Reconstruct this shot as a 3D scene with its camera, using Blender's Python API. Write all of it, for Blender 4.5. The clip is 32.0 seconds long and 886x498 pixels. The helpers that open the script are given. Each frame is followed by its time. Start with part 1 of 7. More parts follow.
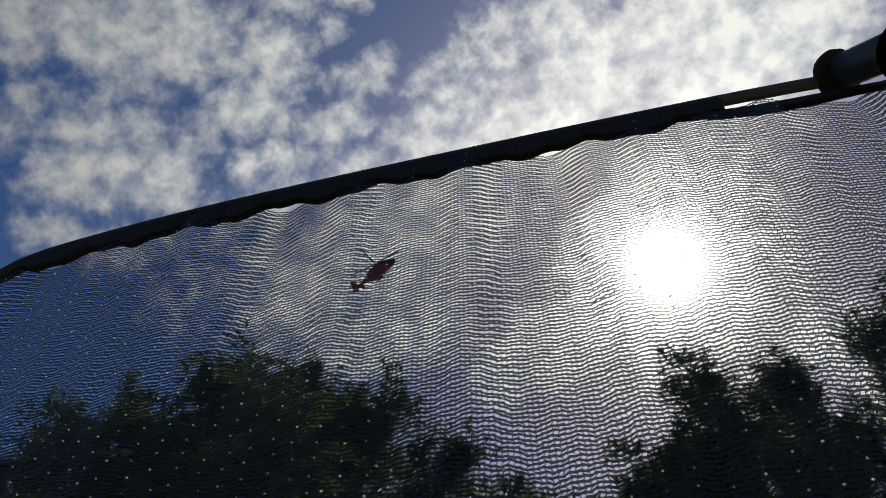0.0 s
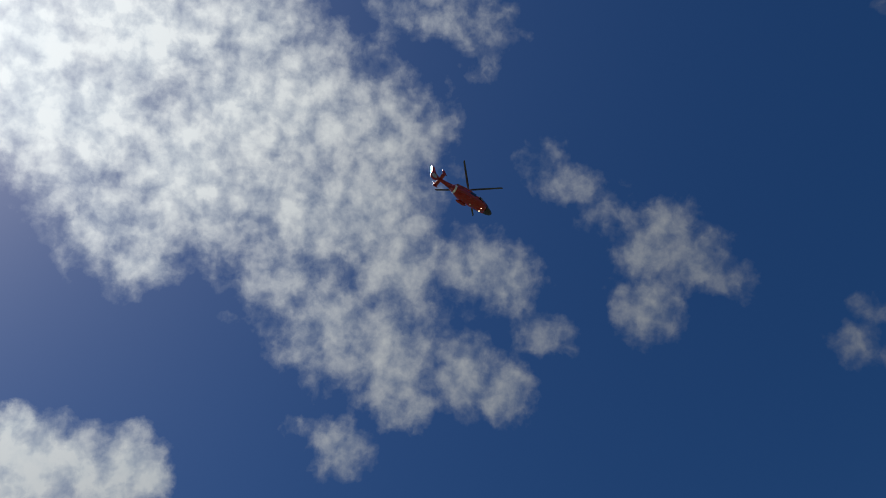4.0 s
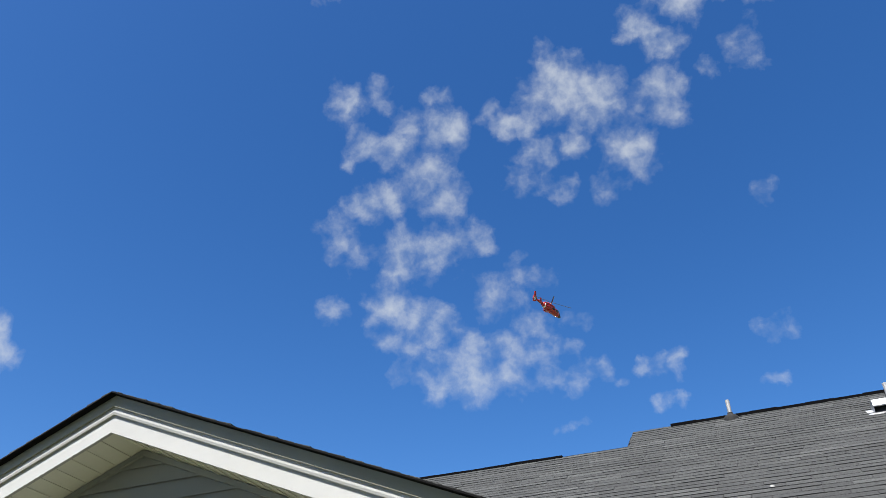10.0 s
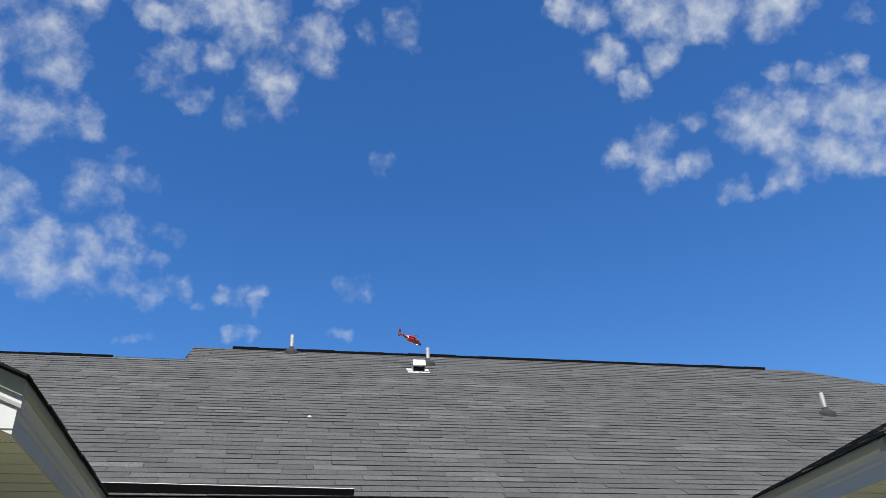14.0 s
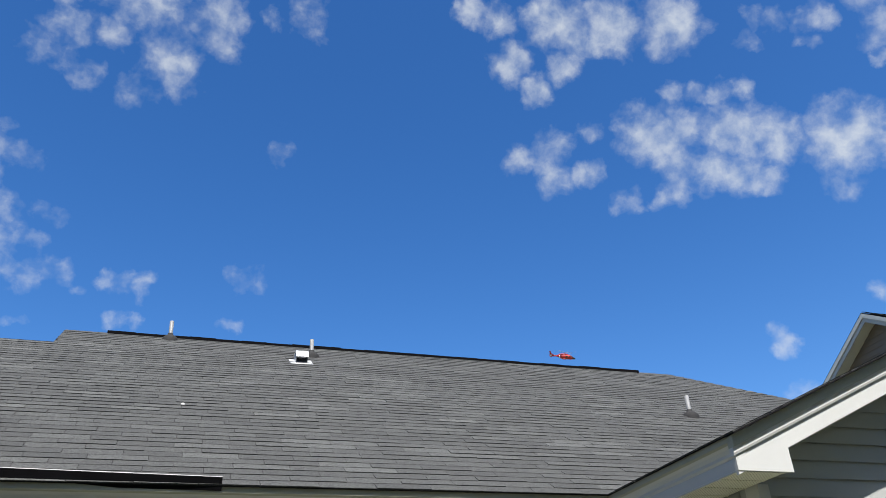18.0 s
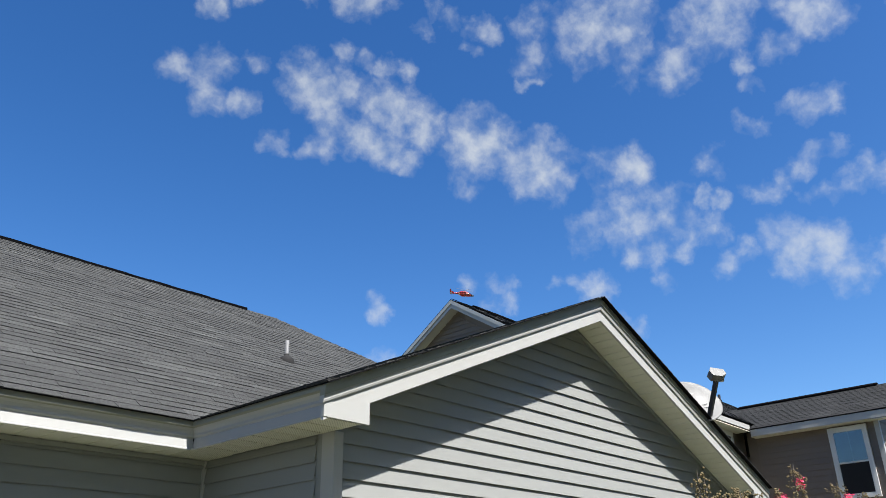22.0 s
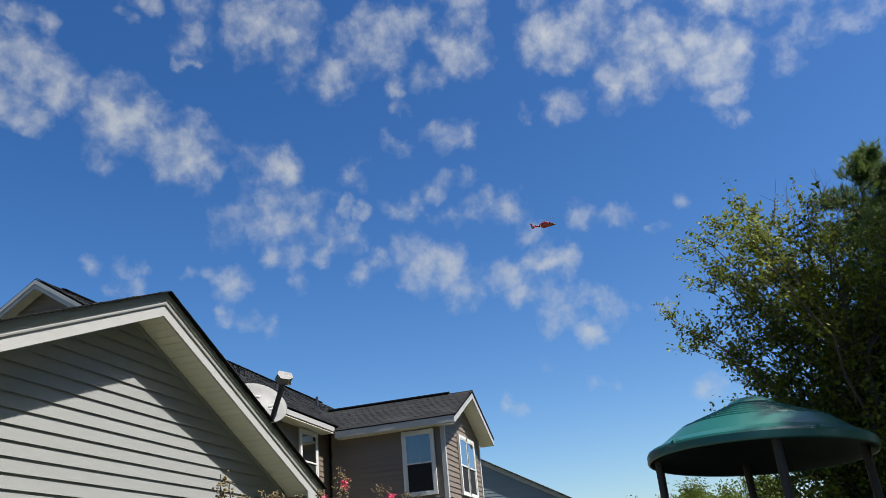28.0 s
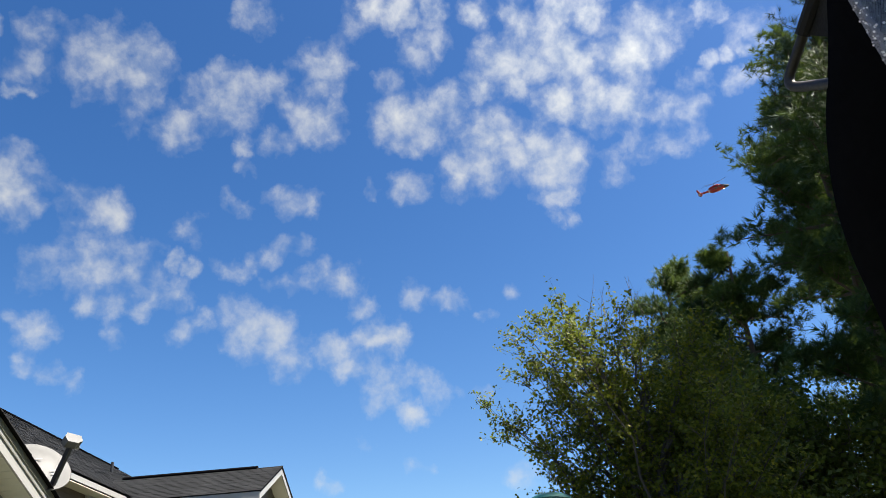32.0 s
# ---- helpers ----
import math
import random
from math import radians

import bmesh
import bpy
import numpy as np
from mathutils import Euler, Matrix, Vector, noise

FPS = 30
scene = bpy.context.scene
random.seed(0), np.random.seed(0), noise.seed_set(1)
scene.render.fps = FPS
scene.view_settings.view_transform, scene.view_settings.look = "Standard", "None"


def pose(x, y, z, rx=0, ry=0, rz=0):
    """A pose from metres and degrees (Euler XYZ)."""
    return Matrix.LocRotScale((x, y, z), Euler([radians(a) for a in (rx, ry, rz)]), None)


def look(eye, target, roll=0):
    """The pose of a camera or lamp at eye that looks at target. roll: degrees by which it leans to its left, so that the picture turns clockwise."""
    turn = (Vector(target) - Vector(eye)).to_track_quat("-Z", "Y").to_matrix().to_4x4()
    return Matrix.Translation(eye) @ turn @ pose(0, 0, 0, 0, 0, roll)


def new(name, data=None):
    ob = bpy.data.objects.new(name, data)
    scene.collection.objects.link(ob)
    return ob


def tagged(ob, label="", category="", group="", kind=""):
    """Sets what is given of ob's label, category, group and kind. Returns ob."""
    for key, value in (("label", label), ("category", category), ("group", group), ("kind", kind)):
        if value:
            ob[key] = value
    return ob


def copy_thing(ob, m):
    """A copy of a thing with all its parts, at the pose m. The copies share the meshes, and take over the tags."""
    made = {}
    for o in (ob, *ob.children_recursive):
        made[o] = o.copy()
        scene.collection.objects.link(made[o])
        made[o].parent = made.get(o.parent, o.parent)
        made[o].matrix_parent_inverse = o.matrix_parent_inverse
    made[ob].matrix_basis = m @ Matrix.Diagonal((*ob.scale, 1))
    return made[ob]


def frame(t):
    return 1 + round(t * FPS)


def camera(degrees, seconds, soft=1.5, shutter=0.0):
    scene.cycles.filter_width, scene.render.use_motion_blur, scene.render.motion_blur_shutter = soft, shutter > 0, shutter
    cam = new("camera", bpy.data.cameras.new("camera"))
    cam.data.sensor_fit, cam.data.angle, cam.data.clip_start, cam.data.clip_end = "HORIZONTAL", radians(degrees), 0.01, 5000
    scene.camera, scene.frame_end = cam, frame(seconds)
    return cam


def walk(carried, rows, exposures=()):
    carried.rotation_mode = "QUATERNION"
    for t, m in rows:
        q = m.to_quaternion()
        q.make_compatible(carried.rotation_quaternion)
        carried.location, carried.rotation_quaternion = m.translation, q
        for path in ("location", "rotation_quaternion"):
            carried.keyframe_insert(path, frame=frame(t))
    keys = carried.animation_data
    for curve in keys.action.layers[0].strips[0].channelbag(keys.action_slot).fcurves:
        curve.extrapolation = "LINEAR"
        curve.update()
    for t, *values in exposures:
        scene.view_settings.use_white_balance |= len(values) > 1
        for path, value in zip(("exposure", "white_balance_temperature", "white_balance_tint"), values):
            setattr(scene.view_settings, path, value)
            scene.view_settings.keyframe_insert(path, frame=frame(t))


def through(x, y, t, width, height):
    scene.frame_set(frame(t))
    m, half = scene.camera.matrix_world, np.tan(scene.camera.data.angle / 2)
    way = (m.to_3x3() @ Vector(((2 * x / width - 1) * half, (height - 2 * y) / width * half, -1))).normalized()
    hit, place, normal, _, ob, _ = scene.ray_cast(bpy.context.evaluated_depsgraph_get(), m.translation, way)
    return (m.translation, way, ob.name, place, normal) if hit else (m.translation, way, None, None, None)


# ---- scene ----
cam = camera(56.9, 32.0, 0.9)
# seconds, stops, white balance: the phone opens up once the sun has left the picture
EXPOSURES = [(0.0, -0.4, 7100, 10), (2.0, -0.45, 6800, 10), (2.5, -0.74, 6600, 10), (3.0, -1.1, 6500, 10), (4.0, -0.38, 6500, 10), (4.5, 0.0, 6500, 10), (6.5, 1.24, 6500, 10), (12.0, 1.2, 6500, 10),
             (20.0, 1.31, 6500, 10), (23.0, 1.12, 6500, 10), (25.0, 0.97, 6500, 10), (28.0, 0.88, 6650, 10), (30.0, 1.18, 6900, 10), (32.0, 1.26, 7050, 10)]
# seconds, place, tilt from straight down, lean and heading
PATH = [
    (0.0, 0.030, -0.530, 1.800, 152.40, 6.54, 203.95),
    (0.5, 0.030, -0.555, 1.800, 152.82, 9.97, 201.72),
    (1.0, 0.030, -0.575, 1.800, 154.00, 9.89, 194.74),
    (1.5, 0.005, -0.586, 1.802, 158.33, 7.35, 187.32),
    (2.0, -0.013, -0.559, 1.803, 162.03, -10.05, 166.56),
    (2.5, 0.001, -0.466, 1.801, 159.87, -28.30, 130.19),
    (3.0, 0.013, -0.385, 1.803, 160.61, -26.57, 105.83),
    (3.5, 0.000, -0.320, 1.800, 155.37, -24.81, 74.42),
    (4.0, 0.000, -0.300, 1.800, 155.93, -17.47, 64.25),
    (4.5, 0.000, -0.295, 1.800, 151.21, -5.93, 56.91),
    (6.5, -0.005, -0.280, 1.800, 132.89, 0.24, 31.59),
    (7.0, -0.007, -0.276, 1.802, 131.15, 1.78, 31.21),
    (7.5, -0.009, -0.266, 1.796, 130.72, 1.02, 30.05),
    (8.0, -0.010, -0.257, 1.790, 129.98, 1.97, 28.88),
    (8.5, -0.012, -0.248, 1.783, 127.78, 0.40, 25.07),
    (9.0, -0.013, -0.239, 1.777, 127.73, 0.21, 24.58),
    (9.5, -0.026, -0.203, 1.782, 127.60, -0.38, 24.16),
    (10.0, -0.038, -0.167, 1.786, 125.88, -1.16, 20.45),
    (10.5, -0.028, -0.059, 1.759, 124.42, -3.21, 12.77),
    (11.0, -0.030, 0.018, 1.738, 121.40, 0.09, 5.41),
    (11.5, -0.061, -0.001, 1.735, 120.39, -2.03, -4.59),
    (12.0, -0.065, -0.003, 1.735, 120.14, -3.30, -7.05),
    (12.5, -0.070, -0.005, 1.740, 120.34, -1.65, -7.19),
    (13.0, -0.075, -0.009, 1.745, 120.30, -2.65, -9.85),
    (13.5, -0.060, -0.005, 1.735, 120.31, -2.75, -11.12),
    (15.5, 0.002, -0.032, 1.716, 119.93, -2.87, -15.25),
    (16.0, 0.014, -0.053, 1.709, 119.78, -4.07, -18.04),
    (16.5, 0.021, -0.049, 1.701, 119.79, -4.39, -19.61),
    (17.0, 0.027, -0.045, 1.694, 119.87, -4.04, -19.89),
    (17.5, 0.033, -0.041, 1.686, 119.99, -3.66, -20.00),
    (18.0, 0.039, -0.037, 1.678, 119.73, -3.58, -19.95),
    (18.5, 0.037, -0.039, 1.669, 115.27, -3.31, -19.57),
    (19.0, 0.036, -0.040, 1.660, 114.95, -2.53, -19.69),
    (19.5, 0.034, -0.042, 1.651, 115.28, -2.28, -24.64),
    (20.0, 0.032, -0.043, 1.642, 115.00, -1.58, -28.98),
    (20.5, 0.031, -0.044, 1.633, 114.99, -1.38, -37.22),
    (21.0, -0.012, -0.046, 1.637, 114.79, -1.57, -43.27),
    (21.5, -0.054, -0.047, 1.642, 114.48, -0.41, -45.09),
    (22.0, -0.097, -0.049, 1.646, 114.35, -1.25, -48.44),
    (22.5, -0.080, -0.067, 1.657, 114.19, -0.78, -48.60),
    (23.0, -0.064, -0.085, 1.668, 114.26, -1.48, -49.22),
    (23.5, -0.048, -0.103, 1.678, 113.96, -2.60, -53.11),
    (24.0, 0.079, -0.345, 1.654, 113.22, -4.06, -63.78),
    (24.5, 0.213, -0.456, 1.656, 112.76, -3.64, -65.97),
    (25.0, 0.222, -0.467, 1.655, 112.49, -3.02, -66.98),
    (25.5, 0.232, -0.479, 1.653, 112.29, -3.20, -69.01),
    (27.5, 0.273, -0.521, 1.663, 112.75, -4.50, -73.38),
    (28.0, 0.283, -0.532, 1.666, 112.78, -5.22, -75.48),
    (28.5, 0.285, -0.546, 1.668, 112.76, -4.77, -75.63),
    (29.0, 0.288, -0.560, 1.671, 112.95, -5.52, -78.54),
    (29.5, 0.290, -0.575, 1.674, 113.56, -5.70, -79.86),
    (30.0, 0.292, -0.589, 1.676, 114.80, -5.36, -80.22),
    (30.5, 0.309, -0.589, 1.683, 115.02, -5.75, -82.95),
    (31.0, 0.326, -0.590, 1.689, 115.54, -5.96, -86.03),
    (31.5, 0.326, -0.596, 1.695, 116.79, -5.08, -86.67),
    (32.0, 0.326, -0.602, 1.702, 117.02, -4.56, -88.58),
]
walk(cam, [(t, pose(x, y, z, 0, 0, heading) @ pose(0, 0, 0, tilt) @ pose(0, 0, 0, 0, 0, lean)) for t, x, y, z, tilt, lean, heading in PATH],
     EXPOSURES)

# clouds: heading, elevation and half width in degrees, and how dense
OVER_NET_EAST = [
    (-93.1, 58.2, 2.15, 1.00), (-95.9, 61.2, 2.23, 1.00), (-100.4, 63.2, 2.83, 1.00), (-102.0, 55.7, 2.04, 0.80), (-106.4, 57.6, 2.12, 0.90), (-108.6, 59.0, 2.16, 0.90),
    (-108.4, 55.0, 2.29, 1.00), (-111.7, 57.0, 2.36, 1.00), (-115.6, 59.1, 2.43, 1.00), (-110.8, 51.0, 1.20, 0.80), (-113.0, 52.4, 1.23, 0.80),
]
BEHIND_NET = [
    (-138.6, 56.6, 3.95, 0.80), (-147.0, 62.2, 5.20, 0.80), (-156.0, 65.9, 4.84, 0.80), (-146.8, 54.8, 1.92, 0.75), (-151.6, 55.9, 1.94, 0.75), (-156.7, 56.9, 1.96, 0.75),
    (-164.4, 54.0, 1.73, 0.80), (-171.3, 54.5, 1.73, 0.80), (-168.2, 56.7, 1.97, 0.80), (-173.0, 56.9, 1.97, 0.80), (-177.8, 57.0, 1.96, 0.80), (172.9, 58.9, 6.08, 0.95),
    (162.7, 65.3, 4.66, 0.80), (161.9, 50.8, 1.99, 0.85), (159.1, 50.2, 1.95, 0.85), (148.2, 48.9, 2.08, 0.70), (-116.2, 52.5, 1.30, 0.45), (-118.6, 54.3, 1.34, 0.45),
    (-121.2, 56.1, 1.37, 0.45), (-124.2, 58.0, 1.41, 0.45), (-127.2, 53.4, 1.91, 0.35), (-129.8, 62.3, 2.51, 0.60), (-138.2, 65.3, 2.58, 0.60), (158.7, 47.3, 1.52, 0.70),
]
BEHIND_NET_SECOND = [
    (154.0, 46.2, 1.47, 0.70),
]
OVER_NET_WEST = [
    (-103.2, 66.8, 2.89, 1.00), (-115.6, 69.9, 2.22, 0.95), (-118.4, 65.9, 1.71, 0.95), (-120.1, 67.1, 1.74, 0.95), (-104.3, 74.3, 2.53, 0.80), (-107.3, 77.6, 2.60, 0.80),
    (-117.0, 77.1, 1.48, 0.60), (-97.1, 65.8, 1.41, 0.90), (-97.3, 67.1, 1.43, 0.90), (-114.4, 63.6, 1.10, 0.50), (-117.3, 62.9, 1.10, 0.50), (-123.7, 63.1, 0.94, 0.80),
    (-125.2, 64.1, 0.96, 0.80), (-126.8, 65.0, 0.97, 0.80), (-121.2, 73.9, 0.87, 0.55), (-131.0, 71.6, 1.15, 0.50), (-135.5, 73.1, 1.16, 0.50), (-129.4, 67.0, 1.11, 0.60),
    (-132.2, 68.3, 1.13, 0.60), (-135.4, 69.5, 1.15, 0.60), (-146.3, 73.3, 1.19, 0.55), (-154.1, 74.6, 1.21, 0.55), (-157.6, 76.1, 1.51, 0.55), (-162.1, 77.5, 1.52, 0.55),
]
OVER_NET_WEST_SECOND = [
    (127.0, 82.0, 1.95, 0.45),
]
TALL_CUMULUS = [
    (104.8, 49.0, 2.26, 1.35), (114.6, 49.2, 1.90, 1.35), (112.2, 47.9, 1.87, 1.35), (107.7, 44.9, 3.15, 1.40), (103.2, 44.4, 1.64, 1.35), (117.6, 46.9, 1.94, 1.35),
    (114.6, 45.4, 1.90, 1.35), (117.1, 48.9, 1.31, 1.30),
]
SUNLIT_BANK = [
    (-152.5, 70.9, 1.80, 0.60), (-154.4, 72.9, 1.85, 0.60), (-158.2, 72.6, 1.49, 0.60), (-162.1, 74.2, 1.53, 0.60), (-167.0, 75.8, 1.56, 0.60), (-166.4, 69.6, 3.06, 0.90),
    (-176.2, 70.1, 3.08, 0.95), (172.0, 73.5, 3.25, 0.95), (175.6, 76.6, 2.44, 0.85), (157.2, 79.2, 2.52, 0.85), (142.1, 83.9, 1.90, 0.45), (122.6, 83.9, 1.91, 0.45),
    (-173.6, 78.8, 1.00, 0.50), (-177.4, 79.7, 1.01, 0.50), (167.4, 65.3, 1.97, 1.06), (157.9, 68.0, 2.06, 1.06), (145.5, 70.0, 2.13, 1.06), (178.1, 62.8, 2.22, 1.06),
    (169.4, 65.6, 2.35, 1.06), (150.0, 67.3, 2.30, 1.01), (142.5, 67.9, 2.34, 1.01), (134.6, 68.1, 2.38, 1.01), (126.1, 65.9, 2.61, 0.70), (114.6, 64.8, 2.63, 0.70),
]
SUNLIT_BANK_SECOND = [
    (155.1, 73.2, 2.52, 0.95), (146.7, 73.9, 2.56, 0.95), (150.7, 62.3, 0.90, 0.60), (148.6, 62.5, 0.90, 0.60), (57.4, 74.5, 1.48, 0.55), (64.2, 73.7, 1.49, 0.55),
    (56.3, 58.2, 1.16, 0.45),
]
HIGH_BANK = [
    (148.0, 69.0, 3.24, 1.06), (137.0, 74.9, 3.49, 1.06), (129.8, 77.7, 3.17, 0.95), (114.3, 80.2, 3.26, 0.95), (139.2, 67.2, 3.37, 1.06), (131.8, 69.4, 3.85, 1.06),
    (112.9, 70.2, 4.10, 1.06), (106.8, 75.2, 4.58, 1.06), (93.6, 76.2, 4.66, 1.06), (80.0, 76.0, 3.44, 0.90), (71.7, 74.4, 3.48, 0.90), (108.3, 69.6, 3.74, 0.95),
    (96.9, 70.9, 3.84, 0.95), (119.0, 64.7, 2.37, 0.85), (114.3, 65.9, 2.43, 0.85), (126.1, 66.1, 2.31, 0.70), (113.4, 63.0, 1.20, 0.85), (111.1, 63.5, 1.22, 0.85),
    (87.1, 69.8, 3.91, 1.01), (77.1, 69.8, 3.95, 1.01), (89.8, 65.4, 3.15, 0.70), (72.8, 65.6, 3.04, 0.90), (60.2, 63.7, 1.99, 0.90), (56.7, 62.2, 1.98, 0.90),
]
HIGH_BANK_SECOND = [
    (83.3, 61.6, 3.04, 0.90), (75.5, 59.9, 3.06, 0.90), (75.3, 58.2, 2.17, 0.95), (66.4, 57.2, 2.18, 0.95), (62.6, 55.2, 1.58, 0.95), (76.5, 55.8, 1.07, 0.85),
    (73.6, 55.6, 1.08, 0.85), (55.7, 57.9, 1.09, 0.60), (54.2, 57.5, 1.09, 0.60), (50.5, 82.1, 1.46, 0.42), (35.9, 80.4, 1.46, 0.42), (33.5, 78.6, 1.47, 0.42),
    (28.3, 77.3, 1.47, 0.42), (36.2, 75.8, 0.88, 0.35), (41.4, 68.0, 1.25, 0.50), (40.1, 66.0, 1.08, 0.50), (38.8, 65.1, 1.08, 0.50), (39.0, 63.0, 1.29, 0.40),
    (37.0, 60.8, 1.28, 0.40), (34.4, 60.0, 1.06, 0.50), (32.2, 58.9, 1.04, 0.50), (82.6, 53.3, 1.62, 0.85), (88.5, 54.8, 0.42, 0.35), (87.2, 54.8, 0.42, 0.35),
]
HIGH_BANK_THIRD = [
    (85.9, 54.8, 0.42, 0.35), (112.3, 49.4, 2.24, 1.40), (108.5, 50.0, 1.90, 1.40), (104.4, 50.7, 1.95, 1.40), (115.6, 50.7, 1.26, 1.40), (102.0, 50.4, 1.28, 1.40),
]
NORTH = [
    (38.4, 58.8, 1.67, 0.92), (34.5, 59.0, 1.67, 0.92), (41.9, 55.7, 1.78, 0.92), (34.4, 56.1, 1.79, 0.92), (44.1, 55.6, 1.18, 0.78), (41.7, 55.8, 1.18, 0.78),
    (34.2, 54.1, 0.95, 0.60), (33.0, 53.6, 0.95, 0.60), (64.4, 55.0, 1.08, 0.87), (61.3, 55.8, 1.10, 0.87), (60.9, 54.5, 0.63, 0.46), (59.7, 54.8, 0.64, 0.46),
    (56.5, 57.2, 0.48, 0.55), (55.3, 57.4, 0.48, 0.55), (54.2, 57.7, 0.48, 0.55), (29.6, 45.7, 1.08, 0.64), (8.8, 46.2, 1.75, 0.87), (5.3, 45.4, 1.71, 0.87),
    (8.8, 47.3, 1.38, 0.83), (11.2, 45.4, 0.96, 0.64), (7.3, 43.9, 0.74, 0.64), (6.3, 43.7, 0.74, 0.64), (-0.5, 44.8, 1.26, 0.74), (-0.2, 43.4, 0.86, 0.55),
]
NORTH_SECOND = [
    (-1.5, 43.0, 0.85, 0.55), (3.2, 41.3, 1.58, 0.81), (14.0, 44.2, 0.85, 0.69), (12.1, 43.9, 0.85, 0.69), (11.8, 42.2, 0.84, 0.66), (10.5, 42.0, 0.84, 0.66),
    (8.2, 42.3, 0.83, 0.60), (13.1, 40.3, 0.72, 0.46), (11.2, 40.0, 0.71, 0.46), (9.5, 39.7, 0.66, 0.46), (9.6, 39.2, 0.66, 0.46), (0.6, 49.2, 1.05, 0.87),
    (-0.7, 48.0, 0.86, 0.83), (-2.3, 47.5, 0.85, 0.83), (-4.5, 50.0, 1.19, 0.87), (-1.8, 50.3, 0.71, 0.55), (-7.4, 51.6, 1.49, 0.92), (-8.9, 51.0, 1.47, 0.92),
    (-12.3, 50.0, 1.70, 0.92), (-0.3, 54.3, 0.86, 0.39), (-2.1, 53.8, 0.85, 0.39), (-3.6, 53.0, 0.81, 0.51), (-5.1, 45.0, 0.62, 0.69), (-8.4, 46.3, 0.81, 0.39),
]
NORTH_THIRD = [
    (-8.6, 44.8, 0.70, 0.39), (5.9, 39.0, 0.73, 0.39), (5.1, 38.9, 0.73, 0.39), (21.4, 46.4, 0.57, 0.57), (20.1, 46.3, 0.57, 0.57), (26.8, 46.6, 0.84, 0.46),
    (15.6, 45.5, 0.56, 0.39), (15.7, 45.1, 0.56, 0.39), (20.7, 44.2, 1.14, 0.78), (19.3, 44.0, 1.13, 0.78), (23.5, 44.4, 0.99, 0.55), (27.2, 42.9, 1.19, 0.75),
    (25.1, 42.8, 1.19, 0.75), (28.9, 41.4, 0.51, 0.46), (21.4, 40.5, 1.69, 0.74), (20.1, 39.2, 1.15, 0.69), (27.1, 39.1, 1.10, 0.78), (25.3, 39.0, 1.10, 0.78),
    (29.8, 36.9, 0.88, 0.51), (29.1, 35.9, 0.88, 0.51), (27.8, 35.9, 0.61, 0.41), (27.8, 34.9, 0.61, 0.41), (20.4, 36.4, 0.95, 0.74), (18.9, 36.4, 0.95, 0.74),
]
NORTH_FOURTH = [
    (17.4, 36.5, 0.94, 0.74), (23.9, 35.6, 1.39, 0.78), (21.5, 35.5, 1.38, 0.78), (24.8, 34.2, 0.56, 0.55), (23.7, 34.1, 0.56, 0.55), (22.6, 34.1, 0.56, 0.55),
    (29.4, 31.3, 0.88, 0.60), (24.9, 32.0, 1.45, 0.81), (22.6, 30.9, 1.27, 0.74), (21.1, 30.7, 1.27, 0.74), (24.9, 29.5, 0.93, 0.57), (23.1, 29.4, 0.93, 0.57),
    (23.8, 27.2, 0.80, 0.46), (16.7, 32.3, 1.09, 0.41), (15.7, 32.2, 1.08, 0.41), (13.9, 30.4, 0.74, 0.51), (12.9, 30.2, 0.73, 0.51), (20.6, 27.0, 1.48, 0.78),
    (18.3, 26.8, 1.46, 0.78), (16.8, 27.1, 1.05, 0.64), (15.3, 26.9, 1.04, 0.64), (17.9, 29.0, 0.91, 0.60), (16.5, 28.8, 0.90, 0.60), (15.2, 28.7, 0.89, 0.60),
]
NORTH_FIFTH = [
    (14.0, 28.2, 0.64, 0.46), (13.1, 28.1, 0.64, 0.46), (12.2, 26.8, 0.87, 0.55), (10.6, 26.6, 0.86, 0.55), (11.8, 28.6, 0.52, 0.46), (10.7, 28.4, 0.51, 0.46),
    (9.2, 27.0, 0.50, 0.46), (8.1, 26.8, 0.50, 0.46), (4.9, 26.5, 0.49, 0.46), (3.9, 26.3, 0.48, 0.46), (2.9, 26.1, 0.47, 0.46), (14.2, 35.0, 0.52, 0.37),
    (13.6, 33.8, 0.54, 0.35), (12.8, 33.7, 0.54, 0.35), (11.9, 33.5, 0.54, 0.35), (10.5, 30.4, 0.48, 0.29), (9.7, 30.2, 0.48, 0.29), (8.8, 30.1, 0.47, 0.29),
    (54.5, 26.8, 1.08, 0.78), (53.3, 26.7, 1.09, 0.78), (52.7, 25.4, 0.95, 0.78), (55.0, 25.1, 0.38, 0.39), (54.1, 25.2, 0.38, 0.39), (53.1, 25.4, 0.38, 0.39),
]
NORTH_SIXTH = [
    (7.5, 25.8, 0.34, 0.37), (7.1, 25.8, 0.34, 0.37),
]
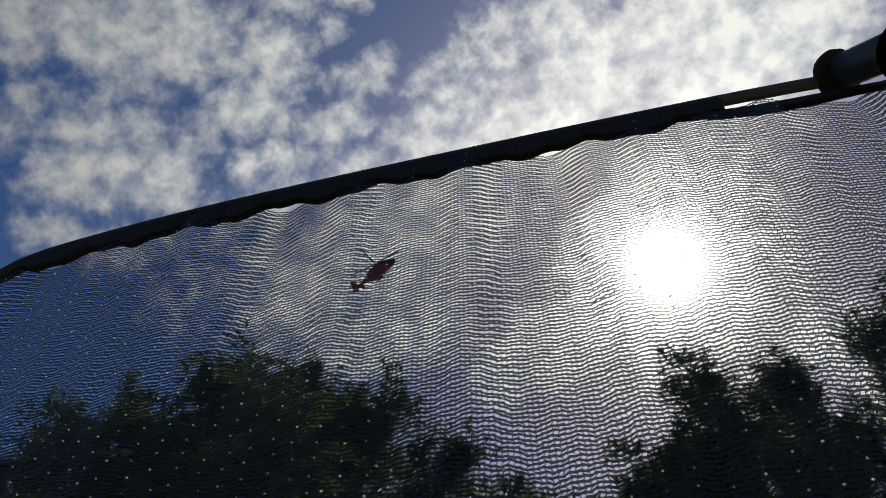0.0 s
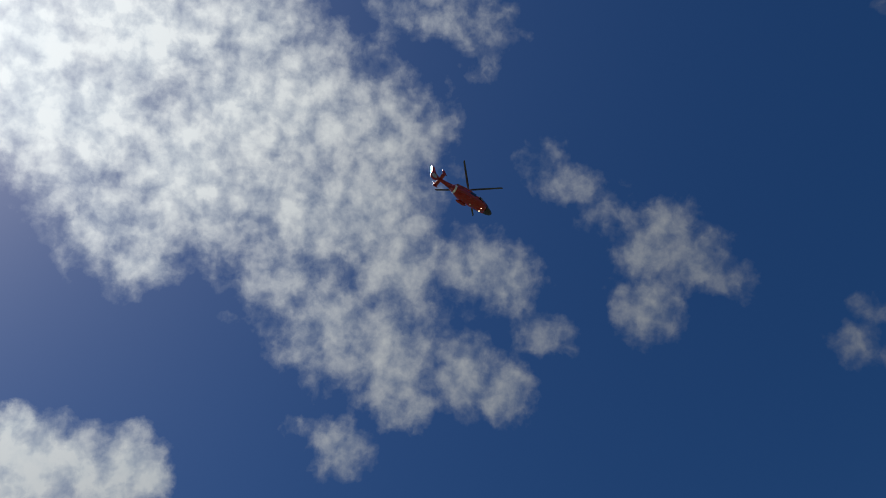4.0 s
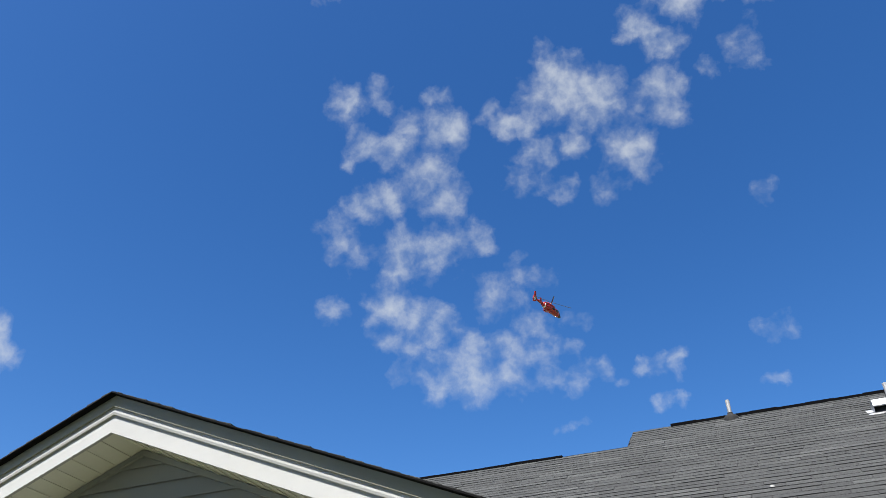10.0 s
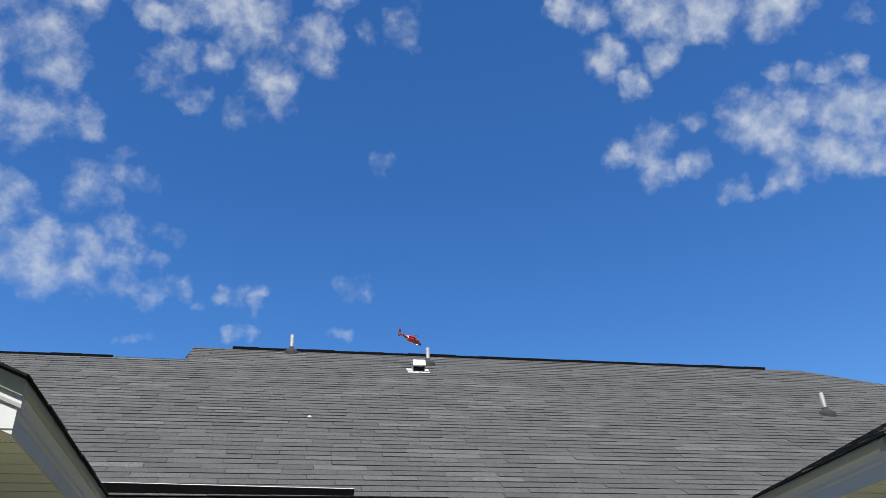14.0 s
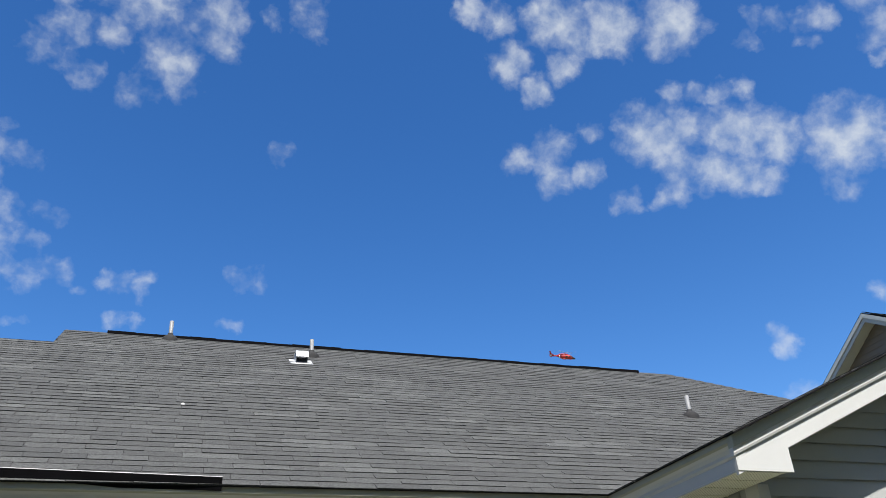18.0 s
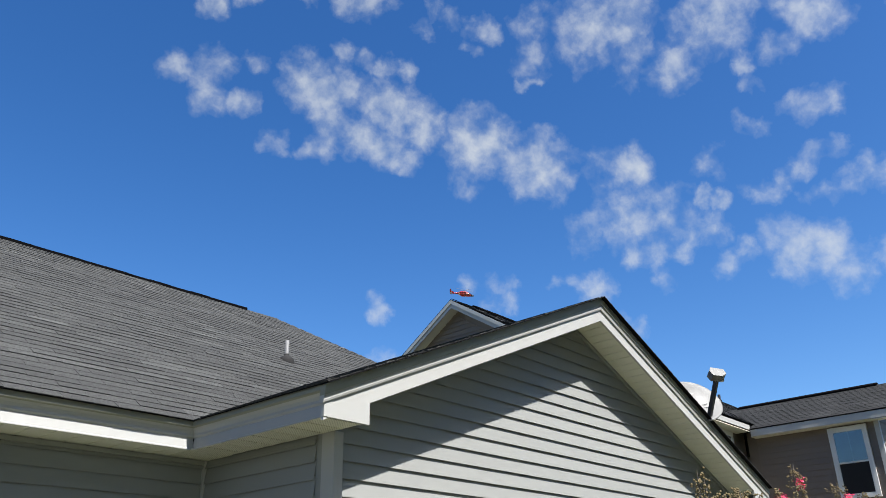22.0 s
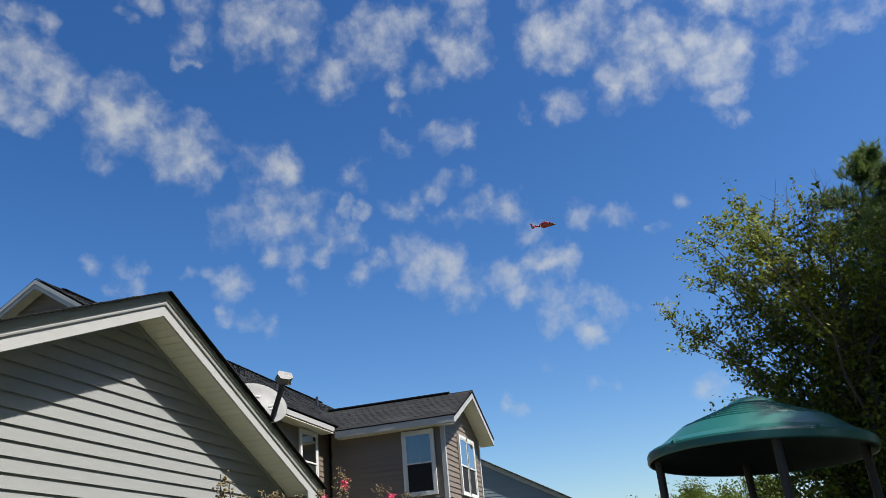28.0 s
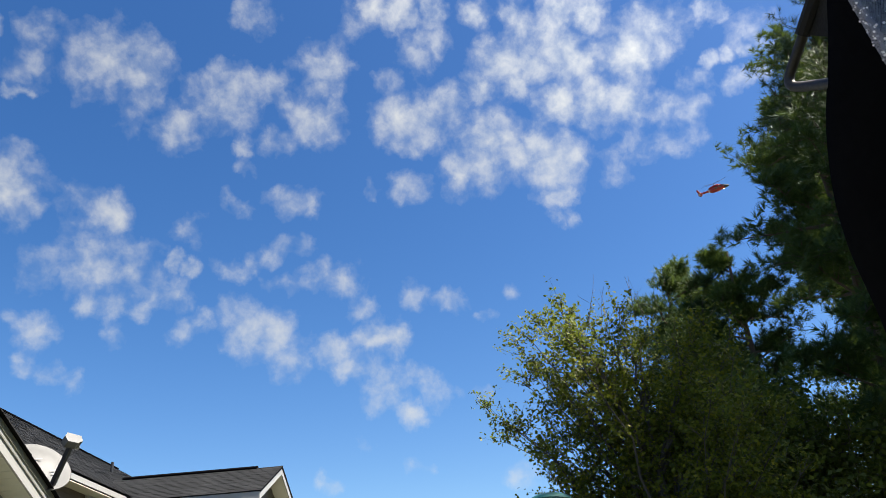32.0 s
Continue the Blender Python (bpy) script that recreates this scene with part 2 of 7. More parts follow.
NORTH_WEST = [
    (-31.9, 44.2, 1.56, 1.00), (-36.9, 43.1, 1.53, 1.00), (-41.7, 41.9, 1.50, 1.00), (-30.1, 45.0, 0.74, 0.90), (-32.2, 44.6, 0.74, 0.90), (-24.2, 45.9, 0.91, 0.85),
    (-26.6, 45.0, 0.92, 0.85), (-33.5, 42.7, 0.91, 0.90), (-35.2, 42.3, 0.90, 0.90), (-36.8, 42.0, 0.89, 0.90), (-27.1, 41.9, 1.11, 0.90), (-29.4, 39.9, 0.82, 0.95),
    (-31.7, 41.1, 0.94, 0.90), (-33.1, 42.2, 0.76, 0.80), (-40.4, 37.6, 0.61, 0.60), (-42.2, 37.3, 0.60, 0.60), (-43.9, 37.0, 0.59, 0.60), (-45.6, 36.7, 0.58, 0.60),
    (-37.7, 35.7, 1.57, 0.95), (-39.4, 34.9, 1.55, 0.95), (-39.3, 32.8, 1.27, 0.85), (-38.0, 31.2, 0.66, 0.60), (-38.8, 31.0, 0.66, 0.60), (-43.7, 34.3, 1.34, 0.88),
]
NORTH_WEST_SECOND = [
    (-45.0, 33.9, 1.33, 0.88), (-47.1, 32.9, 1.33, 0.85), (-41.7, 32.1, 1.13, 0.95), (-43.7, 31.5, 1.11, 0.95), (-44.9, 30.9, 0.86, 0.80), (-46.0, 30.6, 0.85, 0.80),
    (-27.1, 35.5, 0.87, 0.65), (-28.8, 35.7, 0.86, 0.65), (-30.5, 36.0, 0.86, 0.65), (-29.2, 34.0, 1.03, 0.65), (-32.0, 33.9, 0.77, 0.65), (-32.8, 33.7, 0.77, 0.65),
    (-32.9, 36.7, 0.62, 0.50), (-34.6, 31.4, 0.59, 0.35), (-35.3, 31.3, 0.59, 0.35), (-51.6, 31.5, 1.47, 0.92), (-50.7, 29.2, 1.01, 0.60), (-6.8, 36.3, 0.57, 0.35),
    (-3.2, 24.6, 0.42, 0.45), (-3.9, 24.6, 0.43, 0.45), (-43.7, 20.3, 0.61, 0.70), (-43.6, 19.8, 0.61, 0.70), (-43.3, 21.0, 0.35, 0.40), (-43.9, 20.8, 0.35, 0.40),
]
NORTH_WEST_THIRD = [
    (-43.4, 16.9, 0.49, 0.50), (-44.2, 16.7, 0.48, 0.50), (-45.0, 16.5, 0.48, 0.50), (-3.9, 27.6, 0.56, 0.30), (-5.1, 27.7, 0.56, 0.30), (12.5, 23.2, 0.29, 0.34),
    (11.7, 23.3, 0.30, 0.34), (11.0, 23.4, 0.30, 0.34), (10.2, 23.5, 0.30, 0.34), (-48.1, 40.7, 0.60, 0.60), (-49.7, 40.1, 0.59, 0.60), (-52.3, 39.1, 0.58, 0.70),
    (-53.2, 38.7, 0.57, 0.70), (-50.8, 38.2, 0.37, 0.40), (-51.7, 37.8, 0.36, 0.40), (-46.8, 39.4, 0.50, 0.40), (-47.3, 39.3, 0.49, 0.40), (4.7, 24.1, 0.32, 0.42),
    (4.0, 24.2, 0.32, 0.42), (3.2, 24.2, 0.32, 0.42), (5.1, 26.6, 0.48, 0.58), (3.9, 26.8, 0.49, 0.58), (2.7, 26.9, 0.49, 0.58),
]
WEST = [
    (-51.1, 31.6, 1.70, 0.95), (-52.5, 31.6, 1.71, 0.95), (-49.7, 29.3, 0.68, 0.60), (-50.8, 29.4, 0.68, 0.60), (-56.0, 29.8, 1.83, 0.95), (-57.7, 28.2, 0.89, 0.60),
    (-56.7, 32.1, 0.56, 0.38), (-57.2, 32.1, 0.56, 0.38), (-63.5, 28.8, 1.13, 0.92), (-61.0, 29.7, 0.96, 0.50), (-61.8, 29.7, 0.97, 0.50), (-68.1, 26.2, 0.57, 0.90),
    (-69.2, 25.8, 0.57, 0.90), (-69.0, 28.4, 0.80, 0.45), (-62.6, 25.5, 1.68, 0.80), (-64.9, 25.4, 1.68, 0.80), (-59.5, 24.9, 1.13, 0.65), (-66.8, 24.1, 1.06, 0.72),
    (-68.3, 24.0, 1.06, 0.72), (-62.9, 23.1, 0.80, 0.75), (-64.5, 23.0, 0.80, 0.75), (-66.0, 22.9, 0.80, 0.75), (-60.8, 27.8, 0.62, 0.32), (-62.4, 27.7, 0.62, 0.32),
]
WEST_SECOND = [
    (-64.0, 27.6, 0.62, 0.32), (-75.2, 27.3, 0.65, 0.60), (-76.3, 27.4, 0.64, 0.60), (-77.4, 27.6, 0.64, 0.60), (-74.0, 26.3, 0.65, 0.60), (-75.1, 26.9, 0.65, 0.60),
    (-72.0, 25.9, 0.66, 0.55), (-73.1, 25.7, 0.65, 0.55), (-76.1, 30.8, 0.77, 0.60), (-77.1, 30.6, 0.76, 0.60), (-78.2, 30.4, 0.76, 0.60), (-71.9, 30.3, 0.52, 0.42),
    (-73.3, 30.1, 0.52, 0.42), (-75.5, 24.8, 0.56, 0.45), (-76.7, 24.6, 0.56, 0.45), (-79.1, 25.4, 1.06, 0.70), (-80.8, 25.1, 1.05, 0.70), (-81.6, 23.2, 0.63, 0.50),
    (-82.3, 23.0, 0.62, 0.50), (-86.1, 23.8, 0.85, 0.62), (-88.5, 23.5, 0.75, 0.62), (-89.2, 23.3, 0.74, 0.62), (-93.6, 23.4, 0.55, 0.50), (-91.0, 21.9, 0.34, 0.40),
]
WEST_THIRD = [
    (-91.5, 22.1, 0.34, 0.40), (-85.4, 31.3, 0.80, 0.70), (-86.9, 31.3, 0.79, 0.70), (-83.0, 31.4, 0.37, 0.40), (-83.4, 31.3, 0.37, 0.40), (-73.9, 21.6, 1.56, 0.90),
    (-75.2, 21.5, 1.55, 0.90), (-72.5, 23.2, 0.79, 0.50), (-73.6, 23.1, 0.78, 0.50), (-69.3, 21.7, 0.75, 0.60), (-70.5, 22.2, 0.75, 0.60), (-76.2, 19.6, 0.94, 0.62),
    (-77.1, 19.5, 0.94, 0.62), (-82.9, 21.2, 1.03, 0.95), (-84.5, 20.9, 1.02, 0.95), (-80.0, 20.4, 1.12, 0.85), (-80.9, 19.3, 0.92, 0.75), (-82.5, 19.0, 0.91, 0.75),
    (-83.4, 18.0, 1.06, 0.75), (-84.2, 17.9, 1.05, 0.75), (-85.6, 18.4, 0.72, 0.60), (-86.7, 18.2, 0.71, 0.60), (-85.2, 15.8, 0.72, 0.80), (-85.7, 15.7, 0.71, 0.80),
]
WEST_FOURTH = [
    (-83.0, 16.6, 0.73, 0.62), (-84.0, 16.5, 0.73, 0.62), (-87.2, 17.3, 0.74, 0.50), (-89.3, 17.1, 0.46, 0.42), (-90.1, 16.9, 0.46, 0.42), (-90.9, 16.7, 0.45, 0.42),
    (-64.9, 21.0, 0.61, 0.50), (-59.7, 20.9, 0.97, 0.70), (-59.4, 18.9, 0.66, 0.68), (-60.8, 18.4, 0.66, 0.68), (-62.3, 18.0, 0.66, 0.68), (-50.7, 21.8, 0.56, 0.46),
    (-52.0, 21.8, 0.56, 0.46), (-53.3, 21.8, 0.56, 0.46), (-51.9, 20.5, 0.56, 0.52), (-53.1, 20.5, 0.56, 0.52), (-57.0, 21.5, 0.44, 0.42), (-58.1, 21.5, 0.44, 0.42),
    (-61.8, 38.8, 1.76, 0.85), (-64.2, 38.7, 1.76, 0.85), (-60.5, 37.3, 1.16, 0.50), (-64.4, 36.8, 0.93, 0.60), (-65.3, 36.8, 0.93, 0.60), (-56.5, 39.3, 1.06, 0.55),
]
WEST_FIFTH = [
    (-56.2, 37.1, 1.11, 0.50), (-55.1, 35.4, 0.38, 0.70), (-55.8, 35.5, 0.38, 0.70), (-56.4, 35.5, 0.38, 0.70), (-51.3, 39.5, 0.65, 0.50), (-52.0, 39.5, 0.65, 0.50),
    (-71.2, 37.2, 1.81, 0.80), (-70.6, 38.9, 0.75, 0.60), (-71.8, 38.8, 0.75, 0.60), (-73.0, 38.6, 0.74, 0.60), (-67.4, 34.9, 1.25, 0.78), (-64.1, 35.0, 0.76, 0.42),
    (-75.1, 37.8, 0.66, 0.65), (-76.0, 37.6, 0.66, 0.65), (-72.5, 34.0, 0.43, 0.62), (-73.1, 33.9, 0.43, 0.62), (-73.0, 32.7, 0.49, 0.40), (-78.9, 11.6, 0.57, 0.62),
    (-79.7, 11.1, 0.57, 0.62), (-85.6, 12.4, 0.39, 0.36), (-86.4, 12.3, 0.39, 0.36), (-82.0, 14.0, 0.41, 0.36), (-82.6, 13.9, 0.40, 0.36),
]
SOUTH_WEST = [
    (-92.9, 34.2, 1.83, 0.98), (-96.5, 32.9, 1.83, 0.98), (-98.4, 32.0, 1.82, 0.98), (-98.3, 29.8, 0.96, 0.85), (-90.7, 32.4, 1.41, 0.88), (-92.7, 32.3, 1.41, 0.88),
    (-97.8, 28.2, 0.52, 0.50), (-99.1, 28.0, 0.52, 0.50), (-102.9, 30.8, 0.94, 0.50), (-85.9, 36.1, 1.65, 0.88), (-87.8, 36.0, 1.65, 0.88), (-90.0, 37.0, 1.24, 0.82),
    (-85.9, 34.4, 0.87, 0.70), (-86.6, 34.4, 0.88, 0.70), (-79.2, 39.4, 1.55, 0.82), (-78.0, 36.1, 1.28, 0.76), (-79.6, 36.2, 1.29, 0.76), (-75.0, 34.7, 0.72, 0.50),
    (-75.9, 34.7, 0.72, 0.50), (-74.9, 38.4, 0.96, 0.60), (-95.1, 39.4, 1.53, 0.95), (-97.2, 39.2, 1.52, 0.95), (-92.8, 38.0, 1.03, 0.90), (-96.0, 37.7, 1.03, 0.90),
]
SOUTH_WEST_SECOND = [
    (-101.0, 38.9, 1.84, 1.00), (-105.7, 38.0, 1.81, 1.00), (-99.4, 36.0, 1.45, 1.00), (-102.2, 35.5, 1.44, 1.00), (-104.8, 35.0, 1.42, 1.00), (-97.4, 41.0, 1.34, 0.80),
    (-99.5, 40.7, 1.33, 0.80), (-85.7, 43.3, 0.92, 0.85), (-89.3, 43.2, 0.92, 0.85), (-92.9, 42.9, 0.92, 0.85), (-96.5, 42.5, 0.91, 0.85), (-84.1, 43.5, 0.91, 0.80),
    (-86.7, 43.4, 0.92, 0.80), (-107.9, 39.0, 1.74, 0.80), (-87.7, 40.0, 0.96, 0.60), (-88.2, 41.5, 0.85, 0.60), (-89.5, 41.4, 0.85, 0.60), (-100.4, 42.0, 1.15, 1.00),
    (-103.1, 41.5, 1.14, 1.00), (-112.1, 39.4, 0.63, 0.60), (-113.1, 39.1, 0.62, 0.60), (-111.9, 36.2, 0.48, 0.70), (-113.4, 36.2, 0.47, 0.70), (-114.8, 36.2, 0.47, 0.70),
]
SOUTH_WEST_THIRD = [
    (-113.2, 34.4, 0.59, 0.70), (-114.0, 34.3, 0.59, 0.70), (-114.9, 34.3, 0.58, 0.70), (-107.6, 34.1, 1.15, 0.62), (-109.7, 33.6, 1.14, 0.62), (-106.9, 32.0, 0.83, 0.50),
    (-108.0, 31.7, 0.83, 0.50), (-109.1, 31.4, 0.82, 0.50), (-115.3, 37.0, 0.96, 0.42), (-116.3, 36.7, 0.96, 0.42), (-82.3, 42.7, 0.92, 0.50), (-73.2, 43.0, 1.03, 0.65),
    (-72.9, 34.2, 0.44, 0.50), (-92.3, 11.2, 0.67, 0.55), (-92.9, 11.1, 0.67, 0.55), (-85.3, 12.5, 0.34, 0.36), (-86.1, 12.5, 0.34, 0.36), (-105.0, 32.0, 1.04, 0.45),
    (-109.7, 35.1, 0.65, 0.50), (-111.0, 35.2, 0.64, 0.50), (-84.5, 38.6, 0.69, 0.45), (-85.6, 38.6, 0.69, 0.45),
]
CLOUDS = OVER_NET_EAST + BEHIND_NET + BEHIND_NET_SECOND + OVER_NET_WEST + OVER_NET_WEST_SECOND + TALL_CUMULUS + SUNLIT_BANK + SUNLIT_BANK_SECOND + HIGH_BANK + HIGH_BANK_SECOND + HIGH_BANK_THIRD + NORTH + NORTH_SECOND + NORTH_THIRD + NORTH_FOURTH + NORTH_FIFTH + NORTH_SIXTH + NORTH_WEST + NORTH_WEST_SECOND + NORTH_WEST_THIRD + WEST + WEST_SECOND + WEST_THIRD + WEST_FOURTH + WEST_FIFTH + SOUTH_WEST + SOUTH_WEST_SECOND + SOUTH_WEST_THIRD

# ---- sky, clouds and sun ----
SUN_HEADING, SUN_HEIGHT = 172.7, 59.2


def toward(heading, height):
    """The unit vector to a heading (left of +y) and height in degrees."""
    a, e = radians(heading), radians(height)
    return Vector((-math.sin(a) * math.cos(e), math.cos(a) * math.cos(e), math.sin(e)))


class Tree:
    """Short hand for a node tree."""

    def __init__(self, tree):
        self.tree = tree
        tree.nodes.clear()

    def add(self, kind, inputs=None):
        node = self.tree.nodes.new(kind)
        for key, value in (inputs or {}).items():
            if isinstance(value, bpy.types.NodeSocket):
                self.tree.links.new(value, node.inputs[key])
            else:
                node.inputs[key].default_value = value
        return node

    def math(self, operation, a, b=0.0, c=0.0, clamp=False):
        node = self.add("ShaderNodeMath", {0: a, 1: b, 2: c})
        node.operation, node.use_clamp = operation, clamp
        return node.outputs[0]

    def vec(self, operation, a, b=(0, 0, 0)):
        node = self.add("ShaderNodeVectorMath", {0: a, 1: b})
        node.operation = operation
        return node.outputs["Value" if operation in ("DOT_PRODUCT", "LENGTH") else "Vector"]

    def noise(self, vector, scale, detail=4.0, rough=0.55, **more):
        return self.add("ShaderNodeTexNoise", {"Vector": vector, "Scale": scale, "Detail": detail, "Roughness": rough, **more})

    def ramp(self, fac, stops):
        node = self.add("ShaderNodeValToRGB", {0: fac})
        el = node.color_ramp.elements
        while len(el) < len(stops):
            el.new(0.5)
        for e, (at, colour) in zip(el, stops):
            e.position, e.color = at, (*colour, 1) if isinstance(colour, tuple) else (colour, colour, colour, 1)
        return node.outputs[0]

    def mix(self, fac, a, b, blend="MIX"):
        node = self.add("ShaderNodeMix")
        node.data_type, node.blend_type = "RGBA", blend
        for at, value in ((0, fac), (6, a), (7, b)):
            if isinstance(value, bpy.types.NodeSocket):
                self.tree.links.new(value, node.inputs[at])
            else:
                node.inputs[at].default_value = (*value, 1) if isinstance(value, tuple) else value
        return node.outputs[2]


world = bpy.data.worlds.new("sky")
world.use_nodes = True
scene.world = world
n = Tree(world.node_tree)
way = n.add("ShaderNodeTexCoord").outputs["Generated"]
way = n.vec("NORMALIZE", way)
air = n.add("ShaderNodeTexSky")
air.sky_type, air.sun_disc, air.sun_elevation, air.sun_rotation = "NISHITA", False, radians(SUN_HEIGHT), radians(-SUN_HEADING)
air.air_density, air.dust_density, air.ozone_density = 1.0, 0.9, 2.2
sky = air.outputs[0]
# bend the directions a little, so that the clouds have torn edges
SUNWARD = toward(SUN_HEADING, SUN_HEIGHT)
sunward = n.math("MAXIMUM", n.vec("DOT_PRODUCT", way, SUNWARD), 0.0)
bend = n.vec("SUBTRACT", n.noise(way, 30.0, 5.0, 0.58).outputs["Color"], (0.5, 0.5, 0.5))
bent = n.vec("NORMALIZE", n.vec("ADD", way, n.vec("MULTIPLY", bend, (0.040, 0.040, 0.040))))
field = None
for heading, height, half, dense in CLOUDS:
    steep = 0.44 * dense / (1 - math.cos(radians(half)))
    one = n.math("ADD", n.vec("DOT_PRODUCT", bent, toward(heading, height) * steep), dense - steep)
    field = one if field is None else n.math("SMOOTH_MAX", field, one, 0.30)
field = n.math("MAXIMUM", field, -1.5)
# billows and fibres inside them
torn = n.vec("NORMALIZE", n.vec("ADD", way, n.vec("MULTIPLY", bend, (0.012, 0.012, 0.012))))
billow = n.math("SUBTRACT", n.noise(torn, 38.0, 6.0, 0.53).outputs["Fac"], 0.5)
grain = n.math("SUBTRACT", n.noise(torn, 150.0, 4.0, 0.6).outputs["Fac"], 0.5)
body = n.math("ADD", n.math("MULTIPLY_ADD", n.math("POWER", sunward, 6.0), 0.28, field), n.math("ADD", n.math("MULTIPLY", billow, 2.0), n.math("MULTIPLY", grain, 0.3)))
veil = n.ramp(n.math("MULTIPLY", body, 0.7), [(0.0, 0.0), (0.20, 0.09), (0.40, 0.27), (0.65, 0.56), (1.05, 0.94)])
# the banks near the sun are closed, those far from it thin
cover = n.math("MULTIPLY", veil, n.math("MULTIPLY_ADD", n.math("POWER", sunward, 3.0), 0.35, 0.84), clamp=True)
# thick parts are greyer, those near the sun shine through
thick = n.ramp(n.math("MULTIPLY_ADD", billow, 1.6, 0.5), [(0.15, (0.74, 0.83, 0.90)), (0.65, (0.93, 0.98, 1.0))])
shine = n.math("MULTIPLY_ADD", n.math("POWER", sunward, 4.0), 1.02, 0.345)
shine = n.math("ADD", shine, n.math("MULTIPLY", n.math("POWER", sunward, 220.0), 5.0))
glow = n.math("ADD", n.math("MULTIPLY", n.math("POWER", sunward, 1800.0), 60.0), n.math("MULTIPLY", n.math("POWER", sunward, 60.0), 0.14))
deep = n.add("ShaderNodeGamma", {0: sky, 1: 1.25})
deep = n.add("ShaderNodeHueSaturation", {"Hue": 0.504, "Saturation": 1.22, "Value": 1.0, "Color": deep.outputs[0]})
blue = n.add("ShaderNodeBackground", {"Color": deep.outputs[0], "Strength": 0.055})
white = n.add("ShaderNodeBackground", {"Color": thick, "Strength": shine})
aureole = n.add("ShaderNodeBackground", {"Color": (1.0, 0.97, 0.92, 1), "Strength": glow})
mixed = n.add("ShaderNodeMixShader", {0: cover, 1: blue.outputs[0], 2: white.outputs[0]})
both = n.add("ShaderNodeAddShader", {0: mixed.outputs[0], 1: aureole.outputs[0]})
n.add("ShaderNodeOutputWorld", {0: both.outputs[0]})

sun = new("sun", bpy.data.lights.new("sun", "SUN"))
sun.data.energy, sun.data.angle, sun.data.color = 6.0, radians(0.53), (1.0, 0.97, 0.93)
sun.matrix_world = look(toward(SUN_HEADING, SUN_HEIGHT) * 60, (0, 0, 0))


# ---- materials ----
def surface(name, colour, rough=0.6, metal=0.0, vary=0.18, scale=6.0, grain=0.12, grain_scale=90.0, bump=0.15, bump_scale=160.0,
            pieces=0.0, spread=0.0, stretch=(1, 1, 1), stain=None, stain_scale=1.5, coat=0.0, shine=0.5, odd=False, holes=0.0):
    """A painted or raw surface: tone at two scales, fine relief, and a shade of its own for each object (pieces) or island (spread)."""
    m = bpy.data.materials.new(name)
    m.use_nodes = True
    n = Tree(m.node_tree)
    at = n.vec("MULTIPLY", n.add("ShaderNodeTexCoord").outputs["Object"], stretch)
    big = n.noise(at, scale, 4.0, 0.6).outputs["Fac"]
    fine = n.noise(at, grain_scale, 3.0, 0.6).outputs["Fac"]
    tone = n.math("ADD", n.math("MULTIPLY_ADD", big, 2 * vary, 1 - vary), n.math("MULTIPLY_ADD", fine, 2 * grain, -grain))
    if pieces:
        tone = n.math("MULTIPLY", tone, n.math("MULTIPLY_ADD", n.add("ShaderNodeObjectInfo").outputs["Random"], 2 * pieces, 1 - pieces))
    if spread:
        tone = n.math("MULTIPLY", tone, n.math("MULTIPLY_ADD", n.add("ShaderNodeNewGeometry").outputs["Random Per Island"], 2 * spread, 1 - spread))
    if odd:
        # now and then one tab is much paler
        own = n.add("ShaderNodeObjectInfo").outputs["Random"] if pieces else n.add("ShaderNodeNewGeometry").outputs["Random Per Island"]
        tone = n.math("MULTIPLY", tone, n.ramp(n.math("FRACT", n.math("MULTIPLY", own, 7.31)), [(0.0, 0.56), (0.45, 0.70), (0.82, 0.74), (0.90, 0.95), (1.0, 1.15)]))
    tint = n.vec("MULTIPLY", n.add("ShaderNodeCombineXYZ", {0: tone, 1: tone, 2: tone}).outputs[0], colour)
    if stain:
        spots = n.ramp(n.noise(at, stain_scale, 6.0, 0.65).outputs["Fac"], [(0.5, 0.0), (0.72, 0.75)])
        tint = n.mix(spots, tint, stain)
    if holes:
        # rows of fine perforations
        turn = n.add("ShaderNodeSeparateXYZ", {0: n.vec("MULTIPLY", at, (6.2832 / holes, 6.2832 / holes, 0))})
        dots = n.math("MULTIPLY", n.math("SINE", turn.outputs[0]), n.math("SINE", turn.outputs[1]))
        tint = n.mix(n.ramp(dots, [(0.30, 0.0), (0.55, 0.62)]), tint, (0.03, 0.03, 0.025))
    gloss = n.math("MULTIPLY_ADD", big, 0.24, rough - 0.12, clamp=True)
    relief = n.add("ShaderNodeBump", {"Strength": bump, "Distance": 0.004, "Height": n.noise(at, bump_scale, 4.0, 0.6).outputs["Fac"]})
    shade = n.add("ShaderNodeBsdfPrincipled", {"Base Color": tint, "Roughness": gloss, "Metallic": metal, "Normal": relief.outputs[0], "Coat Weight": coat, "Specular IOR Level": shine})
    n.add("ShaderNodeOutputMaterial", {0: shade.outputs[0]})
    return m


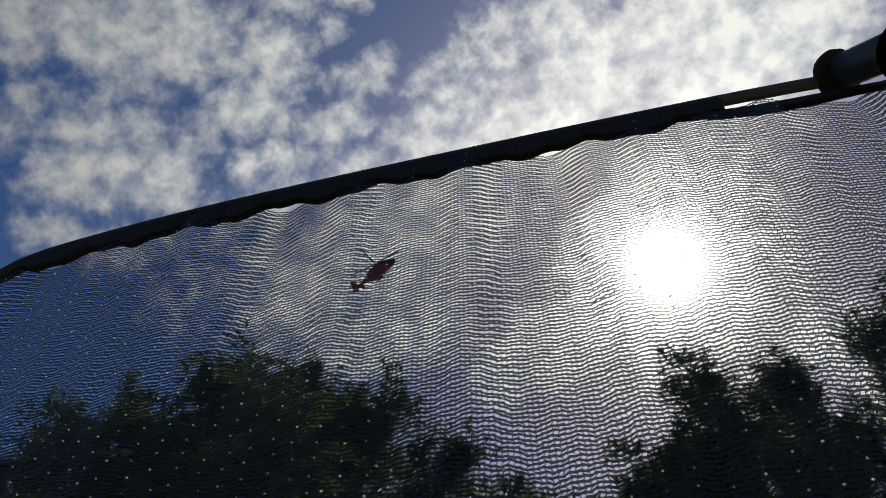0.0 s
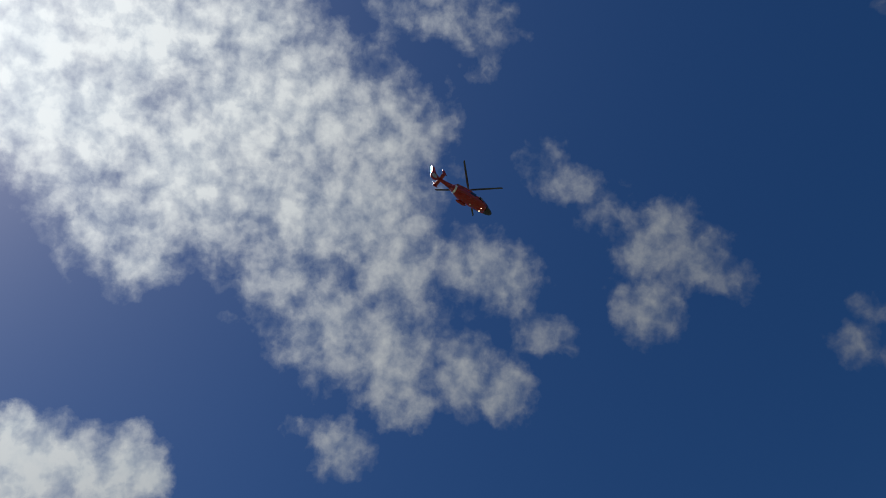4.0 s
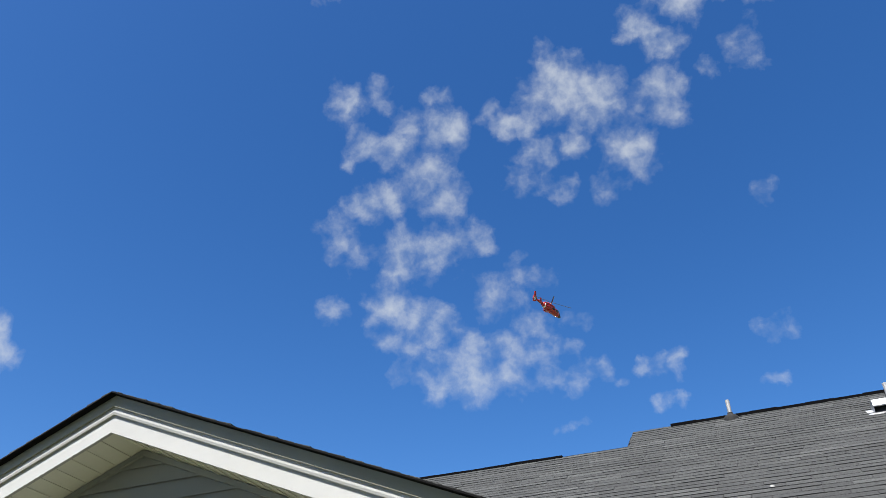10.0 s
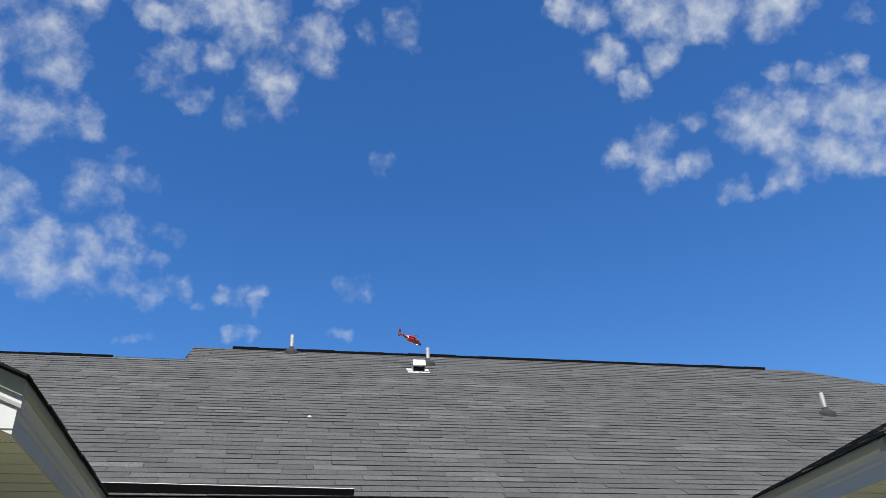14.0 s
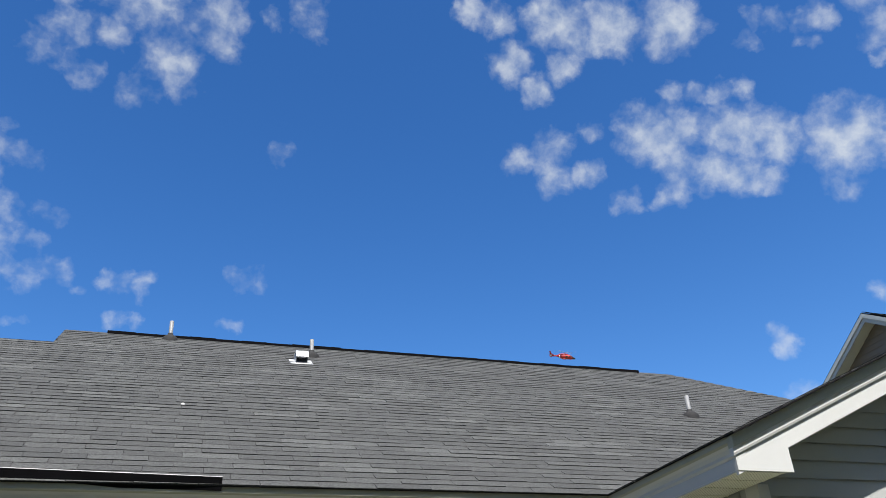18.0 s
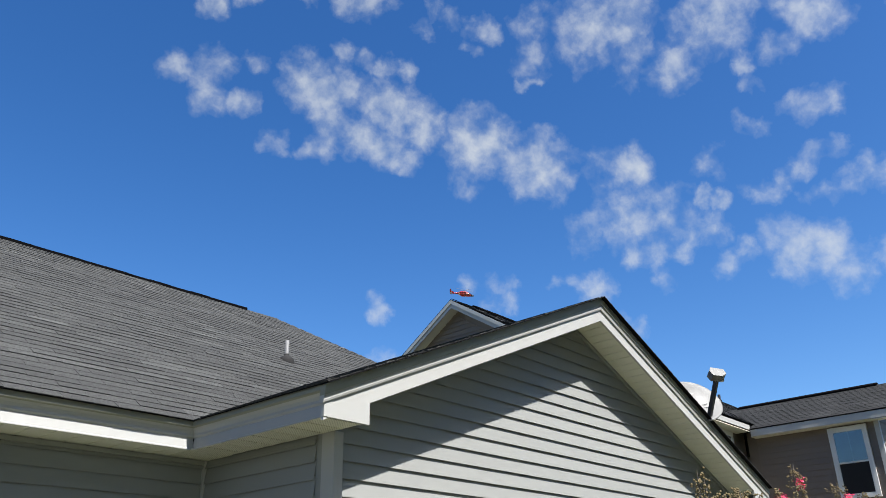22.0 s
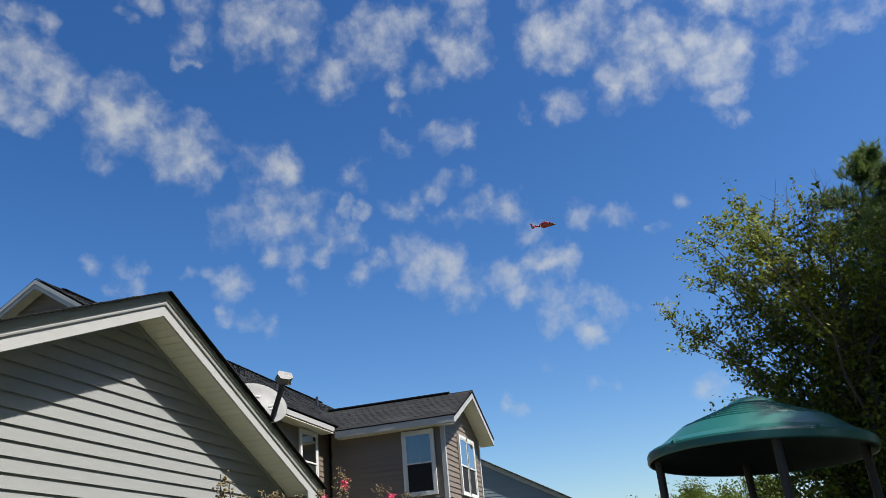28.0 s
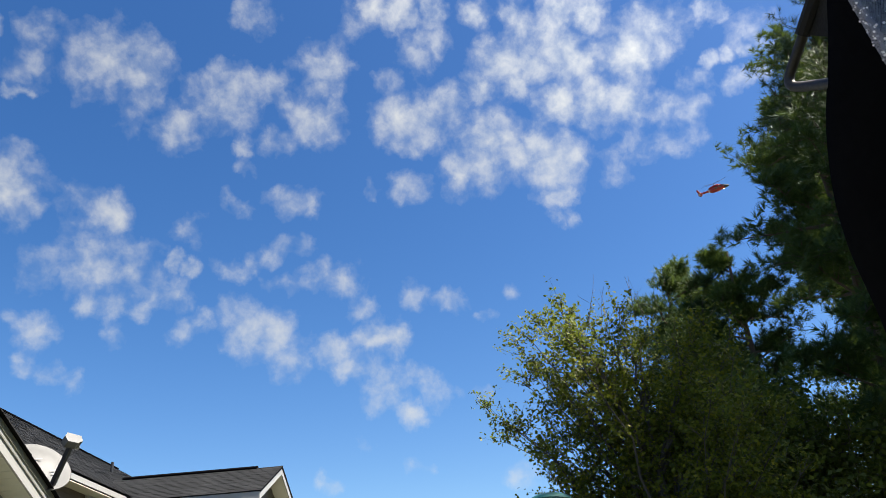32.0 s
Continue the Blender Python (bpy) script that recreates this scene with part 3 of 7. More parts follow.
def leafy(name, colour, through=0.35, spread=0.45, rough=0.5, shine=0.25):
    """Leaves: each its own green, with light coming through."""
    m = bpy.data.materials.new(name)
    m.use_nodes = True
    n = Tree(m.node_tree)
    own = n.add("ShaderNodeNewGeometry").outputs["Random Per Island"]
    tint = n.ramp(own, [(0.0, tuple(c * (1 - spread) for c in colour)), (0.7, colour), (1.0, (colour[0] * 1.9, colour[1] * 1.5, colour[2] * 1.1))])
    gloss = n.add("ShaderNodeBsdfPrincipled", {"Base Color": tint, "Roughness": rough, "Specular IOR Level": shine})
    let = n.add("ShaderNodeBsdfTranslucent", {"Color": n.mix(0.5, tint, (0.16, 0.22, 0.03))})
    n.add("ShaderNodeOutputMaterial", {0: n.add("ShaderNodeMixShader", {0: through, 1: gloss.outputs[0], 2: let.outputs[0]}).outputs[0]})
    return m


WHITE_TRIM = surface("white_trim", (0.305, 0.306, 0.296), 0.42, vary=0.05, grain=0.02, bump=0.04, stain=(0.31, 0.31, 0.29), stain_scale=2.0)
OLIVE = surface("olive_drip_edge", (0.185, 0.187, 0.150), 0.5, vary=0.12, scale=3.0, grain=0.03, bump=0.06)
DRIP = surface("drip_edge", (0.36, 0.37, 0.355), 0.45, vary=0.06, grain=0.03, bump=0.05, stain=(0.28, 0.28, 0.26), stain_scale=3.0)
SOFFIT = surface("soffit", (0.56, 0.55, 0.48), 0.55, vary=0.06, grain=0.03, bump=0.06)
VENTED = surface("vented_soffit", (0.50, 0.49, 0.42), 0.55, vary=0.06, grain=0.03, bump=0.06, holes=0.021)
GREY_SIDING = surface("grey_siding", (0.196, 0.201, 0.193), 0.5, vary=0.06, grain=0.03, bump=0.10, bump_scale=60.0, stretch=(1, 1, 6), pieces=0.03)
TAN_SIDING = surface("tan_siding", (0.132, 0.104, 0.080), 0.55, vary=0.06, grain=0.03, bump=0.08, bump_scale=60.0, pieces=0.05)
BLUE_SIDING = surface("blue_grey_siding", (0.105, 0.135, 0.150), 0.55, vary=0.06, grain=0.03, bump=0.08, pieces=0.05)
SHINGLE = surface("shingle", (0.0266, 0.0278, 0.0266), 0.92, vary=0.16, scale=1.6, grain=2.6, grain_scale=85.0, bump=0.6, bump_scale=260.0, spread=0.18, odd=True)
SHINGLE_PIECE = surface("shingle_piece", (0.0266, 0.0278, 0.0266), 0.92, vary=0.16, scale=1.6, grain=2.6, grain_scale=85.0, bump=0.6, bump_scale=260.0, pieces=0.18, odd=True)
SHINGLE_FAR = surface("charcoal_shingle", (0.0165, 0.0175, 0.0185), 0.92, vary=0.16, scale=1.6, grain=1.6, grain_scale=60.0, bump=0.5, bump_scale=200.0, spread=0.16, odd=True, shine=0.2)
# near black, with the shade under and between the tabs in its colour
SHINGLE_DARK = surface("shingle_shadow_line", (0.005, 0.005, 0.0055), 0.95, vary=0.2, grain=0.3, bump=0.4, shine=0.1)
RIDGE_VENT = surface("ridge_cap", (0.004, 0.004, 0.0045), 0.95, vary=0.3, bump=0.3, shine=0.0)
LEAD = surface("vent_boot", (0.016, 0.016, 0.0165), 0.85, vary=0.2, bump=0.2, shine=0.15)
PVC = surface("vent_pipe", (0.10, 0.102, 0.105), 0.6, vary=0.15, grain=0.06, bump=0.1, stain=(0.07, 0.07, 0.068), stain_scale=9.0)
ZINC = surface("galvanised", (0.40, 0.41, 0.42), 0.45, 0.6, vary=0.18, scale=25.0, grain=0.1, bump=0.1)
DULL_EDGE = surface("dull_edge", (0.08, 0.08, 0.083), 0.5, 0.3, vary=0.3, scale=9.0, grain=0.2, bump=0.3, stain=(0.04, 0.04, 0.04), stain_scale=7.0)
BLACK_METAL = surface("black_metal", (0.016, 0.016, 0.018), 0.45, vary=0.3, bump=0.1)
SOIL = surface("lawn", (0.078, 0.082, 0.045), 0.95, vary=0.4, scale=1.3, grain=0.5, grain_scale=40.0, bump=0.8, bump_scale=60.0, stain=(0.18, 0.165, 0.12), stain_scale=0.4)


# ---- building blocks ----
def mesh_of(name, verts, faces, material, smooth=False):
    me = bpy.data.meshes.new(name)
    me.from_pydata([tuple(v) for v in verts], [], faces)
    me.materials.append(material)
    if smooth:
        me.polygons.foreach_set("use_smooth", [True] * len(me.polygons))
    me.update()
    return me


def part(name, geo, material, parent=None, label="", kind="", smooth=False):
    """Links a bmesh, or (verts, faces), as one mesh object under a thing."""
    if isinstance(geo, bmesh.types.BMesh):
        bmesh.ops.recalc_face_normals(geo, faces=geo.faces)
        me = bpy.data.meshes.new(name)
        geo.to_mesh(me)
        geo.free()
        me.materials.append(material)
        if smooth:
            me.polygons.foreach_set("use_smooth", [True] * len(me.polygons))
    else:
        me = mesh_of(name, *geo, material, smooth)
    ob = new(name, me)
    if parent is not None:
        ob.parent = parent
        ob.matrix_parent_inverse = parent.matrix_basis.inverted()
    return tagged(ob, label=label, kind=kind)


def thing(name, place, label, category, group="", kind=""):
    ob = new(name)
    ob.matrix_basis = pose(*place) if not isinstance(place, Matrix) else place
    ob.empty_display_size = 0.2
    return tagged(ob, label, category, group, kind)


def join(*geos):
    verts, faces = [], []
    for v, f in geos:
        faces += [tuple(i + len(verts) for i in face) for face in f]
        verts += [Vector(p) for p in v]
    return verts, faces


def prism(outline, off):
    """A flat outline (points in order) pushed along off."""
    k, off = len(outline), Vector(off)
    verts = [Vector(p) for p in outline] + [Vector(p) + off for p in outline]
    return verts, [tuple(range(k)), tuple(range(2 * k - 1, k - 1, -1))] + [(i, i + k, (i + 1) % k + k, (i + 1) % k) for i in range(k)]


def block(x0, x1, y0, y1, z0, z1):
    return prism([(x0, y0, z0), (x1, y0, z0), (x1, y1, z0), (x0, y1, z0)], (0, 0, z1 - z0))


def run(p0, p1, profile, side, up=(0, 0, 1)):
    """A moulding from p0 to p1: the profile's (a, b) lie along side and up."""
    p0, p1, side, up = Vector(p0), Vector(p1), Vector(side), Vector(up)
    return prism([p0 + a * side + b * up for a, b in profile], p1 - p0)


def tube(points, radii, sides=10, closed=True):
    """A round bar through points."""
    points = [Vector(p) for p in points]
    radii = radii if isinstance(radii, (list, tuple)) else [radii] * len(points)
    verts, faces, ref = [], [], None
    for i, (p, r) in enumerate(zip(points, radii)):
        d = (points[min(i + 1, len(points) - 1)] - points[max(i - 1, 0)]).normalized()
        ref = (ref - d * ref.dot(d)).normalized() if ref is not None and (ref - d * ref.dot(d)).length > 1e-3 else d.orthogonal().normalized()
        other = d.cross(ref)
        verts += [p + r * (math.cos(a) * ref + math.sin(a) * other) for a in (2 * math.pi * k / sides for k in range(sides))]
    for i in range(len(points) - 1):
        for k in range(sides):
            a, b = i * sides + k, i * sides + (k + 1) % sides
            faces.append((a, b, b + sides, a + sides))
    if closed:
        faces += [tuple(range(sides - 1, -1, -1)), tuple(range(len(verts) - sides, len(verts)))]
    return verts, faces


def lathe(profile, sides=24, centre=(0, 0, 0)):
    """Turned about the upright axis: profile of (radius, height)."""
    c = Vector(centre)
    verts = [c + Vector((r * math.cos(2 * math.pi * k / sides), r * math.sin(2 * math.pi * k / sides), z)) for r, z in profile for k in range(sides)]
    faces = [(i * sides + k, i * sides + (k + 1) % sides, (i + 1) * sides + (k + 1) % sides, (i + 1) * sides + k)
             for i in range(len(profile) - 1) for k in range(sides)]
    return verts, faces


def moved(geo, m):
    return [m @ Vector(v) for v in geo[0]], geo[1]


def span_at(outline, v):
    """Where a convex outline of (u, v) begins and ends at height v."""
    us = []
    for (u0, v0), (u1, v1) in zip(outline, outline[1:] + outline[:1]):
        if min(v0, v1) - 1e-9 <= v <= max(v0, v1) + 1e-9 and abs(v1 - v0) > 1e-9:
            us.append(u0 + (u1 - u0) * (v - v0) / (v1 - v0))
    return (min(us), max(us)) if len(us) > 1 else None


# ---- the house with two wings ----
EXPOSED, TAB, COURSE = 0.109, 0.375, 0.1148


def shingled(owner, name, origin, along, upslope, outline, loose=None, tab=TAB, exposed=EXPOSED, seed=1, material=None, piece_material=None):
    """Courses of three-tab shingles over an outline (u along the eave, v up the slope). Those inside loose (u0, u1, v0, v1) are parts."""
    rng = random.Random(seed)
    o, u, v = Vector(origin), Vector(along).normalized(), Vector(upslope).normalized()
    w = u.cross(v)
    if w.z < 0:
        w = -w
    verts, faces, shared = [], [], {}
    top = max(q[1] for q in outline)
    for course in range(int(top / exposed) + 1):
        v0, v1 = course * exposed, min((course + 1) * exposed + 0.012, top)
        if v1 - v0 < 0.02:
            continue
        ends = span_at(outline, (v0 + v1) / 2)
        if not ends:
            continue
        start = (course % 2) * tab / 2 + rng.uniform(-0.02, 0.02) + (course // 2 % 3) * 0.03
        at = ends[0] - ((ends[0] - start) % tab)
        while at < ends[1] - 0.01:
            a, b = max(at, ends[0]) + 0.0021, min(at + tab, ends[1]) - 0.0021
            at += tab
            if b - a < 0.02:
                continue
            lift, drop = rng.uniform(0.003, 0.0085), rng.uniform(-0.006, 0.003)
            box = [(a, v0 + drop, 0.0), (b, v0 + drop, 0.0), (b, v0 + drop, lift), (a, v0 + drop, lift), (a, v1, 0.001), (b, v1, 0.001)]
            shape = [(0, 1, 2, 3), (3, 2, 5, 4), (0, 3, 4), (1, 5, 2)]
            if loose and loose[0] <= a <= loose[1] and loose[2] <= v0 <= loose[3]:
                key = (round(b - a, 2), int(lift * 2000))
                if key not in shared:
                    shared[key] = mesh_of("shingle", [(p[0] - a, p[1] - v0 - drop, p[2]) for p in box], shape, piece_material or SHINGLE_PIECE)
                ob = new("shingle", shared[key])
                ob.parent = owner
                ob.matrix_parent_inverse = owner.matrix_basis.inverted()
                base = o + a * u + (v0 + drop) * v
                ob.matrix_basis = Matrix(((*[(u, v, w)[k][0] for k in range(3)], base[0]), (*[(u, v, w)[k][1] for k in range(3)], base[1]),
                                          (*[(u, v, w)[k][2] for k in range(3)], base[2]), (0, 0, 0, 1)))
            else:
                k = len(verts)
                verts += [o + p[0] * u + p[1] * v + p[2] * w for p in box]
                faces += [tuple(i + k for i in f) for f in shape]
    if verts:
        part("shingle_field", (verts, faces), material or SHINGLE, owner, kind="stuff")
    # dark sheet below the tabs, coloured for the shade in their gaps
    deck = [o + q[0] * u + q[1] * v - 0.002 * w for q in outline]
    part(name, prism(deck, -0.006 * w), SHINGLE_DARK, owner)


def sided(owner, start, along, out, ends, z0, z1, material, course=COURSE):
    """Lapped siding: ends(z) gives where a course begins and ends along the wall."""
    s, u, w = Vector(start), Vector(along).normalized(), Vector(out).normalized()
    z = z0
    while z < z1 - 0.01:
        t = min(z + course, z1)
        low, high = ends(z), ends(t)
        if low[1] - low[0] > 0.03:
            if high[1] - high[0] < 0.01:
                mid = (high[0] + high[1]) / 2
                high = (mid - 0.005, mid + 0.005)
            ring = []
            for (a, b), h, d in ((low, z + 0.020, 0.0), (low, z + 0.020, 0.014), (low, z, 0.014), (low, z, 0.018), (high, t, 0.003), (high, t, 0.0)):
                ring.append((s + a * u + d * w + Vector((0, 0, h)), s + b * u + d * w + Vector((0, 0, h))))
            verts = [p for pair in ring for p in pair]
            part("siding_course", (verts, [(2 * k, 2 * k + 1, (2 * k + 3) % 12, (2 * k + 2) % 12) for k in range(6)] + [(0, 2, 4, 6, 8, 10), (11, 9, 7, 5, 3, 1)]), material, owner)
        z = t


EAVE, SLOPE = 3.0, 0.645
E_Y, RIDGE_Y, RIDGE_Z = 5.25, 9.75, 5.90
B_X, B_Y, B_TOP, B_MID = 3.11, 3.77, 4.48, 6.52
A_X, A_Y, A_TOP, A_MID = -1.09, 3.315, 3.985, -3.44
PITCH_A, PITCH_B = (A_TOP - EAVE) / (A_X - A_MID), (B_TOP - EAVE) / (B_MID - B_X)
SOFFIT_Z, OVER = 2.79, 0.35

ground = part("ground", ([(-600, -600, 0), (600, -600, 0), (600, 600, 0), (-600, 600, 0)], [(0, 1, 2, 3)]), SOIL)
tagged(ground, "short dry lawn with bare sandy patches", "lawn", kind="structure")

house = thing("house", (0, E_Y, 0), "single-storey house with grey lapped siding, white trim and dark shingles", "house")

# roof planes
run_up = Vector((0, 1, SLOPE)).normalized()
stretch = math.sqrt(1 + SLOPE ** 2)
main_v = (RIDGE_Y - E_Y) * stretch
left_v = (9.05 - E_Y) * stretch
RIGHT_END = 11.5
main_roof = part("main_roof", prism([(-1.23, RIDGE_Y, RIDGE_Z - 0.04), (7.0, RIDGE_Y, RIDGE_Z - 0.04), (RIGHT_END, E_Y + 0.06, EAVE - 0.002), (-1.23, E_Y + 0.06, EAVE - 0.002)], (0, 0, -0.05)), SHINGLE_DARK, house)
shingled(main_roof, "deck", (-1.23, E_Y - 0.038, EAVE - 0.012), (1, 0, 0), run_up, [(-7.77, 0), (RIGHT_END + 1.23, 0), (8.23, main_v), (0, main_v), (0, left_v), (-7.77, left_v)], (1.3, 9.0, 0.0, 1.2), seed=3)
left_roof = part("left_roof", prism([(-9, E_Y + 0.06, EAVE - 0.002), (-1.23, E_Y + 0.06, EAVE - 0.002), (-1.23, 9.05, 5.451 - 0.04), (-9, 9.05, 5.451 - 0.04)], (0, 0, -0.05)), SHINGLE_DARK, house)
# far slopes and hip end
part("back_roof", prism([(-1.23, RIDGE_Y, RIDGE_Z - 0.02), (7.0, RIDGE_Y, RIDGE_Z - 0.02), (RIGHT_END, 14.25, EAVE), (-1.23, 14.25, EAVE)], (0, 0, -0.06)), SHINGLE, house)
part("back_roof", prism([(-9, 9.05, 5.43), (-1.23, 9.05, 5.43), (-1.23, 12.85, EAVE), (-9, 12.85, EAVE)], (0, 0, -0.06)), SHINGLE, house)
part("hip_roof", prism([(7.0, RIDGE_Y, RIDGE_Z - 0.02), (RIGHT_END, E_Y, EAVE), (RIGHT_END, 14.25, EAVE)], (0, 0, -0.06)), SHINGLE, house)
part("gable_infill", prism([(-1.25, 9.05, 5.40), (-1.25, RIDGE_Y, RIDGE_Z - 0.05), (-1.25, 11.2, 4.9), (-1.25, 9.3, 4.9)], (-0.02, 0, 0)), SHINGLE_DARK, house)


def wing(x_in, x_mid, x_out, front, apex, back, seed, loose_in=None):
    """A gabled wing whose ridge runs towards the main roof. x_in: the eave beside the court; x_out: the far eave."""
    way = 1 if x_out > x_in else -1
    pitch = (apex - EAVE) / abs(x_mid - x_in)
    k = math.sqrt(1 + pitch ** 2)
    meet = E_Y + (apex - EAVE) / SLOPE
    roof = thing("wing_roof", (x_mid, front, EAVE), "", "")
    roof.parent, roof["label"] = house, "gabled wing roof with dark grey shingles"
    roof.matrix_parent_inverse = house.matrix_basis.inverted()
    half = abs(x_mid - x_in)
    for eave, sgn in ((x_in, 1), (x_out, -1)):
        d = sgn * way
        depth = meet - front
        foot = E_Y - front if sgn == 1 else meet - front
        part("wing_slope", prism([(eave + 0.06 * d, front + 0.055, EAVE - 0.010), (x_mid, front + 0.055, apex - 0.036), (x_mid, front + depth, apex - 0.036), (eave + 0.06 * d, front + foot, EAVE - 0.010)], (0, 0, -0.04)), SHINGLE_DARK, roof)
        up = Vector((d, 0, pitch)).normalized()
        origin, along, outline = (eave - 0.03 * d, front - 0.042, EAVE - 0.03 * pitch), (0, 1, 0), [(0, 0), (foot, 0), (depth, half * k + 0.03), (0, half * k + 0.03)]
        shingled(roof, "deck", origin, along, up, outline, loose_in if sgn == 1 else None, seed=seed + sgn)
    # rake trim: shingle edge, drip moulding, board, underside
    for eave, sgn in ((x_in, 1), (x_out, -1)):
        lo, hi = Vector((eave, front, EAVE)), Vector((x_mid, front, apex))
        foot = lo - (hi - lo).normalized() * 0.017
        part("drip_edge", run(foot, hi, [(0.0, -0.012), (0.0, -0.080), (0.05, -0.080), (0.05, -0.012)], (0, 1, 0)), OLIVE, house, "olive metal drip edge")
        part("rake_crown", run(foot, hi, [(0.012, -0.080), (0.012, -0.112), (0.016, -0.126), (0.05, -0.126), (0.05, -0.080)], (0, 1, 0)), WHITE_TRIM, house)
        part("rake_board", run(lo, hi, [(0.028, -0.126), (0.028, -0.235), (0.05, -0.235), (0.05, -0.126)], (0, 1, 0)), WHITE_TRIM, house)
        part("frieze", run(lo.lerp(hi, 0.12), hi, [(OVER - 0.032, -0.268), (OVER - 0.032, -0.232), (OVER - 0.002, -0.232), (OVER - 0.002, -0.268)], (0, 1, 0)), GREY_SIDING, house)
        # soffit panels under the overhang
        steps = int((hi - lo).length / 0.30)
        for i in range(steps):
            p, q = lo.lerp(hi, i / steps), lo.lerp(hi, (i + 1) / steps)
            if min(abs(p.x - eave), abs(q.x - eave)) < 0.30 and i == 0:
                continue
            ribs = [run(p.lerp(q, f), p.lerp(q, f + g), [(0.05, -0.225 - h), (0.05, -0.225), (OVER - 0.012, -0.225), (OVER - 0.012, -0.225 - h)], (0, 1, 0)) for f, g, h in ((0.0, 0.06, 0.008), (0.34, 0.04, 0.006), (0.67, 0.04, 0.006))]
            part("soffit_panel", join(run(p, q, [(0.05, -0.225), (0.05, -0.215), (OVER - 0.012, -0.215), (OVER - 0.012, -0.225)], (0, 1, 0)), *ribs), SOFFIT, house)
        # boxed return at the foot of the rake
        d = 1 if x_mid > eave else -1
        cut = 0.38 if way > 0 else 0.43
        part("eave_return", prism([(eave - d * 0.001, front + 0.024, SOFFIT_Z - 0.002), (eave + d * cut, front + 0.024, SOFFIT_Z - 0.002), (eave + d * cut, front + 0.024, EAVE + pitch * cut - 0.225),
                                   (eave - d * 0.001, front + 0.024, EAVE - 0.126)], (0, 0.022, 0)), WHITE_TRIM, house)
    # level eave trim along the court side and the far side
    for eave, end in ((x_in, E_Y + 0.03), (x_out, back)):
        d = 1 if x_mid > eave else -1
        eave_trim((eave, front + 0.05, 0), (eave, end, 0), (d, 0, 0))


def eave_trim(p0, p1, inward):
    """Drip moulding, board and vented soffit along a level eave."""
    p0, p1, side = Vector(p0), Vector(p1), Vector(inward)
    part("drip_edge", run(p0, p1, [(-0.016, EAVE - 0.014), (-0.016, EAVE - 0.050), (-0.002, EAVE - 0.060), (0.07, EAVE - 0.060), (0.07, EAVE - 0.014)], side), OLIVE, house, "olive metal drip edge")
    part("eave_moulding", run(p0, p1, [(0.002, EAVE - 0.060), (0.016, EAVE - 0.074), (0.026, EAVE - 0.096), (0.024, EAVE - 0.114), (0.034, EAVE - 0.126), (0.07, EAVE - 0.126), (0.07, EAVE - 0.060)], side), WHITE_TRIM, house)
    part("eave_board", run(p0, p1, [(0.036, EAVE - 0.126), (0.034, EAVE - 0.14), (0.028, SOFFIT_Z + 0.014), (0.022, SOFFIT_Z + 0.010), (0.022, SOFFIT_Z + 0.002), (0.05, SOFFIT_Z + 0.002), (0.05, EAVE - 0.126)], side), WHITE_TRIM, house)
    count = max(1, int((p1 - p0).length / 0.305))
    for i in range(count):
        a, b = p0.lerp(p1, i / count), p0.lerp(p1, (i + 1) / count)
        ribs = [run(a.lerp(b, f), a.lerp(b, f + g), [(0.03, SOFFIT_Z - h), (0.03, SOFFIT_Z), (OVER - 0.014, SOFFIT_Z), (OVER - 0.014, SOFFIT_Z - h)], side) for f, g, h in ((0.0, 0.035, 0.004), (0.5, 0.035, 0.004))]
        slots = [run(a.lerp(b, f), a.lerp(b, f + 0.075), [(OVER - 0.040, SOFFIT_Z - 0.006), (OVER - 0.040, SOFFIT_Z - 0.001), (OVER - 0.012, SOFFIT_Z - 0.001), (OVER - 0.012, SOFFIT_Z - 0.006)], side) for f in (0.0, 0.5)]
        panel = part("soffit_panel", join(run(a, b, [(0.03, SOFFIT_Z), (0.03, SOFFIT_Z + 0.01), (OVER - 0.014, SOFFIT_Z + 0.01), (OVER - 0.014, SOFFIT_Z)], side), *ribs), SOFFIT if side.y else VENTED, house)
        for slot in slots if side.y else ():
            part("vent_slot", slot, BLACK_METAL, panel)


wing(B_X, B_MID, 2 * B_MID - B_X, B_Y, B_TOP, 7.6, 20, (0.0, 1.5, 0.0, 0.9))
wing(A_X, A_MID, 2 * A_MID - A_X, A_Y, A_TOP, 7.0, 30)
eave_trim((A_X - 0.03, E_Y, 0), (B_X + 0.03, E_Y, 0), (0, 1, 0))
part("soffit_channel", block(A_X - OVER + 0.032, B_X + OVER - 0.032, E_Y + OVER - 0.038, E_Y + OVER - 0.002, SOFFIT_Z - 0.040, SOFFIT_Z - 0.004), GREY_SIDING, house)
for x in (B_X, A_X - OVER):
    part("soffit_panel", block(x + 0.002, x + OVER - 0.002, E_Y, E_Y + OVER, SOFFIT_Z - 0.001, SOFFIT_Z + 0.01), VENTED, house)


def wall(name, label, p0, p1, out, ends, z1, gable=None):
    """A wall with thickness, its siding in courses on the outer face."""
    p0, p1, out = Vector(p0), Vector(p1), Vector(out)
    outline = [p0, p1] + ([p1 + Vector((0, 0, z1)), Vector(gable), p0 + Vector((0, 0, z1))] if gable else [p1 + Vector((0, 0, z1 + 0.04)), p0 + Vector((0, 0, z1 + 0.04))])
    w = part(name, prism(outline, -0.15 * out), GREY_SIDING, house, label)
    sided(w, p0, p1 - p0, out, ends, 0.202, gable[2] - 0.02 if gable else z1, GREY_SIDING)
    return w


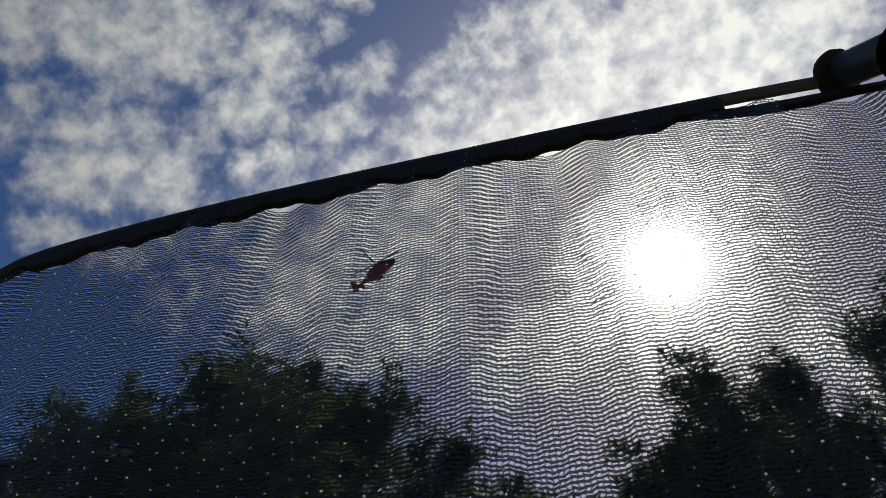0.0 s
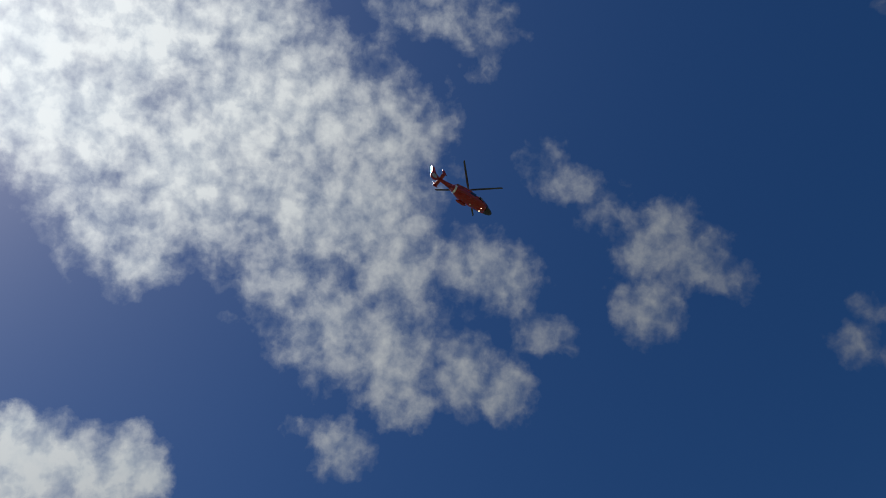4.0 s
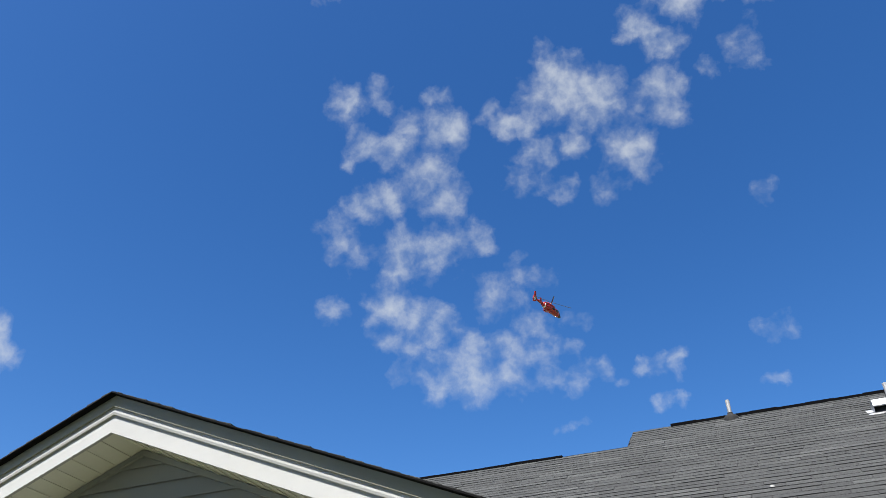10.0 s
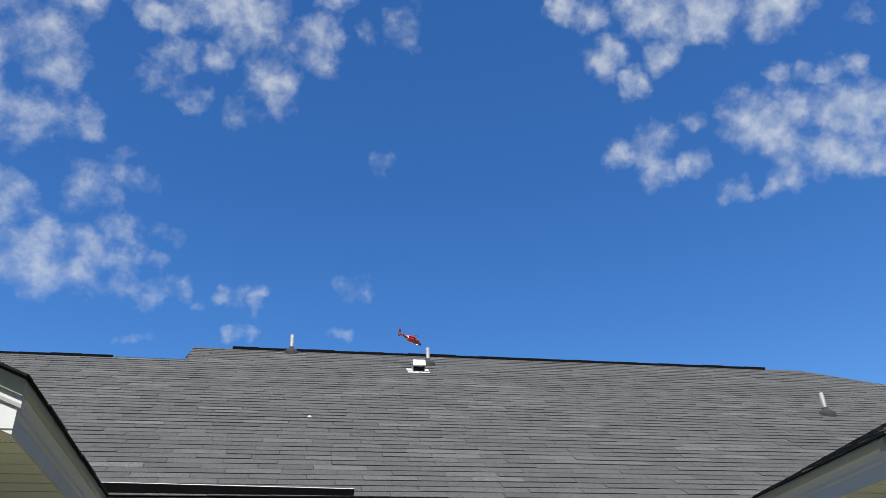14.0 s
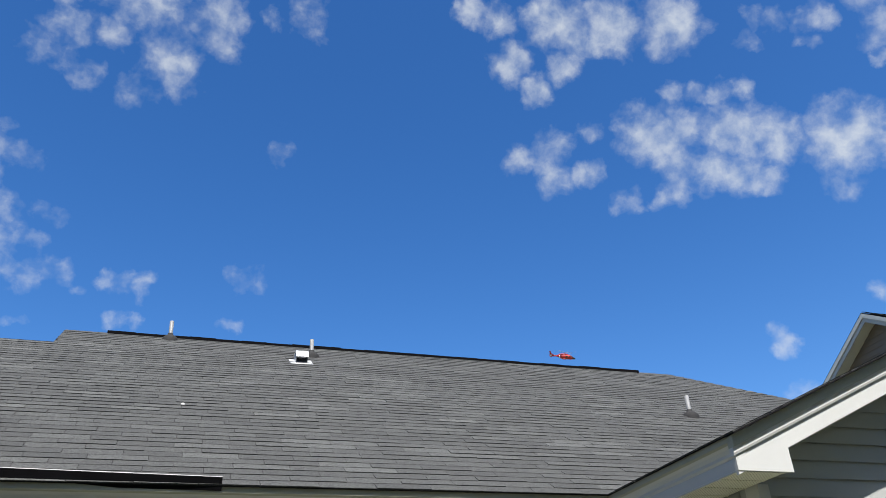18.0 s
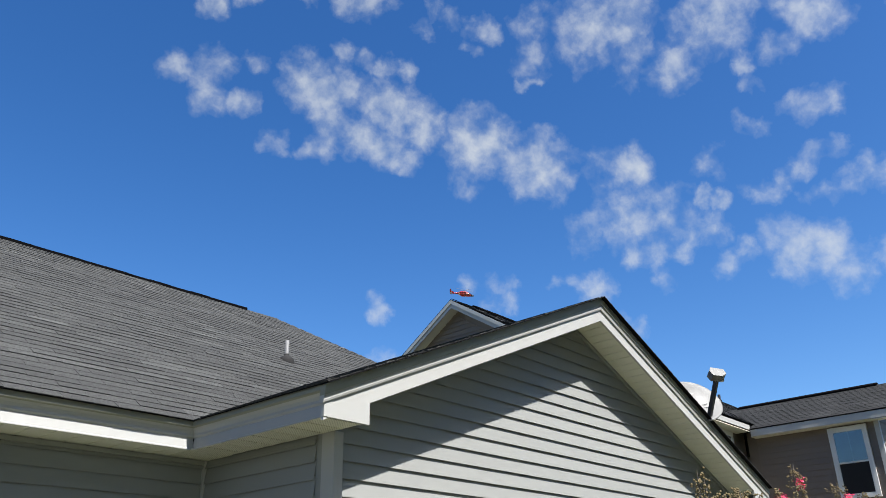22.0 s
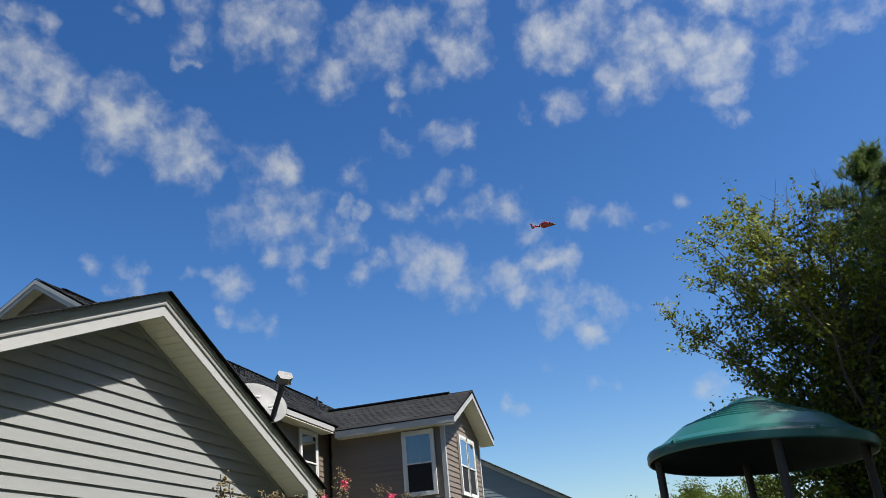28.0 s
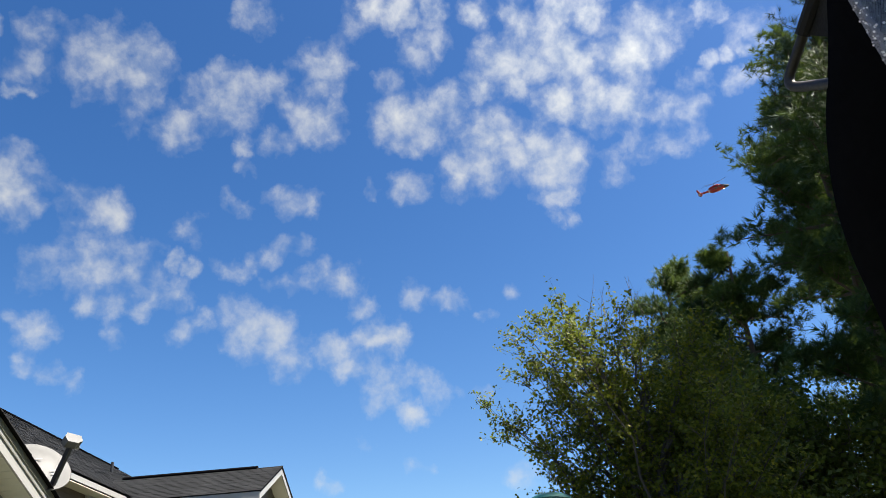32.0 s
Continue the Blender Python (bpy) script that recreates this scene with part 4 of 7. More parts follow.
def gable_ends(x_low, x_high, x_mid, apex, pitch):
    """Course ends under the rakes of a gable."""
    top = apex - 0.215

    def ends(z):
        room = max((top - z) / pitch, 0.0)
        return max(0.0, x_mid - room - x_low), min(x_high - x_low, x_mid + room - x_low)
    return ends


b_in, b_out = B_X + OVER, 2 * B_MID - B_X - OVER
wall("gable_wall", "gable wall of grey lapped siding", (b_in, B_Y + OVER, 0), (b_out, B_Y + OVER, 0), (0, -1, 0), gable_ends(b_in, b_out, B_MID, B_TOP, PITCH_B),
     B_TOP - 0.215 - PITCH_B * (B_MID - b_in), (B_MID, B_Y + OVER, B_TOP - 0.215))
a_in, a_out = A_X - OVER, 2 * A_MID - A_X + OVER
wall("gable_wall", "gable wall of grey lapped siding", (a_out, A_Y + OVER, 0), (a_in, A_Y + OVER, 0), (0, -1, 0), gable_ends(a_out, a_in, A_MID, A_TOP, PITCH_A),
     A_TOP - 0.215 - PITCH_A * (A_MID - a_out), (A_MID, A_Y + OVER, A_TOP - 0.215))
wall("court_wall", "grey lapped siding under the eave", (a_in, E_Y + OVER, 0), (b_in, E_Y + OVER, 0), (0, -1, 0), lambda z: (0.0, b_in - a_in), SOFFIT_Z)
wall("side_wall", "grey lapped siding under the eave", (b_in, E_Y + OVER, 0), (b_in, B_Y + OVER + 0.15, 0), (-1, 0, 0), lambda z: (0.0, E_Y - B_Y - 0.15), SOFFIT_Z)
wall("side_wall", "grey lapped siding under the eave", (a_in, A_Y + OVER + 0.15, 0), (a_in, E_Y + OVER, 0), (1, 0, 0), lambda z: (0.0, E_Y - A_Y - 0.15), SOFFIT_Z)
wall("far_wall", "grey lapped siding", (b_out, B_Y + OVER + 0.15, 0), (b_out, 13.5, 0), (1, 0, 0), lambda z: (0.0, 9.0), SOFFIT_Z)
wall("far_wall", "grey lapped siding", (a_out, 12.0, 0), (a_out, A_Y + OVER + 0.15, 0), (-1, 0, 0), lambda z: (0.0, 8.0), SOFFIT_Z)
for x, y, sx, sy in ((b_in, B_Y + OVER, -1, -1), (a_in, A_Y + OVER, 1, -1)):
    part("corner_post", join(block(min(x + sx * 0.012, x - sx * 0.066), max(x + sx * 0.012, x - sx * 0.066), y - 0.039, y + 0.01, 0.15, SOFFIT_Z),
                             block(min(x, x + sx * 0.012), max(x, x + sx * 0.012), y + 0.01, y + 0.085, 0.15, SOFFIT_Z)), WHITE_TRIM, house)
for x, sx in ((b_in, -1), (a_in, 1)):
    part("inside_corner", block(min(x + sx * 0.002, x + sx * 0.03), max(x + sx * 0.002, x + sx * 0.03), E_Y + OVER - 0.03, E_Y + OVER - 0.002, 0.15, SOFFIT_Z), WHITE_TRIM, house)

# seconds, place, nose down, bank to the right and heading of the helicopter
HELICOPTER = [
    (0.0, 40.6, -63.7, 131.5, -4, 30, 62.5),
    (0.5, 27.8, -55.4, 133.0, -4, 30, 56.1),
    (1.0, 14.6, -46.7, 133.1, -4, 30, 50.9),
    (1.5, 1.8, -35.1, 132.2, -4, 29, 46.0),
    (2.0, -7.7, -23.7, 129.4, -4, 28, 41.4),
    (2.5, -18.4, -11.4, 128.0, -4, 28, 37.0),
    (3.0, -25.8, 0.8, 125.1, -4, 28, 32.3),
    (3.5, -33.3, 13.9, 122.5, -4, 28, 28.0),
    (4.0, -38.3, 24.6, 119.2, -4, 24, 23.1),
    (4.5, -43.4, 36.8, 116.4, -4, 19, 20.4),
    (6.5, -55.4, 88.1, 112.4, -4, 19, 5.0),
    (7.0, -56.5, 102.5, 113.0, -4, 25, 2.3),
    (7.5, -56.7, 116.4, 113.5, -4, 30, -2.8),
    (8.0, -55.3, 130.3, 114.0, -4, 28, -7.4),
    (8.5, -52.4, 144.1, 114.3, -4, 29, -11.9),
    (9.0, -49.0, 157.5, 114.5, -4, 29, -16.7),
    (9.5, -45.1, 171.0, 115.9, -4, 29, -21.6),
    (10.0, -39.1, 185.0, 116.6, -4, 27, -26.0),
    (10.5, -32.2, 198.3, 117.8, -4, 26, -30.3),
    (11.0, -23.7, 210.4, 118.9, -4, 26, -34.4),
    (11.5, -14.0, 222.4, 119.6, -4, 25, -38.6),
    (12.0, -4.5, 234.4, 121.0, -4, 23, -42.3),
    (12.5, 6.8, 246.1, 122.0, -4, 23, -45.7),
    (13.0, 17.8, 256.9, 124.0, -4, 27, -49.6),
    (13.5, 30.1, 265.4, 124.6, -4, 30, -54.5),
    (15.5, 84.2, 292.5, 129.1, -4, 30, -75.3),
    (16.0, 98.3, 295.0, 130.7, -4, 30, -81.6),
    (16.5, 114.0, 296.6, 131.7, -4, 30, -87.1),
    (17.0, 129.6, 297.4, 132.9, -4, 30, -92.2),
    (17.5, 143.7, 295.2, 133.2, -4, 30, -97.7),
    (18.0, 158.5, 292.5, 132.6, -4, 30, -102.9),
    (18.5, 173.3, 289.4, 131.0, -4, 27, -107.5),
    (19.0, 188.8, 283.7, 132.3, -4, 24, -111.4),
    (19.5, 204.5, 275.5, 135.3, -4, 24, -115.0),
    (20.0, 221.1, 267.0, 135.1, -4, 25, -119.0),
    (20.5, 233.3, 260.4, 136.5, -4, 24, -122.9),
    (21.0, 245.9, 252.6, 138.1, -4, 25, -126.5),
    (21.5, 259.2, 241.5, 138.3, -4, 29, -130.9),
    (22.0, 272.2, 229.0, 139.2, -4, 30, -135.9),
    (22.5, 283.5, 217.6, 139.8, -4, 30, -140.8),
    (23.0, 294.0, 205.6, 141.2, -4, 30, -145.8),
    (23.5, 302.9, 188.9, 140.9, -4, 30, -151.2),
    (24.0, 309.5, 173.9, 141.2, -4, 30, -156.7),
    (24.5, 315.6, 158.5, 141.1, -4, 30, -162.0),
    (25.0, 321.2, 141.9, 141.6, -4, 29, -166.7),
    (25.5, 323.3, 124.7, 141.5, -4, 29, -171.4),
    (27.5, 323.2, 53.8, 142.2, -4, 30, -191.2),
    (28.0, 320.8, 36.5, 142.5, -4, 30, -196.8),
    (28.5, 313.3, 19.2, 141.7, -4, 30, -202.1),
    (29.0, 305.0, 1.6, 140.8, -4, 26, -206.4),
    (29.5, 295.8, -14.8, 139.8, -4, 25, -210.3),
    (30.0, 285.5, -30.7, 139.0, -4, 23, -214.2),
    (30.5, 274.7, -45.8, 138.1, -4, 22, -217.7),
    (31.0, 262.7, -60.5, 137.5, -4, 23, -221.2),
    (31.5, 250.3, -73.9, 136.4, -4, 24, -224.8),
    (32.0, 237.1, -86.1, 135.4, -4, 26, -228.9),
]


# ---- the helicopter ----
def tint(name, colour, rough=0.35, metal=0.0, coat=0.3):
    return surface(name, colour, rough, metal, vary=0.08, scale=0.8, grain=0.02, bump=0.02, coat=coat)


HELI_RED = tint("orange_red_paint", (0.27, 0.008, 0.007), coat=0.12)
HELI_WHITE = tint("white_paint", (0.75, 0.75, 0.74))
HELI_BLACK = tint("black_paint", (0.012, 0.012, 0.014), 0.45)
HELI_GLASS = tint("dark_glass", (0.010, 0.012, 0.016), 0.06, coat=1.0)
HELI_GREY = tint("grey_paint", (0.10, 0.10, 0.11), 0.5)
HELI_SILVER = tint("fan_silver", (0.34, 0.33, 0.33), 0.4)
def lamp_glow(name, colour, strength):
    m = bpy.data.materials.new(name)
    m.use_nodes = True
    n = Tree(m.node_tree)
    n.add("ShaderNodeOutputMaterial", {0: n.add("ShaderNodeEmission", {"Color": (*colour, 1), "Strength": strength}).outputs[0]})
    return m


HELI_LAMP = lamp_glow("landing_lamp", (1.0, 0.85, 0.5), 6.0)
HELI_BLADE = tint("blade_grey", (0.06, 0.06, 0.065), 0.6, coat=0.0)


def loft(rings, sides=20, power=2.4):
    """Rounded boxy cross sections (along, half width, half height, centre height) skinned along y."""
    verts, faces = [], []
    for y, w, h, z in rings:
        for k in range(sides):
            a = 2 * math.pi * k / sides
            c, s = math.cos(a), math.sin(a)
            verts.append(Vector((w * math.copysign(abs(c) ** (2 / power), c), y, z + h * math.copysign(abs(s) ** (2 / power), s))))
    for i in range(len(rings) - 1):
        for k in range(sides):
            a, b = i * sides + k, i * sides + (k + 1) % sides
            faces.append((a, b, b + sides, a + sides))
    return verts, faces + [tuple(range(sides - 1, -1, -1)), tuple(range(len(verts) - sides, len(verts)))]


def plate(outline, thick, axis):
    """A flat plate: outline points, thickened evenly along an axis."""
    off = Vector(axis) * thick
    return prism([Vector(p) - off / 2 for p in outline], off)


def build_helicopter():
    h = thing("helicopter", (0, 0, 0), "orange-red rescue helicopter with black nose and four-bladed rotor, flying", "helicopter")
    part("cabin", loft([(3.75, 0.82, 0.70, -0.30), (3.2, 0.98, 0.92, -0.12), (2.2, 1.06, 1.08, 0.02), (0.6, 1.08, 1.12, 0.05), (-1.2, 1.0, 1.06, 0.1), (-2.3, 0.72, 0.8, 0.22),
                        (-3.3, 0.42, 0.46, 0.34)]), HELI_RED, h, smooth=True)
    part("nose", loft([(3.76, 0.80, 0.66, -0.31), (4.4, 0.66, 0.52, -0.42), (4.95, 0.42, 0.36, -0.50), (5.25, 0.12, 0.12, -0.52)]), HELI_BLACK, h, "black nose cone", smooth=True)
    part("windscreen", loft([(4.2, 0.62, 0.10, 0.04), (3.7, 0.80, 0.30, 0.22), (3.1, 0.90, 0.42, 0.42), (2.5, 0.82, 0.34, 0.72)]), HELI_GLASS, h, "dark tinted windscreen", smooth=True)
    for s in (-1, 1):
        part("cockpit_window", plate([(s * 1.03, 2.9, 0.05), (s * 1.05, 1.9, 0.05), (s * 1.03, 1.9, 0.72), (s * 1.0, 2.6, 0.68)], 0.09, (s, 0, 0)), HELI_GLASS, h)
        part("cabin_window", plate([(s * 1.08, 1.3, 0.1), (s * 1.08, 0.2, 0.1), (s * 1.07, 0.2, 0.7), (s * 1.07, 1.3, 0.7)], 0.05, (s, 0, 0)), HELI_GLASS, h)
        part("sponson", loft([(0.6, 0.08, 0.08, -0.85), (0.2, 0.28, 0.2, -0.85), (-0.9, 0.28, 0.2, -0.85), (-1.4, 0.08, 0.08, -0.85)], 12), HELI_RED, h).location.x += s * 0.95
        part("exhaust", moved(lathe([(0.16, -0.35), (0.2, 0.0), (0.17, 0.0), (0.14, -0.3)], 12), pose(s * 0.42, -2.3, 1.25, 75, 0, -s * 20)), HELI_GREY, h)
        part("landing_light", moved(lathe([(0.0, 0.02), (0.08, 0.0), (0.07, -0.04), (0.0, -0.05)], 10), pose(s * 0.35, 3.0, -1.04)), HELI_LAMP, h)
    part("engine_cowling", loft([(1.9, 0.2, 0.12, 1.1), (1.4, 0.62, 0.32, 1.18), (0.2, 0.78, 0.44, 1.22), (-1.4, 0.74, 0.42, 1.18), (-2.4, 0.5, 0.34, 1.0), (-3.1, 0.16, 0.16, 0.75)]), HELI_RED, h, smooth=True)
    part("cheat_line", loft([(-2.28, 0.735, 0.815, 0.22), (-2.62, 0.64, 0.71, 0.26)]), HELI_WHITE, h, "white band round the tail root", smooth=True)
    part("tail_boom", loft([(-3.2, 0.43, 0.47, 0.33), (-4.4, 0.31, 0.34, 0.42), (-5.7, 0.24, 0.27, 0.5), (-6.1, 0.16, 0.25, 0.52)]), HELI_RED, h, smooth=True)
    part("tail_fin", plate([(0, -5.6, 0.75), (0, -6.35, 1.25), (0, -6.95, 2.55), (0, -7.55, 2.55), (0, -7.25, 1.2), (0, -7.35, 0.6), (0, -7.15, 0.0), (0, -6.6, -0.35), (0, -6.0, -0.15)], 0.20, (1, 0, 0)), HELI_RED, h)
    ring = moved(lathe([(0.56, -0.16), (0.72, -0.16), (0.72, 0.16), (0.56, 0.16), (0.56, -0.16)], 28), pose(0, -6.62, 0.55, 0, 90, 0))
    part("fan_shroud", ring, HELI_RED, h, smooth=True)
    fan = thing("tail_fan", (0, 0, 0), "", "")
    fan.parent, fan.matrix_basis = h, pose(0, -6.62, 0.55)
    part("fan_disc", moved(lathe([(0.0, 0.115), (0.55, 0.112), (0.55, -0.112), (0.0, -0.115)], 24), pose(0, 0, 0, 0, 90, 0)), HELI_SILVER, fan).matrix_parent_inverse = Matrix()
    part("stabiliser", plate([(-1.55, -5.15, 0.48), (1.55, -5.15, 0.48), (1.55, -5.75, 0.48), (-1.55, -5.75, 0.48)], 0.09, (0, 0, 1)), HELI_RED, h)
    for s in (-1, 1):
        part("end_fin", plate([(s * 1.55, -4.95, 0.25), (s * 1.55, -5.75, 0.1), (s * 1.55, -6.05, 1.15), (s * 1.55, -5.6, 1.15)], 0.07, (1, 0, 0)), HELI_RED, h)
    part("mast", lathe([(0.30, 1.5), (0.22, 1.75), (0.12, 1.95), (0.12, 2.15)], 14), HELI_GREY, h)
    part("tail_wheel_strut", tube([(0, 3.0, -1.0), (0, 3.05, -1.3)], 0.07), HELI_GREY, h)
    part("antenna", plate([(0, 1.2, -1.05), (0, 0.9, -1.05), (0, 0.8, -1.35), (0, 0.95, -1.35)], 0.03, (1, 0, 0)), HELI_WHITE, h)
    rotor = new("main_rotor", mesh_of("main_rotor", *join(lathe([(0.0, 0.14), (0.22, 0.12), (0.34, 0.0), (0.2, -0.1), (0.0, -0.1)], 16)), HELI_GREY, True))
    rotor.parent, rotor.matrix_basis = h, pose(0, 0.1, 2.15)
    for k in range(4):
        a = math.pi / 2 * k
        tip = [Vector((x, y, z)) for x, y, z in ((0.3, -0.1, 0.02), (0.9, -0.19, 0.05), (5.7, -0.19, 0.30), (5.97, -0.08, 0.32), (5.97, 0.1, 0.32), (0.9, 0.19, 0.06), (0.3, 0.1, 0.02))]
        part("blade", moved(prism(tip, (0, 0, 0.05)), Matrix.Rotation(a, 4, "Z")), HELI_BLADE, rotor).matrix_parent_inverse = Matrix()
    h.scale = (0.9, 0.9, 0.9)
    return h, rotor, fan


helicopter, main_rotor, tail_fan = build_helicopter()
HELICOPTER_ROWS = [(t, pose(x, y, z, 0, 0, heading) @ pose(0, 0, 0, nose, 0, 0) @ pose(0, 0, 0, 0, bank, 0)) for t, x, y, z, nose, bank, heading in HELICOPTER]
# 350 turns a minute: 70 degrees from key to key
ROTOR_ROWS = [(i / FPS, pose(0, 0.1, 2.15, 0, 0, 20 + 70.0 * i)) for i in range(961)]
FAN_ROWS = [(i / FPS, pose(0, -6.62, 0.55, 79.0 * i, 0, 0)) for i in range(961)]


# ---- trees ----
BARK = surface("pine_bark", (0.10, 0.072, 0.055), 0.95, vary=0.35, scale=5.0, grain=0.3, bump=0.8, bump_scale=30.0, stretch=(1, 1, 0.3))
GREY_BARK = surface("grey_bark", (0.075, 0.066, 0.056), 0.95, vary=0.3, scale=8.0, grain=0.3, bump=0.6, bump_scale=40.0)
NEEDLES = leafy("pine_needles", (0.050, 0.094, 0.030), 0.28)
LEAVES = leafy("oak_leaves", (0.122, 0.146, 0.017), 0.36, 0.6, 0.5, 0.15)
FAR_LEAVES = leafy("far_leaves", (0.075, 0.105, 0.020), 0.38)


def leaf_cloud(rng, spots, size, each, shape="leaf", jitter=0.25):
    """Small leaves or needle tufts scattered about spots."""
    verts, faces = [], []
    for spot in spots:
        for _ in range(each):
            c = spot + Vector((rng.gauss(0, jitter), rng.gauss(0, jitter), rng.gauss(0, jitter * 0.8)))
            if shape == "leaf":
                d = Vector((rng.uniform(-1, 1), rng.uniform(-1, 1), rng.uniform(-0.8, 0.5))).normalized()
                s = d.orthogonal().normalized()
                s = (s + d.cross(s) * rng.uniform(-1, 1)).normalized()
                ln = size * rng.uniform(0.7, 1.3)
                k = len(verts)
                verts += [c, c + d * ln * 0.58 + s * ln * 0.29, c + d * ln, c + d * ln * 0.58 - s * ln * 0.29]
                faces.append((k, k + 1, k + 2, k + 3))
            else:
                axis = Vector((rng.uniform(-1, 1), rng.uniform(-1, 1), rng.uniform(0.0, 1.3))).normalized()
                for _ in range(18):
                    d = (axis * 0.9 + Vector((rng.gauss(0, 0.5), rng.gauss(0, 0.5), rng.gauss(0, 0.5)))).normalized()
                    s = d.orthogonal().normalized() * size * 0.030
                    ln = size * rng.uniform(0.5, 0.85)
                    foot = c + axis * size * rng.uniform(0.0, 0.45)
                    k = len(verts)
                    verts += [foot - s, foot + s, foot + d * ln]
                    faces.append((k, k + 1, k + 2))
    return verts, faces


def limb(rng, start, way, length, radius, bend=0.25, steps=5, droop=0.0):
    points, d = [Vector(start)], Vector(way).normalized()
    for i in range(steps):
        d = (d + Vector((rng.gauss(0, bend), rng.gauss(0, bend), rng.gauss(0, bend * 0.6) - droop))).normalized()
        points.append(points[-1] + d * length / steps)
    return points, [radius * (1 - 0.8 * i / steps) for i in range(steps + 1)]


def pine(seed, height, spread, bare=0.35, tufts=900):
    """A tall pine: bare lower trunk, limbs that turn up, and needle tufts towards their ends."""
    rng = random.Random(seed)
    base = thing("pine_tree", (0, 0, 0), "tall pine with a bare brown trunk and dark green needles", "tree", "pines behind the yard")
    points = [Vector((0.05 * height * 0.1 * math.sin(i * 1.3 + seed), 0.03 * math.cos(i * 1.7), height * i / 10)) for i in range(11)]
    part("trunk", tube(points, [0.017 * height * (1 - 0.88 * i / 10) + 0.01 for i in range(11)], 9), BARK, base)
    limbs, spots = [], []
    count = int(height * 3.2)
    for i in range(count):
        z = height * (bare + (0.98 - bare) * (i + rng.random()) / count)
        part_up = (z / height - bare) / (1 - bare)
        reach = spread * (0.35 + 0.65 * math.sin(math.pi * min(1.0, 0.22 + 0.80 * (1 - part_up)))) * rng.uniform(0.55, 1.1) * (1 - 0.55 * part_up ** 3)
        a = rng.uniform(0, 2 * math.pi)
        way = Vector((math.cos(a), math.sin(a), rng.uniform(-0.05, 0.55)))
        pts, rad = limb(rng, (0.03 * math.sin(z), 0, z), way, reach, 0.012 + 0.018 * reach, 0.16, 5, -0.05)
        limbs.append(tube(pts, rad, 5))
        for p in pts[2:]:
            spots.append(p)
            for _ in range(2):
                q, r = limb(rng, p, Vector((rng.uniform(-1, 1), rng.uniform(-1, 1), rng.uniform(-0.1, 0.8))), reach * 0.32, 0.012, 0.2, 3)
                limbs.append(tube(q, r, 4))
                spots += q[1:]
    part("branching", join(*limbs), BARK, base)
    rng.shuffle(spots)
    each = max(1, round(tufts / len(spots)))
    part("crown", leaf_cloud(rng, spots, 0.29, each, "needles", 0.10), NEEDLES, base, "dark green needle tufts")
    return base


def broadleaf(seed, name, label, height, spread, leaves, size, material, bark, bare=0.25, group=""):
    """A leafy tree: forked limbs, twigs and single leaves, with gaps and a ragged outline."""
    rng = random.Random(seed)
    base = thing(name, (0, 0, 0), label, "tree", group)
    trunk = [Vector((0.06 * math.sin(i * 1.1 + seed), 0.06 * math.cos(i * 0.9), height * 0.8 * i / 8)) for i in range(9)]
    part("trunk", tube(trunk, [0.02 * height * (1 - 0.85 * i / 8) for i in range(9)], 8), bark, base)
    limbs, spots = [], []
    for i in range(int(30 + height * 2)):
        f = bare + (1 - bare) * rng.random()
        p = trunk[0].lerp(trunk[-1], f)
        p = trunk[min(8, int(f * 8))]
        a = rng.uniform(0, 2 * math.pi)
        reach = spread * rng.uniform(0.6, 1.0) * math.sin(math.pi * (0.18 + 0.72 * (f - bare * 0.6)))
        up = 0.25 + 1.3 * f * f
        pts, rad = limb(rng, p, Vector((math.cos(a), math.sin(a), up)), reach, 0.014 * height * (1.1 - f) * 0.5 + 0.012, 0.2, 6, 0.02)
        limbs.append(tube(pts, rad, 5))
        for q in pts[2:]:
            for _ in range(4):
                tw, r = limb(rng, q, Vector((rng.uniform(-1, 1), rng.uniform(-1, 1), rng.uniform(-0.4, 1.0))), reach * rng.uniform(0.18, 0.42), 0.008, 0.3, 4)
                limbs.append(tube(tw, r, 3, False))
                spots += tw[1:]
    part("branching", join(*limbs), bark, base)
    part("crown", leaf_cloud(rng, spots, size, max(1, round(leaves / len(spots))), "leaf", size * 1.6), material, base)
    return base


